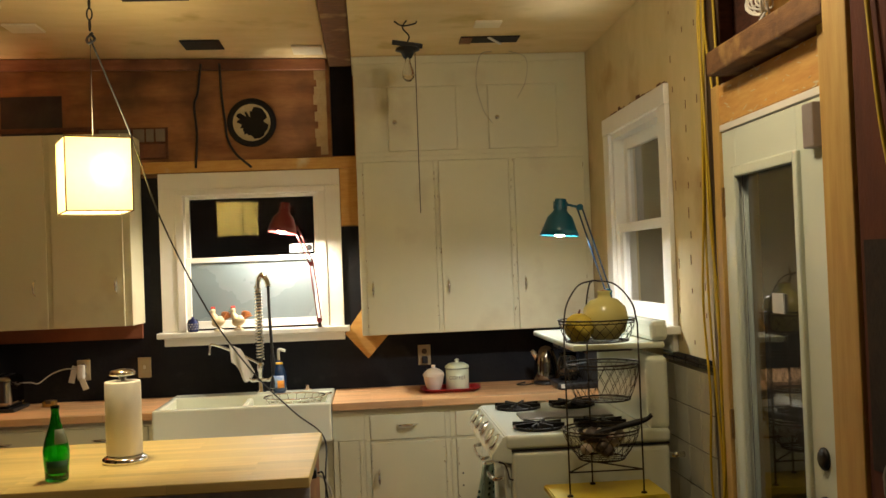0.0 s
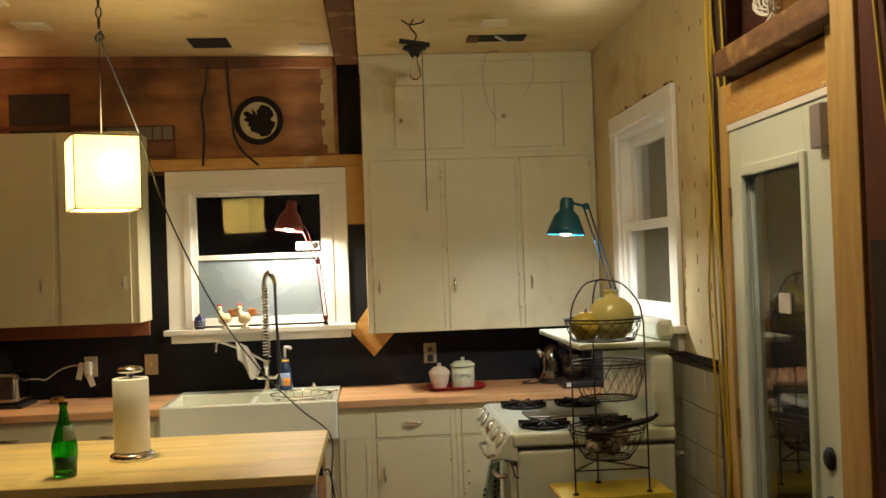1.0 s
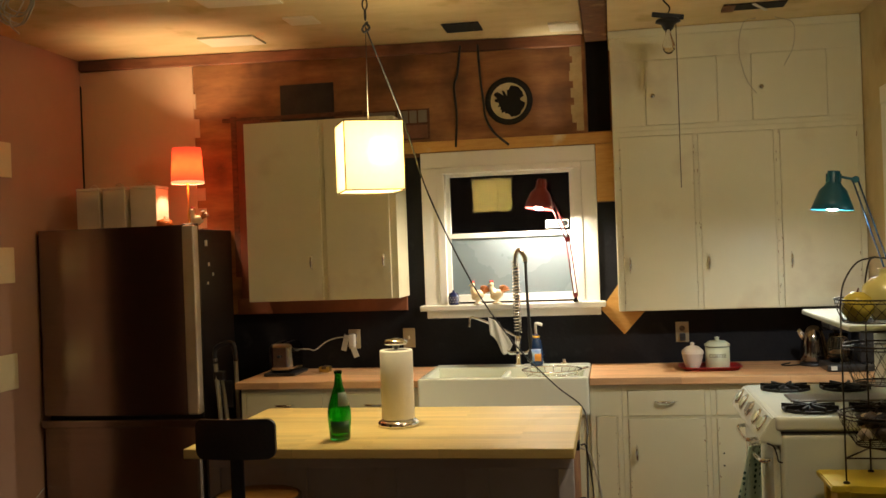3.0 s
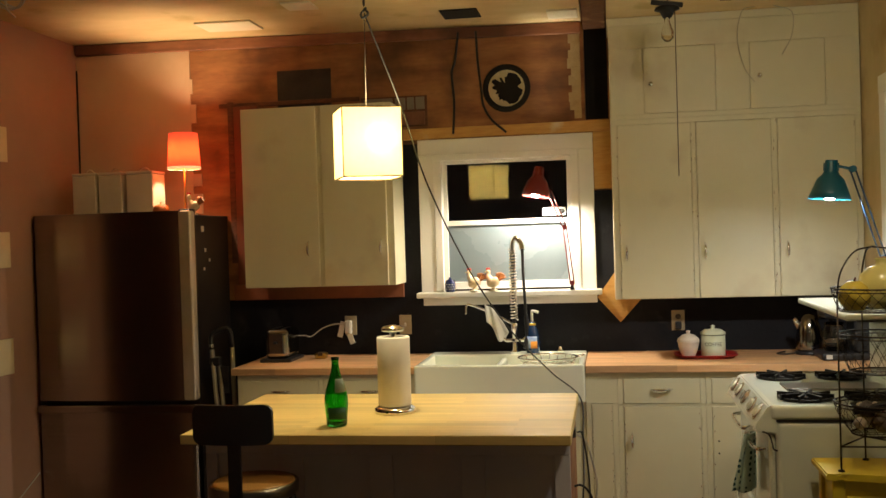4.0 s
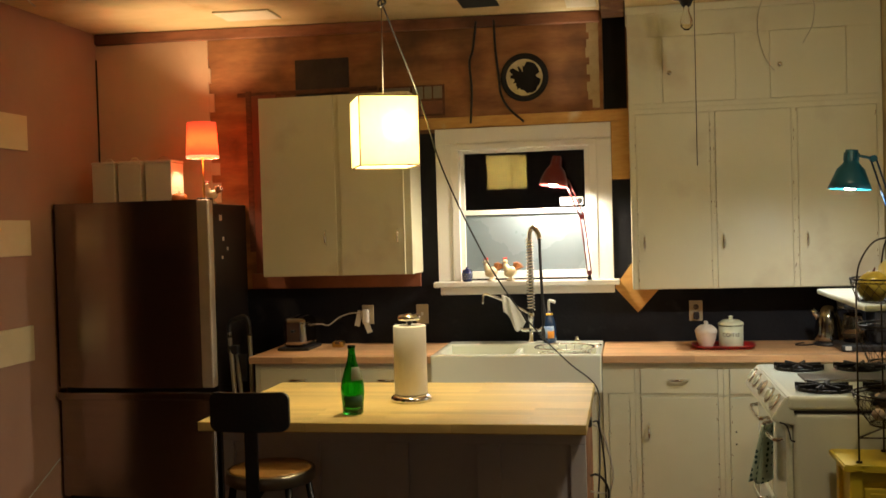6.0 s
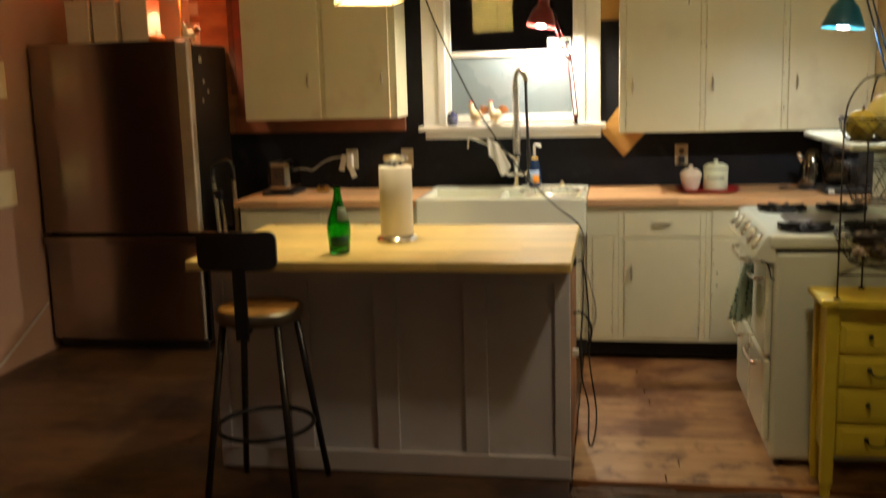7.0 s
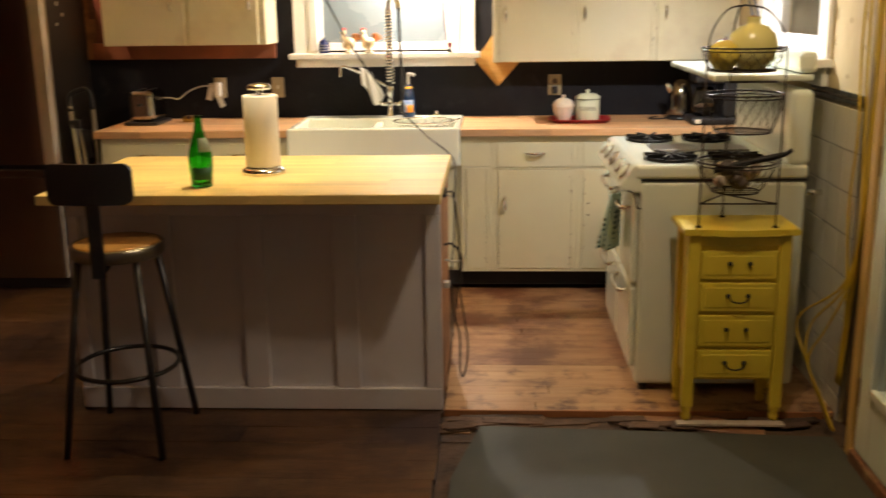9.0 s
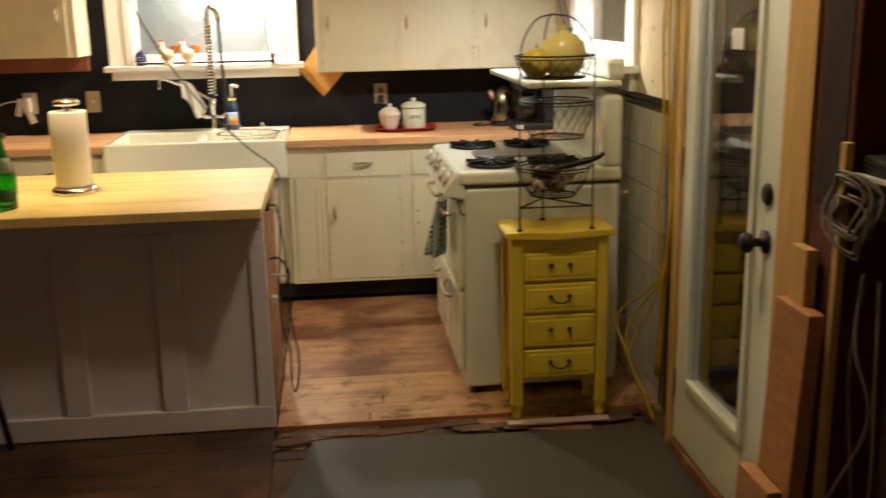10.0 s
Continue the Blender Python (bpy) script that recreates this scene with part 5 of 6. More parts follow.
for nm, z0, z1, r_, m_, dc in (("label", 0.03, 0.10, 0.0446, mat("white_blue_label", (0.45, 0.55, 0.65), (0.1, 0.2, 0.5), rough=0.4, scale=30), 0.75), ("label_patch", 0.03, 0.072, 0.0452, mat("orange_patch", (0.8, 0.3, 0.02), rough=0.4), 0.9), ("collar_band", 0.155, 0.175, 0.0245, mat("yellow_band", (0.8, 0.5, 0.02), rough=0.4), -2)):
    lb = lathe(bmesh.new(), [(r_, z0), (r_ + 0.0005, z0), (r_ + 0.0005 if dc > -1 else r_ - 0.004, z1), (r_ if dc > -1 else r_ - 0.005, z1)], -0.468, 5.83, 0.926, 36)
    dv = Vector((0.25, -0.97, 0)) if nm == "label_patch" else Vector((0, -1, 0))
    bmesh.ops.delete(lb, geom=[v for v in lb.verts if (v.co - Vector((-0.468, 5.83, v.co.z))).normalized().dot(dv) < dc], context="VERTS")
    part(nm, lb, m_, so_)
part("pump", tube(bmesh.new(), bend([(-0.468, 5.83, 1.11), (-0.468, 5.83, 1.165), (-0.455, 5.825, 1.172), (-0.43, 5.815, 1.165)], 4), [0.008] * 5 + [0.009] * 8, 10), PLASTIC_W, so_, "white pump top")
solid("sink_strainer", lathe(bmesh.new(), [(0, 0), (0.028, 0), (0.03, 0.01), (0.012, 0.016), (0.012, 0.03), (0, 0.034)], -0.31, 5.86, 0.926, 20), CHROME, "chrome strainer plug on the sink ledge", "strainer")

# ---- worktop things ----
to = thing("toaster", (-2.0, 5.74, 0.911), "small polished chrome toaster", "toaster")
part("body", B(-2.05, -1.90, 5.62, 5.86, 0.928, 1.105, bev=0.035, seg=6), mat("dulled_chrome", (0.42, 0.40, 0.37), rough=0.14, metal=1, bump=0), to)
part("plinth", B(-2.075, -1.88, 5.61, 5.87, 0.911, 0.93, bev=0.006), BLACKP, to)
part("lever", B(-1.985, -1.965, 5.60, 5.622, 1.02, 1.035, bev=0.003), BLACKP, to)
for x in (-2.015, -1.96):
    part("slot", B(x, x + 0.02, 5.66, 5.82, 1.103, 1.1065), BLACKP, to)


def outlet(x, z, label, plug=False, switch=False):
    o = thing("wall_outlet", (x, YB - 0.009, z - 0.06), label, "outlet", "wall outlets")
    part("plate", B(x - 0.038, x + 0.038, YB - 0.016, YB - 0.009, z - 0.06, z + 0.06, bev=0.003), mat("tan_plate", (0.5, 0.42, 0.27), rough=0.35, metal=0.2), o)
    if switch:
        part("toggle", B(x - 0.006, x + 0.006, YB - 0.03, YB - 0.0165, z - 0.008, z + 0.012, bev=0.002), PLASTIC_W, o)
    else:
        for dz in (-0.022, 0.022):
            part("socket", lathe(bmesh.new(), [(0, 0), (0.016, 0), (0.016, 0.002), (0, 0.002)], x, YB - 0.0162, z + dz, 16, Matrix.Rotation(radians(90), 4, "X")), mat("dark_socket", (0.10, 0.07, 0.045), rough=0.5), o)
    if plug:
        part("plug", B(x - 0.03, x + 0.012, YB - 0.06, YB - 0.018, z - 0.05, z + 0.035, bev=0.01), PLASTIC_W, o, "white plug-in adapter")
        for tx, tz, ang, ln in ((-0.052, -0.02, 0.25, 0.1), (0.006, -0.075, -0.35, 0.075)):
            tagb = B(-0.017, 0.017, -0.002, 0.002, -ln / 2, ln / 2, bev=0.001)
            bmesh.ops.transform(tagb, matrix=Matrix.Translation((x + tx, YB - 0.045, z + tz)) @ Matrix.Rotation(ang, 4, "Y"), verts=tagb.verts)
            part("tag", tagb, PLASTIC_W, o, "white paper tag")
    return o


outlet(-1.61, 1.09, "tan outlet with white plug and tag", plug=True)
outlet(-1.262, 1.09, "tan switch plate on the black wall", switch=True)
outlet(0.382, 1.09, "tan double outlet with black plug")
solid("black_plug", B(0.365, 0.40, YB - 0.045, YB - 0.0175, 1.04, 1.085, bev=0.006), BLACKP, "black plug in the outlet", "plug")
solid("white_cable", tube(bmesh.new(), bend([(-1.63, YB - 0.05, 1.10), (-1.70, YB - 0.06, 1.105), (-1.78, YB - 0.06, 1.08), (-1.84, YB - 0.10, 1.035), (-1.87, YB - 0.14, 1.045), (-1.905, YB - 0.18, 1.05)], 6), 0.004, 8), WCORD, "white cord from the toaster to the outlet", "cable")
pd = thing("butter_dish", (-1.75, 5.80, 0.911), "small gold foil box on the worktop", "box")
part("box", B(-1.785, -1.715, 5.77, 5.83, 0.911, 0.945, bev=0.008), GOLD, pd)
part("band", B(-1.765, -1.735, 5.768, 5.832, 0.93, 0.947, bev=0.002), mat("dark_band", (0.1, 0.06, 0.03), rough=0.5), pd)

REDT = mat("red_enamel_tray", (0.42, 0.02, 0.02), rough=0.3)
tray = bmesh.new()
loops = []
for d, z in ((-0.02, 0.9105), (0.0, 0.9105), (0.016, 0.926), (0.026, 0.929), (0.026, 0.932), (0.014, 0.929), (-0.002, 0.9145), (-0.02, 0.914)):
    ring = []
    for k in range(48):
        a = 2 * math.pi * k / 48
        ca, sa_ = math.cos(a), math.sin(a)
        ring.append(tray.verts.new((0.505 + (0.145 + d) * math.copysign(abs(ca) ** 0.45, ca), 5.675 + (0.10 + d) * math.copysign(abs(sa_) ** 0.45, sa_), z)))
    loops.append(ring)
for A, C in zip(loops, loops[1:]):
    for k in range(48):
        tray.faces.new((A[k], A[(k + 1) % 48], C[(k + 1) % 48], C[k])).smooth = True
tray.faces.new(loops[0])
tray.faces.new(loops[-1])
solid("serving_tray", tray, REDT, "red enamel tray on the worktop", "tray")
jx, jy = 0.413, 5.67
j1 = thing("sugar_bowl", (jx, jy, 0.9175), "pale pink ribbed lidded bowl on the red tray", "jar")
part("bowl", lathe(bmesh.new(), [(0, 0), (0.034, 0), (0.036, 0.006), (0.044, 0.02), (0.054, 0.055), (0.0575, 0.078), (0.062, 0.084), (0.06, 0.088), (0, 0.088)], jx, jy, 0.915, 28), mat("pale_pink_glaze", (0.74, 0.66, 0.54), rough=0.3), j1)
part("lid", lathe(bmesh.new(), [(0.06, 0.0885), (0.061, 0.092), (0.054, 0.104), (0.034, 0.121), (0.012, 0.127), (0.009, 0.131), (0.013, 0.138), (0.009, 0.145), (0, 0.146)], jx, jy, 0.915, 28), mat("pale_pink_lid", (0.76, 0.68, 0.56), rough=0.3), j1)
jx, jy, jr_ = 0.548, 5.68, 0.066
j2 = thing("coffee_canister", (jx, jy, 0.9175), "pale green enamel canister lettered COFFEE", "canister")
PG = mat("pale_green_enamel", (0.62, 0.66, 0.48), (0.58, 0.62, 0.44), rough=0.3, bump=0.02)
part("body", lathe(bmesh.new(), [(0, 0), (jr_ - 0.003, 0), (jr_, 0.004), (jr_, 0.122), (0, 0.122)], jx, jy, 0.9175, 36), PG, j2)
part("lid", lathe(bmesh.new(), [(jr_ + 0.003, 0.118), (jr_ + 0.003, 0.13), (0.045, 0.146), (0.012, 0.15), (0.010, 0.158), (0.014, 0.166), (0, 0.172)], jx, jy, 0.9175, 36), PG, j2)
part("rim_line", lathe(bmesh.new(), [(jr_ + 0.0035, 0.1165), (jr_ + 0.0045, 0.118), (jr_ + 0.0035, 0.1195), (jr_, 0.118), (jr_ + 0.0035, 0.1165)], jx, jy, 0.9175, 36), IRON, j2, "dark rim line")


def lettering(words, size, material, parent, place, radius=None):
    """Flat built-in lettering, or wrapped round an upright can of that radius."""
    cu = bpy.data.curves.new("lettering", "FONT")
    cu.body, cu.size, cu.align_x, cu.align_y = words, size, "CENTER", "CENTER"
    tmp = bpy.data.objects.new("tmp_text", cu)
    scene.collection.objects.link(tmp)
    bpy.context.view_layer.update()
    me = bpy.data.meshes.new_from_object(tmp.evaluated_get(bpy.context.evaluated_depsgraph_get()))
    bpy.data.objects.remove(tmp)
    bm = bmesh.new()
    bm.from_mesh(me)
    bpy.data.meshes.remove(me)
    bmesh.ops.subdivide_edges(bm, edges=[e for e in bm.edges if e.calc_length() > size * 0.3], cuts=3)
    for v in bm.verts:
        a = v.co.x / radius - 0.08
        v.co = Vector((place[0] + radius * math.sin(a), place[1] - radius * math.cos(a), place[2] + v.co.y))
    return part("lettering", bm, material, parent, words)


lettering("COFFEE", 0.029, BLACKP, j2, (jx, jy, 0.985), jr_ + 0.0012)
kx, ky = 1.075, 5.76
ke = thing("electric_kettle", (kx, ky, 0.911), "steel electric kettle with black handle", "kettle")
part("base", lathe(bmesh.new(), [(0, 0), (0.075, 0), (0.075, 0.014), (0.06, 0.02), (0, 0.02)], kx, ky, 0.911, 28), BLACKP, ke)
part("body", lathe(bmesh.new(), [(0, 0.021), (0.07, 0.021), (0.072, 0.04), (0.069, 0.10), (0.06, 0.155), (0.046, 0.195), (0.028, 0.216), (0, 0.224)], kx, ky, 0.911, 32), mat("dark_steel", (0.30, 0.28, 0.26), rough=0.08, metal=1, bump=0), ke)
part("handle", tube(bmesh.new(), bend([(kx + 0.045, ky - 0.02, 1.12), (kx + 0.1, ky - 0.04, 1.12), (kx + 0.108, ky - 0.045, 1.03), (kx + 0.065, ky - 0.02, 0.955)], 5), 0.012, 8), BLACKP, ke)
part("spout", tube(bmesh.new(), [(kx - 0.045, ky, 1.06), (kx - 0.085, ky - 0.01, 1.11)], [0.022, 0.012], 10), CHROME, ke)
solid("kettle_cord", tube(bmesh.new(), bend([(1.0, 5.75, 0.917), (0.93, 5.72, 0.916), (0.90, 5.76, 0.916), (0.96, 5.84, 0.916)], 6), 0.004, 6), BCORD, "black kettle cord on the worktop", "cord")
cm = thing("coffee_maker", (1.21, 5.56, 0.911), "black coffee maker with glass jug", "coffee maker")
part("base", B(1.08, 1.33, 5.45, 5.68, 0.911, 0.95, bev=0.012), BLACKP, cm)
part("tower", B(1.25, 1.34, 5.47, 5.67, 0.951, 1.20, bev=0.012), BLACKP, cm)
part("head", B(1.10, 1.34, 5.47, 5.67, 1.13, 1.20, bev=0.015), BLACKP, cm)
part("jug", lathe(bmesh.new(), [(0, 0), (0.05, 0), (0.066, 0.03), (0.064, 0.09), (0.045, 0.13), (0.05, 0.15), (0.047, 0.15), (0.042, 0.13), (0.06, 0.09), (0.062, 0.03), (0, 0.004)], 1.165, 5.565, 0.952, 28), glass("jug_glass", (0.9, 0.9, 0.9)), cm, "glass jug")
part("button_panel", B(1.10, 1.13, 5.446, 5.4505, 0.92, 0.942), PLASTIC_W, cm)

# dish towel on the oven rail
dt = bmesh.new()
gv = []
for j in range(13):
    v_ = j / 12
    row = []
    for i in range(11):
        u = i / 10
        row.append(dt.verts.new((0.528 - 0.03 * v_ - (u - 0.5) * (0.05 + 0.045 * v_) + 0.008 * math.sin(u * 8 + v_), 4.22 - (u - 0.5) * (0.05 + 0.03 * v_) + 0.01 * math.sin(u * 9 + 1), 0.775 - 0.235 * v_ - 0.01 * math.sin(u * 5) * v_)))
    gv.append(row)
for j in range(12):
    for i in range(10):
        dt.faces.new((gv[j][i], gv[j][i + 1], gv[j + 1][i + 1], gv[j + 1][i])).smooth = True
ex = bmesh.ops.extrude_face_region(dt, geom=list(dt.faces))
bmesh.ops.translate(dt, verts=[v for v in ex["geom"] if isinstance(v, bmesh.types.BMVert)], vec=(0.014, 0, 0.004))
DTM = mat("dotted_towel", (0.42, 0.55, 0.47), (0.38, 0.5, 0.42), rough=0.95, bump=0.3, fine=140)
nt = DTM.node_tree
vo, rp, tc, mx = nt.nodes.new("ShaderNodeTexVoronoi"), nt.nodes.new("ShaderNodeValToRGB"), nt.nodes.new("ShaderNodeTexCoord"), nt.nodes.new("ShaderNodeMixRGB")
vo.inputs["Scale"].default_value, vo.inputs["Randomness"].default_value = 42, 0.25
rp.color_ramp.elements[0].position, rp.color_ramp.elements[1].position = 0.30, 0.34
rp.color_ramp.elements[0].color, rp.color_ramp.elements[1].color = (1, 1, 1, 1), (0, 0, 0, 1)
nt.links.new(tc.outputs["Object"], vo.inputs["Vector"])
nt.links.new(vo.outputs["Distance"], rp.inputs[0])
nt.links.new(rp.outputs[0], mx.inputs[0])
bsd = nt.nodes["Principled BSDF"]
nt.links.new(bsd.inputs["Base Color"].links[0].from_socket, mx.inputs[1])
mx.inputs[2].default_value = (0.01, 0.06, 0.06, 1)
nt.links.new(mx.outputs[0], bsd.inputs["Base Color"])
solid("dish_towel", dt, DTM, "pale green dish towel with dark dots on the oven rail", "towel")

# ---- wire rack with fruit baskets on the chest ----
RKX, RKY = 0.905, 3.70
rk = thing("tiered_wire_rack", (RKX, RKY, 0.757), "black three-tier wire basket stand on the yellow chest", "rack")
WIRE = mat("rack_wire", (0.035, 0.025, 0.015), rough=0.45, metal=0.7, bump=0.0)
posts = [(0.772, 3.665), (1.047, 3.66), (0.897, 3.845)]
for x, y in posts:
    part("post", tube(bmesh.new(), [(x, y, 0.763), (x, y, 1.38)], 0.0032, 6), WIRE, rk)
    part("foot_pad", lathe(bmesh.new(), [(0, 0), (0.012, 0), (0.010, 0.006), (0, 0.008)], x, y, 0.7575, 12), WIRE, rk)
for a, b in ((0, 1), (1, 2), (2, 0)):
    (x0, y0), (x1, y1) = posts[a], posts[b]
    part("brace", tube(bmesh.new(), [(x0, y0, 0.845), (x1, y1, 0.845)], 0.003, 6), WIRE, rk)
for x, y in posts:
    part("arch", tube(bmesh.new(), bend([(x, y, 1.38), (x + (RKX - x) * 0.12, y + (RKY + 0.02 - y) * 0.12, 1.46), (x + (RKX - x) * 0.5, y + (RKY + 0.02 - y) * 0.5, 1.528), (RKX, RKY + 0.02, 1.545)], 6), 0.0033, 6), WIRE, rk)


def basket(cx, cy, zt, zb, rt, rb, nm):
    b, rim_ = bmesh.new(), bmesh.new()
    ringp = lambda r, z, n=36: [(cx + r * math.cos(2 * math.pi * k / n), cy + r * math.sin(2 * math.pi * k / n), z) for k in range(n)]
    tube(rim_, ringp(rt, zt), 0.0032, 6, closed=True)
    tube(b, ringp(rt - 0.002, zt - 0.012), 0.0022, 5, closed=True)
    tube(b, ringp(rb, zb), 0.003, 6, closed=True)
    for s in (1, -1):
        for k in range(22):
            pts = []
            for j in range(5):
                v_ = j / 4
                r = rt + (rb - rt) * v_ ** 1.6
                a = 2 * math.pi * k / 22 + s * v_ * 0.55
                pts.append((cx + r * math.cos(a), cy + r * math.sin(a), zt + (zb - zt) * v_))
            tube(b, pts, 0.001, 4, caps=False)
    for k in range(5):
        y = rb * (k - 2) / 2.6
        h = math.sqrt(max(0.0, rb * rb - y * y))
        tube(b, [(cx - h, cy + y, zb), (cx + h, cy + y, zb)], 0.0016, 4)
    bk_ = part(nm, rim_, WIRE, rk, "woven wire basket")
    tagged(part("weave", b, WIRE, bk_), kind="stuff")
    return bk_


basket(0.906, 3.71, 1.40, 1.32, 0.142, 0.115, "basket")
basket(0.925, 3.73, 1.235, 1.10, 0.138, 0.10, "basket")
basket(0.906, 3.71, 0.995, 0.885, 0.142, 0.085, "basket")
SQ = mat("yellow_squash_skin", (0.62, 0.57, 0.22), (0.57, 0.52, 0.18), rough=0.25, scale=4, bump=0.03)
jg = thing("round_jug", (0.946, 3.74, 1.323), "round pale yellow ceramic jug in the top basket", "jug")
part("body", lathe(bmesh.new(), [(0, 0), (0.045, 0.0), (0.075, 0.03), (0.088, 0.075), (0.078, 0.12), (0.05, 0.148), (0.026, 0.155), (0.022, 0.17), (0.028, 0.18), (0.024, 0.181), (0.018, 0.17), (0, 0.165)], 0.946, 3.74, 1.323, 36), SQ, jg)
part("stopper", lathe(bmesh.new(), [(0, 0), (0.016, 0), (0.019, 0.012), (0, 0.018)], 0.946, 3.74, 1.492, 16), mat("cork", (0.4, 0.22, 0.08), rough=0.8), jg)
AMB = mat("amber_gourd", (0.58, 0.47, 0.08), (0.5, 0.39, 0.05), rough=0.2, scale=5, bump=0.03)
for x, y, z, s in ((0.833, 3.68, 1.322, 0.055), (0.866, 3.79, 1.322, 0.045)):
    ap = thing("gourd", (x, y, z), "amber yellow gourd in the top basket", "gourd", "gourds")
    part("flesh", lathe(bmesh.new(), [(0, 0), (0.55 * s, 0.04 * s), (0.95 * s, 0.6 * s), (s, 1.0 * s), (0.8 * s, 1.55 * s), (0.35 * s, 1.9 * s), (0.12 * s, 1.85 * s), (0, 1.8 * s)], x, y, z, 24), AMB, ap)
    part("stem", tube(bmesh.new(), [(x, y, z + 1.8 * s), (x + 0.006, y, z + 2.15 * s)], [0.005, 0.003], 6), DARKWOOD, ap)
random.seed(11)
for k in range(17):
    a, r = random.uniform(0, 6.28), random.uniform(0.0, 0.085)
    col = random.choice(((0.5, 0.42, 0.33), (0.05, 0.035, 0.03), (0.35, 0.06, 0.03), (0.42, 0.33, 0.2), (0.10, 0.07, 0.045)))
    s = random.uniform(0.02, 0.032)
    x, y, z = 0.906 + r * math.cos(a), 3.71 + r * math.sin(a), 0.888 + random.uniform(0.0, 0.07)
    bm = lathe(bmesh.new(), [(0, 0), (0.7 * s, 0.15 * s), (s, 0.8 * s), (0.75 * s, 1.5 * s), (0.15 * s, 1.9 * s), (0, 1.95 * s)], x, y, z, 12, Matrix.Rotation(random.uniform(-1, 1), 4, "X"))
    solid("bulb_vegetable", bm, mat("vegetable_skin_%d" % k, col, rough=0.5), "small mixed onion or garlic bulb in the wire basket", "vegetable", "vegetables in the low basket")
sp = bmesh.new()
tube(sp, bend([(0.82, 3.68, 0.965), (0.93, 3.69, 0.99), (1.06, 3.68, 1.02), (1.09, 3.67, 1.04)], 5), [0.012] * 10 + [0.01, 0.009, 0.008, 0.008, 0.008, 0.009], 8)
lathe(sp, [(0, 0), (0.05, 0.0), (0.065, 0.02), (0.06, 0.02), (0.045, 0.006), (0, 0.006)], 0.88, 3.70, 0.97, 24)
solid("black_ladle_pan", sp, IRON, "small black pan resting in the wire basket", "pan")

# ---- folded step ladder beside the refrigerator ----
la = thing("step_ladder", (-2.27, 5.52, 0.0), "folded grey and black step ladder leaning by the refrigerator", "ladder")
GREYM = mat("grey_ladder_rail", (0.36, 0.34, 0.30), rough=0.4, metal=0.6)
for p0, p1, nm in (((-2.218, 5.40, 0.0), (-2.315, 5.47, 1.04), "rail"), ((-2.178, 5.42, 0.0), (-2.283, 5.49, 0.945), "rail"), ((-2.17, 5.47, 0.0), (-2.206, 5.51, 1.03), "rear_rail")):
    part(nm, tube(bmesh.new(), [p0, p1], 0.0135, 10), GREYM, la)
    part("foot_cap", tube(bmesh.new(), [p0, Vector(p0).lerp(Vector(p1), 0.03)], 0.016, 10), BLACKP, la)
part("grip_bow", tube(bmesh.new(), bend([(-2.312, 5.468, 1.01), (-2.318, 5.475, 1.075), (-2.295, 5.48, 1.11), (-2.23, 5.49, 1.13), (-2.207, 5.50, 1.10), (-2.205, 5.51, 1.02)], 5), 0.0145, 8), BLACKP, la)
part("hinge_block", B(-2.325, -2.262, 5.45, 5.505, 0.915, 0.965, bev=0.008), BLACKP, la)
for z in (0.25, 0.5, 0.75):
    x = -2.20 - 0.095 * z
    part("step", B(x - 0.02, x + 0.055, 5.425 + z * 0.07, 5.445 + z * 0.07, z, z + 0.16, bev=0.006), BLACKP, la)

# ---- wall fittings on the back wall ----
du = thing("duct_hole", (-0.592, YB, 2.39), "round duct opening with torn cream lining and black collar", "duct")
ry = Matrix.Rotation(radians(90), 4, "X")
part("collar", lathe(bmesh.new(), [(0.108, -0.002), (0.142, -0.002), (0.145, 0.012), (0.135, 0.018), (0.112, 0.014), (0.108, -0.002)], -0.592, YB - 0.003, 2.513, 40, ry), VOID, du)
# flat disc, its black standing for the shade inside the pipe
part("pipe_shade_disc", lathe(bmesh.new(), [(0, 0.0), (0.112, 0.0), (0.112, 0.004), (0, 0.004)], -0.592, YB - 0.001, 2.513, 32, ry), VOID, du)
random.seed(5)
tl = bmesh.new()
m = 44
inn, out_ = [], []
for k in range(m):
    a = 2 * math.pi * k / m
    deep = 0.026 + 0.012 * math.sin(a * 2 + 0.6) + random.uniform(-0.012, 0.014)
    if 0.2 < a < 1.2 or 5.5 < a < 6.2:
        deep = 0.008 + random.uniform(0, 0.008)
    if 1.5 < a < 2.3:
        deep += (0.012, 0.055, 0.03)[k % 3]
    out_.append(tl.verts.new((-0.592 + 0.111 * math.cos(a), YB - 0.007, 2.513 + 0.111 * math.sin(a))))
    inn.append(tl.verts.new((-0.592 + (0.111 - deep) * math.cos(a), YB - 0.006, 2.513 + (0.111 - deep) * math.sin(a))))
for k in range(m):
    q = (k + 1) % m
    tl.faces.new((out_[k], out_[q], inn[q], inn[k]))
ex = bmesh.ops.extrude_face_region(tl, geom=list(tl.faces))
bmesh.ops.translate(tl, verts=[v for v in ex["geom"] if isinstance(v, bmesh.types.BMVert)], vec=(0, -0.005, 0))
part("torn_lining", tl, mat("cream_insulation", (0.60, 0.52, 0.33), (0.45, 0.37, 0.2), rough=0.9, scale=15, bump=0.4), du, "torn cream insulation")
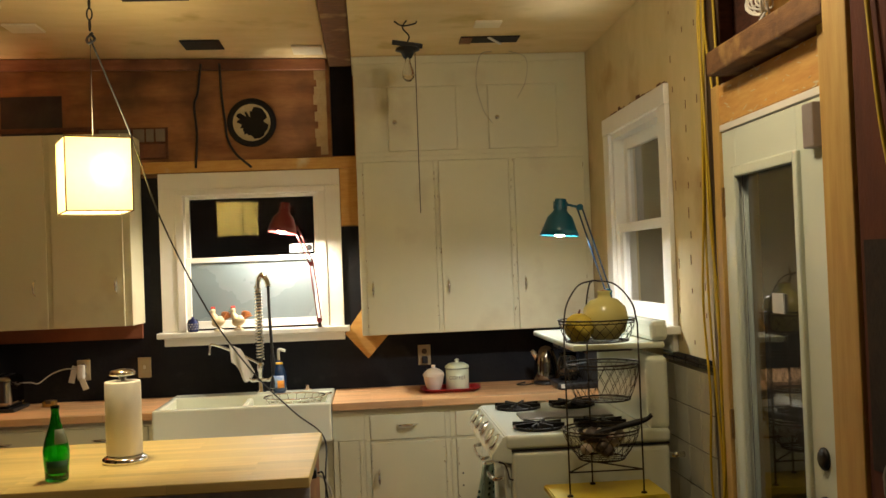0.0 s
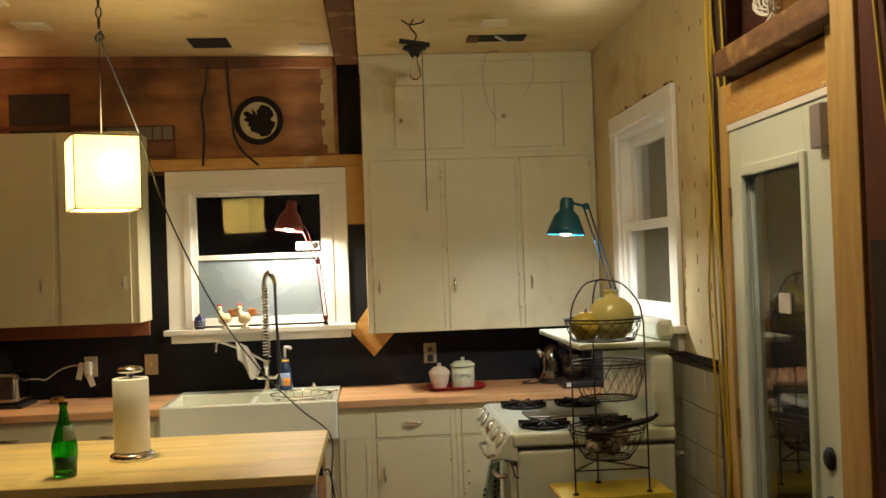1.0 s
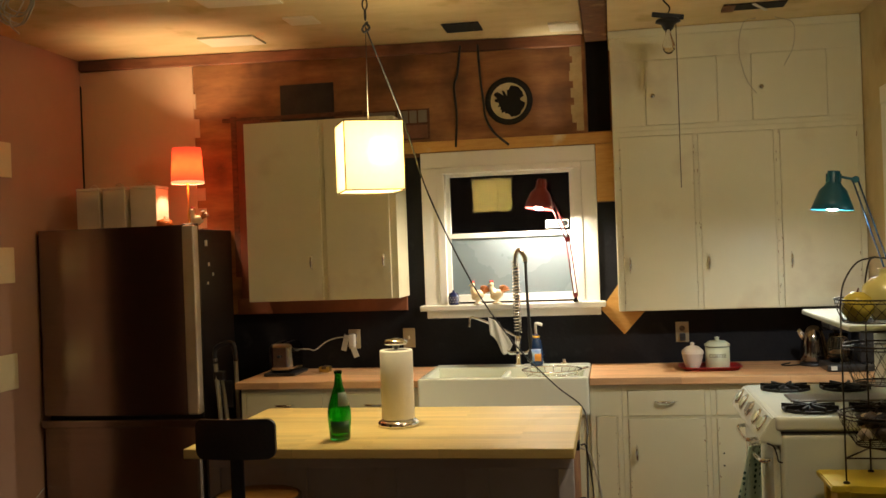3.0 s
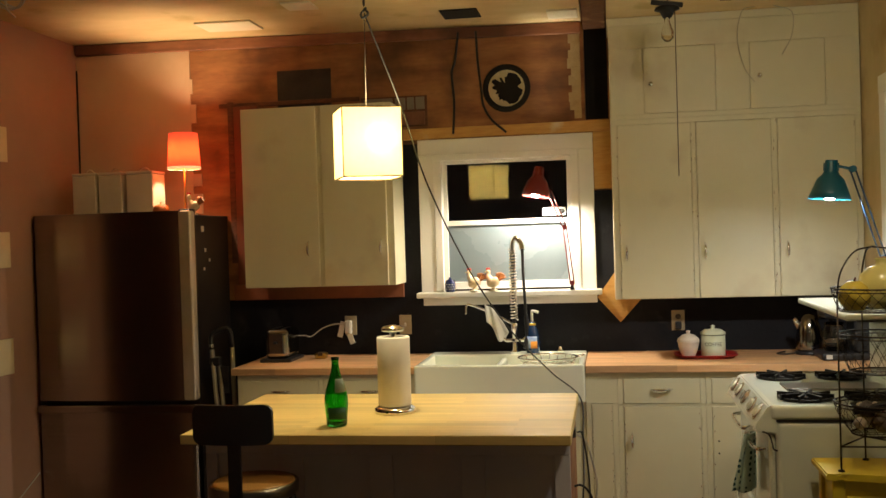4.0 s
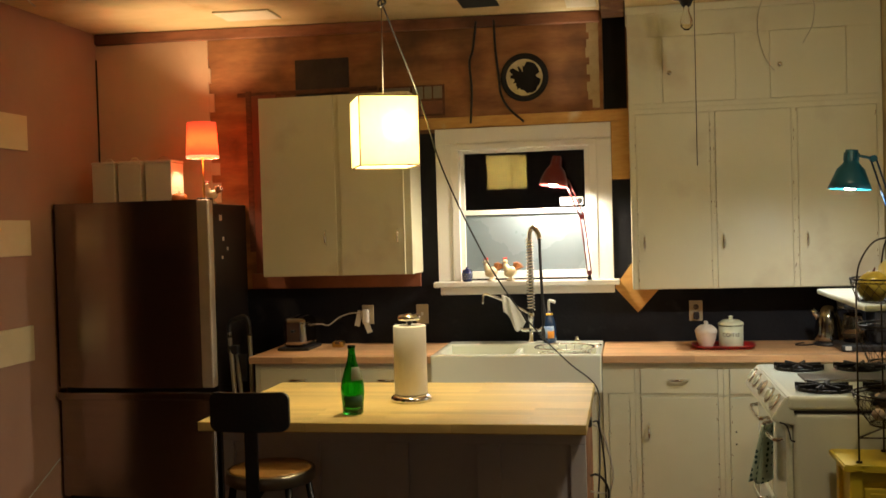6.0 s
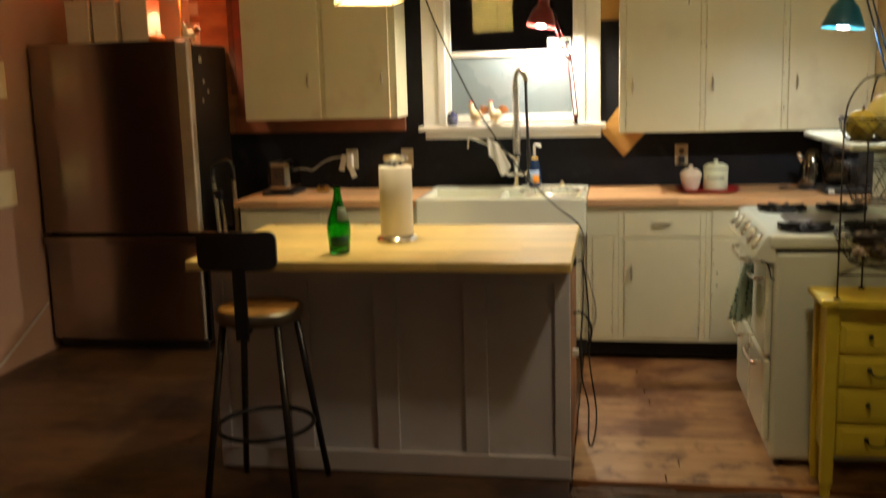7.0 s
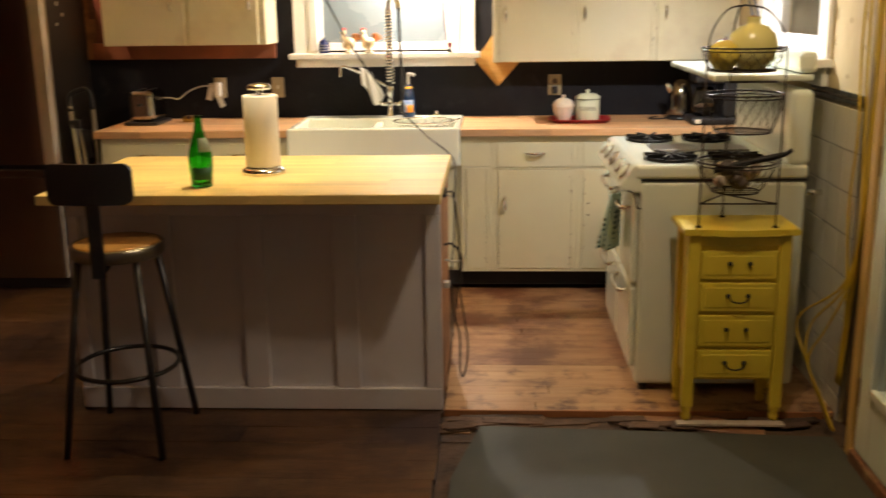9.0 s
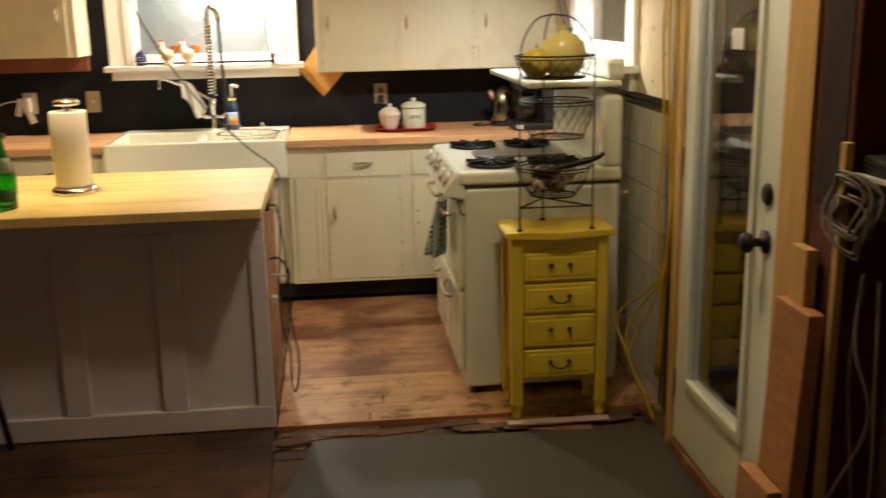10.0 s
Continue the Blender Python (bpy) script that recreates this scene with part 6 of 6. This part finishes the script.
for pts, nm in (([(-0.873, YB - 0.05, 2.862), (-0.90, YB - 0.02, 2.70), (-0.925, YB - 0.012, 2.62), (-0.915, YB - 0.012, 2.45), (-0.925, YB - 0.026, 2.25)], 0),
                ([(-0.765, YB - 0.05, 2.862), (-0.762, YB - 0.02, 2.68), (-0.745, YB - 0.026, 2.52), (-0.735, YB - 0.024, 2.42), (-0.69, YB - 0.02, 2.33), (-0.60, YB - 0.03, 2.245)], 0)):
    solid("wall_wire", tube(bmesh.new(), bend(pts, 7), 0.007, 8), BCORD, "black wire stapled on the bare plywood", "wire", "wall wires")
solid("wall_dark_panel", B(-2.04, -1.69, YB - 0.006, YB - 0.001, 2.41, 2.70, bev=0.002), mat("near_black_panel", (0.05, 0.035, 0.03), (0.022, 0.016, 0.014), rough=0.8, bump=0.2), "near-black panel above the wall cabinet", "panel")
br = thing("brick_patch", (-1.165, YB, 2.31), "dark opening with a few bricks above the wall cabinet", "patch")
part("opening", B(-1.50, -1.085, YB - 0.004, YB - 0.001, 2.31, 2.50), DARKWOOD, br)
BRK = mat("old_brick", (0.20, 0.085, 0.05), (0.12, 0.05, 0.03), rough=0.9, scale=8, bump=0.4, random=0.2)
MRT = mat("old_mortar", (0.22, 0.19, 0.15), rough=0.95, bump=0.4)
for x0, x1, z0, z1 in ((-1.48, -1.29, 2.32, 2.40), (-1.275, -1.10, 2.32, 2.40)):
    part("brick", B(x0, x1, YB - 0.018, YB - 0.0045, z0, z1, bev=0.003), BRK, br)
for x0, x1 in ((-1.48, -1.30), (-1.285, -1.22), (-1.21, -1.165), (-1.155, -1.10)):
    part("block", B(x0, x1, YB - 0.016, YB - 0.0045, 2.415, 2.49, bev=0.003), MRT, br)
solid("red_board", B(-2.333, -2.17, YB - 0.02, YB - 0.002, 1.362, 2.49, bev=0.003), mat("rust_red_board", (0.19, 0.05, 0.02), (0.12, 0.03, 0.013), rough=0.6, stretch=(3, 1, 0.6), scale=5), "rust-red board beside the wall cabinet", "board")
solid("old_wall_plate", B(-2.43, -1.51, YB - 0.012, YB - 0.002, 2.485, 2.512, bev=0.003), DARKWOOD, "dark charred batten along the top of the wall cabinet", "batten")
solid("dark_joint", B(-2.372, -2.335, YB - 0.016, YB - 0.002, 1.5, 2.52, bev=0.002), DARKWOOD, "dark split batten beside the red board", "batten")

# pale patches on the side wall
for k, (z0, z1) in enumerate(((2.13, 2.33), (1.527, 1.73), (0.922, 1.123))):
    solid("wall_patch", B(XL + 0.0005, XL + 0.014, 4.80, 5.185 - 0.004 * k, z0, z1, bev=0.002), mat("pale_patch_%d" % k, (0.74, 0.62, 0.38), (0.68, 0.56, 0.33), rough=0.7, bump=0.08), "pale cream patch board on the pink wall", "patch", "wall patches")
solid("wall_cable", tube(bmesh.new(), bend([(XL + 0.02, 5.38, 0.30), (XL + 0.03, 5.1, 0.18), (XL + 0.03, 4.8, 0.05), (XL + 0.05, 4.5, 0.005)], 6), 0.004, 6), WCORD, "thin cable along the pink wall", "cable")
solid("corner_line", B(XL + 0.001, XL + 0.009, YB - 0.02, YB - 0.0125, 2.0, 2.78), VOID, "thin black line along the wall corner", "gap")

# ---- ceiling fittings ----
CPAT = mat("ceiling_patch_white", (0.78, 0.70, 0.52), (0.74, 0.65, 0.46), rough=0.75, bump=0.06)
for x0, x1, y0, y1 in ((0.637, 0.771, 4.886, 5.001), (-0.32, -0.15, 5.621, 5.83), (-1.718, -1.549, 5.131, 5.294), (-2.369, -2.026, 5.499, 5.733), (-2.005, -1.601, 4.465, 4.813), (-2.618, -2.133, 4.343, 4.639)):
    pb = B(x0, x1, y0, y1, -0.012, -0.0005, bev=0.003)
    if x0 < 0:
        tilted(pb)
    else:
        bmesh.ops.translate(pb, verts=pb.verts, vec=(0, 0, ZC))
    solid("ceiling_patch", pb, CPAT, "pale patch board on the ceiling", "patch", "ceiling patches")
for x0, x1, y0, y1, lab in ((-0.911, -0.699, 5.494, 5.712, "square vent hole in the ceiling, its dark inside painted on a plate"), (0.598, 0.911, 5.223, 5.357, "vent slot with a broken slat, its dark inside painted on a plate"), (-1.015, -0.714, 4.508, 4.693, "vent hole in the ceiling boards, its dark inside painted on a plate")):
    v = thing("ceiling_vent", ((x0 + x1) / 2, (y0 + y1) / 2, ZC - 0.006), lab, "vent", "ceiling vents")
    zv = ZC if x0 > 0 else zw((x0 + x1) / 2) - 0.002
    # no hole is cut: a near-black plate paints the darkness inside
    part("opening", B(x0, x1, y0, y1, zv - 0.006, zv - 0.0005), VOID, v)
    if x0 > 0:
        sl = B(-0.008, 0.008, -0.09, 0.09, 0, 0.005)
        bmesh.ops.transform(sl, matrix=Matrix.Translation(((x0 + x1) / 2 + 0.03, (y0 + y1) / 2, ZC - 0.014)) @ Matrix.Rotation(radians(-28), 4, "Z"), verts=sl.verts)
        part("slat", sl, PLASTIC_W, v, "broken white slat")
        part("rusty_edge", B(x0, x0 + 0.06, y0, y1, ZC - 0.012, ZC - 0.0065), OLDBEAM, v)
bx, by = 0.295, 4.86
cl = thing("pull_chain_light", (bx, by, 2.50), "old bare bulb fitting with pull string, unlit", "lamp")
part("canopy", lathe(bmesh.new(), [(0, 0.0), (0.055, 0.0), (0.06, -0.012), (0.035, -0.02), (0.02, -0.05), (0, -0.05)], bx, by, 2.687, 24), IRON, cl)
brk = B(-0.075, 0.075, -0.03, 0.03, -0.012, 0.012, bev=0.004)
bmesh.ops.transform(brk, matrix=Matrix.Translation((bx, by, 2.705)) @ Matrix.Rotation(radians(9), 4, "Y") @ Matrix.Rotation(radians(14), 4, "X"), verts=brk.verts)
part("bracket", brk, IRON, cl)
part("stem", tube(bmesh.new(), bend([(bx, by, ZC - 0.001), (bx - 0.02, by, 2.785), (bx + 0.01, by, 2.745), (bx, by, 2.712)], 5), 0.004, 6), IRON, cl)
part("wire_loop", tube(bmesh.new(), bend([(bx - 0.06, by, ZC - 0.004), (bx - 0.02, by, 2.795), (bx + 0.04, by, 2.805), (bx + 0.05, by, ZC - 0.004)], 5), 0.004, 6), IRON, cl)
part("glass_bulb", lathe(bmesh.new(), [(0, 0), (0.013, 0), (0.014, -0.03), (0.03, -0.075), (0.028, -0.1), (0.012, -0.118), (0, -0.12)], bx, by, 2.642, 20), glass("clear_bulb", (1, 1, 1)), cl, "clear unlit bulb")
part("pull_string", tube(bmesh.new(), [(bx + 0.035, by - 0.02, 2.672), (bx + 0.033, by - 0.02, 1.88)], 0.0022, 5), CORD, cl)
# bare bulb behind the camera's view that lights the near floor
nb = thing("ceiling_lamp", (0.58, 2.75, 2.70), "bare lit bulb in a white porcelain holder", "lamp")
part("holder", lathe(bmesh.new(), [(0, 0.0), (0.055, 0.0), (0.05, -0.04), (0.02, -0.08), (0, -0.08)], 0.58, 2.75, ZC - 0.001, 24), PLASTIC_W, nb)
solid("hanging_wire", tube(bmesh.new(), bend([(0.80, 5.55, ZC - 0.01), (0.74, 5.60, 2.80), (0.715, 5.62, 2.66), (0.75, 5.63, 2.50), (0.80, 5.63, 2.42)], 7), 0.0022, 6), mat("dull_wire", (0.5, 0.45, 0.33), rough=0.6), "thin loose wire hanging from the ceiling", "wire")
solid("hanging_wire", tube(bmesh.new(), bend([(0.90, 5.56, ZC - 0.01), (1.0, 5.60, 2.78), (1.0, 5.62, 2.66), (0.95, 5.63, 2.56)], 7), 0.0022, 6), bpy.data.materials["dull_wire"], "thin loose wire hanging from the ceiling", "wire")


def coil_of_cable(c, r, n, m_, label, axis="Y", seed=1, drop=()):
    random.seed(seed)
    o = thing("cable_coil", c, label, "cable", "cable coils")
    for k in range(n):
        rr, ph = r * random.uniform(0.75, 1.15), random.uniform(0, 6.28)
        e = random.uniform(0.7, 1.2)
        off = Vector((random.uniform(-0.02, 0.02), random.uniform(-0.02, 0.02), random.uniform(-0.02, 0.02)))
        pts = []
        for q in range(24):
            a = ph + q * math.pi / 12
            u, w_ = rr * math.cos(a), rr * e * math.sin(a)
            pts.append(Vector(c) + off + (Vector((u, 0.012 * math.sin(3 * a), w_)) if axis == "Y" else Vector((0.012 * math.sin(3 * a), u, w_))))
        part("loop", tube(bmesh.new(), pts, 0.0036, 6, closed=True), m_, o)
    for pts in drop:
        part("loose_end", tube(bmesh.new(), bend(pts, 8), 0.0038, 6), m_, o)
    return o


coil_of_cable((1.30, 3.0, 2.42), 0.07, 6, WCORD, "loose coil of white cable over the door", "X", 3, [[(1.30, 2.98, 2.36), (1.27, 3.02, 2.31), (1.24, 3.06, 2.30)]])
coil_of_cable((-2.60, 4.06, 2.80), 0.075, 6, WCORD, "coil of white cable hanging from the ceiling", "Y", 4, [[(-2.63, 4.06, 2.75), (-2.62, 4.05, 2.70), (-2.58, 4.05, 2.66)]])

# ---- along the door wall ----
random.seed(9)
for k in range(6):
    y0 = 3.575 + 0.02 * k
    pts = [(1.352 - 0.005 * (k % 2), y0 + 0.02, ZC - 0.01)]
    for j, z in enumerate((2.5, 2.15, 1.8, 1.45, 1.1, 0.8)):
        pts.append((1.345 - 0.012 * (k % 3), y0 + random.uniform(-0.03, 0.03) + 0.03 * math.sin(z * 2.2 + k), z))
    if k < 3:
        pts += [(1.30, y0 + 0.02, 0.55), (1.25 - 0.03 * k, y0 + 0.06 + 0.05 * k, 0.38), (1.20, y0 + 0.08, 0.25), (1.24, y0 + 0.02, 0.12), (1.27, y0 - 0.05, 0.02)]
    else:
        pts += [(1.33, y0, 0.45), (1.32, y0 + 0.01, 0.15)]
    solid("yellow_cable", tube(bmesh.new(), bend(pts, 6), 0.0048, 6), YCORD, "yellow electrical cable running down the open wall", "cable", "yellow cables")
solid("cable_staple_board", B(1.355, 1.369, 3.56, 3.689, 0.0, ZC - 0.004, bev=0.003), mat("brown_batten", (0.13, 0.075, 0.03), (0.045, 0.024, 0.012), rough=0.8, stretch=(3, 3, 0.8), scale=6, bump=0.3), "rough brown batten behind the cables", "batten")
solid("jamb_cable", tube(bmesh.new(), bend([(1.19, 2.20, ZC - 0.01), (1.18, 2.21, 2.5), (1.185, 2.18, 2.2), (1.185, 2.14, 1.9), (1.19, 2.09, 1.7)], 7), 0.006, 6), YCORD, "yellow cable hanging by the pine stud", "cable", "yellow cables")
nails = bmesh.new()
random.seed(21)
for yy in (3.80, 3.95, 4.11):
    for k in range(15):
        if random.random() < 0.4:
            continue
        z = 1.28 + k * 0.105 + random.uniform(-0.015, 0.015)
        y = yy + random.uniform(-0.01, 0.01)
        h_ = random.uniform(0.005, 0.024)
        box(nails, XR - 0.0018, XR - 0.0002, y - 0.0025, y + 0.0025, z - h_, z + h_)
solid("nail_marks", nails, OLDBEAM, "rows of dark nail marks on the wallboard", "nails", kind="stuff")


def leaning_board(name, x0, x1, y0, y1, h, lean, m_, label):
    b = B(x0, x1, y0, y1, 0.0, h, bev=0.003)
    for v in b.verts:
        v.co.x += lean * v.co.z
    return solid(name, b, m_, label, "board", "lumber offcuts")


REDPINE = mat("reddish_pine_offcut", (0.46, 0.225, 0.08), (0.34, 0.15, 0.048), rough=0.65, scale=4, stretch=(3, 3, 12), bump=0.12)
leaning_board("lumber_offcut", 1.10, 1.14, 2.135, 2.305, 0.885, 0.045, REDPINE, "reddish pine plank offcut leaning on the stud")
leaning_board("lumber_offcut", 1.05, 1.088, 2.125, 2.295, 0.46, 0.03, REDPINE, "short reddish pine offcut standing by the door")
leaning_board("lumber_offcut", 1.155, 1.183, 2.205, 2.28, 1.02, 0.005, PINE, "pale pine stick leaning behind the plank")
leaning_board("lumber_offcut", 1.17, 1.19, 2.098, 2.122, 1.28, 0.005, PINE, "pale pine stick beside the dark box")
bxx = thing("electrical_box", (1.27, 1.93, 1.18), "black metal junction box hung on the open studs", "box")
part("box", B(1.21, 1.338, 1.90, 2.085, 1.13, 1.255, bev=0.005), BLACKP, bxx)
part("cover", B(1.206, 1.2095, 1.91, 2.075, 1.14, 1.245, bev=0.001), IRON, bxx)
part("clip", B(1.19, 1.2055, 1.93, 2.09, 1.21, 1.218, bev=0.001), PLASTIC_W, bxx)
# white cable coloured dull grey for the shadow it hangs in
coil_of_cable((1.165, 2.055, 1.14), 0.075, 8, mat("shaded_white_cable", (0.24, 0.21, 0.165), rough=0.6, bump=0.05), "tangle of white cable hanging on the open wall", "X", 8,
              [[(1.21, 2.05, 1.0), (1.19, 2.02, 0.85), (1.21, 1.98, 0.7), (1.19, 2.06, 0.5), (1.16, 2.2, 0.25), (1.12, 2.26, 0.1)], [(1.22, 2.0, 1.0), (1.20, 1.95, 0.8), (1.22, 1.97, 0.5), (1.20, 2.02, 0.2)], [(1.22, 2.06, 1.0), (1.22, 2.09, 0.75), (1.24, 2.07, 0.4), (1.22, 2.1, 0.1)]])

# ---- wear and torn edges ----
random.seed(77)
tp_ = thing("torn_plaster", (-0.17, YB - 0.002, 2.30), "ragged strip of cream plaster beside the open chase", "plaster")
CREAMP = mat("ragged_plaster", (0.52, 0.40, 0.22), (0.40, 0.28, 0.13), rough=0.9, scale=14, bump=0.4)
for k in range(10):
    z = 2.31 + k * 0.05
    part("flake", B(-0.205 + random.uniform(-0.02, 0.025), -0.1455 - 0.001 * (k % 2), YB - 0.012 - 0.0012 * (k % 3), YB - 0.002, z, z + random.uniform(0.052, 0.06), bev=0.002, seg=1), CREAMP, tp_)
gp = thing("plaster_gap", (XR - 0.001, 4.7, 2.36), "ragged dark gap in the wallboard over the window casing", "gap")
for k in range(34):
    y = 4.17 + k * 0.03
    part("hole", B(XR - 0.0025 - 0.0006 * (k % 2), XR - 0.0005, y, y + 0.0305, 2.361, 2.365 + random.uniform(0.0, 0.012) + (0.012 if k % 11 in (3, 4) else 0)), DARKWOOD, gp)
for z in (0.50, 0.435):
    solid("screw_hole", lathe(bmesh.new(), [(0, 0), (0.005, 0), (0.005, 0.001), (0, 0.001)], 0.535, 5.3855, z, 10, Matrix.Rotation(radians(90), 4, "X")), BLACKP, "small dark screw hole in the cabinet door", "hole", "screw holes")
chips = thing("paint_chips", (0.1, 5.386, 0.2), "small dark paint chips along the cabinet doors", "chips", kind="stuff")
bm = bmesh.new()
for k in range(60):
    x = random.choice((0.048, 0.442, 0.51, 0.83, -0.12, -0.02)) + random.uniform(-0.006, 0.006)
    z = random.uniform(0.14, 0.68)
    h = random.uniform(0.002, 0.012)
    box(bm, x - 0.0012, x + 0.0012, 5.3848, 5.3858, z, z + h)
for k in range(46):
    x = random.choice((0.455, 0.478, 0.892, 0.915, 1.32, 0.055)) + random.uniform(-0.006, 0.006)
    z = random.uniform(1.25, 2.2)
    box(bm, x - 0.0012, x + 0.0012, 5.6548, 5.6556, z, z + random.uniform(0.003, 0.02))
tagged(part("chip", bm, OLDBEAM, chips), kind="stuff")
sm = bmesh.new()
for k in range(44):
    y = random.uniform(2.60, 3.38)
    z = random.choice((2.066 + random.expovariate(90), 2.199 - random.expovariate(70), random.uniform(2.07, 2.19)))
    if not 2.064 < z < 2.2:
        continue
    m_ = Matrix.Translation((DX, y, z)) @ Matrix.Rotation(random.gauss(0.0, 0.25), 4, "X") @ Matrix.Diagonal((0.0012, random.uniform(0.003, 0.022), random.uniform(0.001, 0.003), 1))
    bmesh.ops.create_icosphere(sm, subdivisions=2, radius=1.0, matrix=m_)
solid("plaster_smears", sm, mat("dry_plaster", (0.62, 0.52, 0.32), rough=0.9, bump=0.3), "dried plaster smears on the pine door header", "plaster", kind="stuff")
mg = thing("fridge_magnets", (-2.394, 5.6, 1.5), "small pale magnets and notes on the refrigerator side", "magnets")
for y, z, s in ((5.56, 1.70, 0.035), (5.60, 1.58, 0.022), (5.66, 1.52, 0.02), (5.58, 1.47, 0.018)):
    part("magnet", B(-2.3945, -2.390, y, y + s, z, z + s, bev=0.001, seg=1), PLASTIC_W, mg)

# ---- tiled wainscot ----
tw = setting("wall_tile_field", B(XR - 0.006, XR - 0.001, 3.725, 4.29, 0, 1.205), GROUT, "white square tiled wainscot with dark joints")
tile_me = None
ts, jt = 0.152, 0.005
for j in range(8):
    for i in range(4):
        y0, z0 = 3.728 + i * (ts + jt), 1.17 - (j + 1) * (ts + jt)
        if tile_me is None:
            o_ = part("tile", box(bmesh.new(), -0.006, 0, 0, ts, 0, ts, bev=0.0015, seg=1), TILE)
            tile_me = o_.data
        else:
            o_ = new("tile", tile_me)
        o_.parent = tw
        o_.location = Vector((XR - 0.0065, y0, z0)) - tw.location
for i in range(4):
    y0 = 3.728 + i * (ts + jt)
    part("border_tile", B(XR - 0.014, XR - 0.0065, y0, y0 + ts, 1.18, 1.196, bev=0.002), TILEB, tw)
    part("border_tile", B(XR - 0.012, XR - 0.0065, y0, y0 + ts, 1.203, 1.222, bev=0.002), TILEB, tw)

# ---- floors ----
def boards(field, x0, x1, y0, y1, z, width, lengths, material, seed, gap=0.003, th=0.02, cup=0.0015):
    """Loose-jointed boards along x; alike boards share one mesh."""
    random.seed(seed)
    meshes = {}
    o = origin_of(field)
    y = y0
    while y < y1 - 0.01:
        wd = min(width, y1 - y) - gap
        x = x0 - random.uniform(0, lengths[0] * 0.8)
        while x < x1:
            ln = random.choice(lengths)
            a, b = max(x, x0), min(x + ln, x1) - gap
            if b - a > 0.02:
                key = (round(b - a, 2), round(wd, 3))
                if key not in meshes:
                    ob = part("board", box(bmesh.new(), 0, key[0], 0, wd, -th, 0, bev=0.0007, seg=1), material)
                    meshes[key] = ob.data
                else:
                    ob = new("board", meshes[key])
                ob.parent = field
                ob.location = Vector((a, y, z + random.uniform(-cup, cup))) - o
            x += ln
        y += width


kf = setting("floor_kitchen", B(-0.172, 1.352, 3.745, 5.47, -0.03, -0.018), OLDBEAM, "worn reddish brown kitchen floorboards")
boards(kf, -0.172, 1.352, 3.745, 4.242, 0.0, 0.083, (0.45, 0.7, 0.95, 1.3), FLOORT, 4, gap=0.0006, cup=0.0005)
boards(kf, -0.172, 1.352, 4.243, 5.47, 0.0, 0.083, (0.7, 0.95, 1.3, 1.6), FLOORW, 14, gap=0.0006, cup=0.0005)
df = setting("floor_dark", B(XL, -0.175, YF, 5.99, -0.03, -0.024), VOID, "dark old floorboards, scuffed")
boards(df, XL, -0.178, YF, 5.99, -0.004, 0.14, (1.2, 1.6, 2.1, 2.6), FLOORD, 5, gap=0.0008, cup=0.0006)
# grey board laid over the near floor, with its edges not quite square
sl = bmesh.new()
lo_ = [sl.verts.new(p) for p in ((-0.03, 3.605, -0.03), (1.27, 3.535, -0.03), (1.27, YF, -0.03), (-0.17, YF, -0.03), (-0.125, 3.17, -0.03))]
hi_ = [sl.verts.new((v.co.x, v.co.y, -0.006)) for v in lo_]
for i in range(5):
    sl.faces.new((lo_[i], lo_[(i + 1) % 5], hi_[(i + 1) % 5], hi_[i]))
sl.faces.new(lo_)
sl.faces.new(hi_)
setting("floor_board_grey", sl, SLAB, "grey cement board sheet laid on the floor")
rb_ = setting("floor_threshold", B(-0.172, 1.35, 3.50, 3.744, -0.03, -0.026), RUBBLE, "broken edge of the old floor layers")
random.seed(31)
for k in range(34):
    x, y = random.uniform(-0.16, 1.25), random.uniform(3.60, 3.72)
    l_, w_ = random.uniform(0.08, 0.30), random.uniform(0.03, 0.075)
    b_ = box(bmesh.new(), -l_ / 2, l_ / 2, -w_ / 2, w_ / 2, 0, random.uniform(0.004, 0.012), bev=0.002, seg=1)
    bmesh.ops.transform(b_, matrix=Matrix.Translation((x, y, -0.026 + 0.004 * (k % 4))) @ Matrix.Rotation(random.uniform(-0.25, 0.25), 4, "Z"), verts=b_.verts)
    part("splinter", b_, RUBBLE if k % 4 else FLOORW, rb_)
solid("threshold_strip", B(0.72, 1.12, 3.615, 3.655, -0.005, 0.004, bev=0.001), mat("worn_white_strip", (0.52, 0.46, 0.36), (0.35, 0.28, 0.2), rough=0.7, scale=9, bump=0.2), "worn whitish strip under the yellow chest", "strip")
solid("floor_edge_strip", B(-0.172, 1.30, 3.735, 3.7445, -0.026, 0.002, bev=0.001), mat("orange_edge", (0.40, 0.17, 0.06), rough=0.7), "orange raw edge of the kitchen floor", "edge")
setting("trim_door_sill", B(1.262, 1.40, 2.56, 3.352, -0.02, 0.035, bev=0.005), OLDBEAM, "raw wooden door sill")
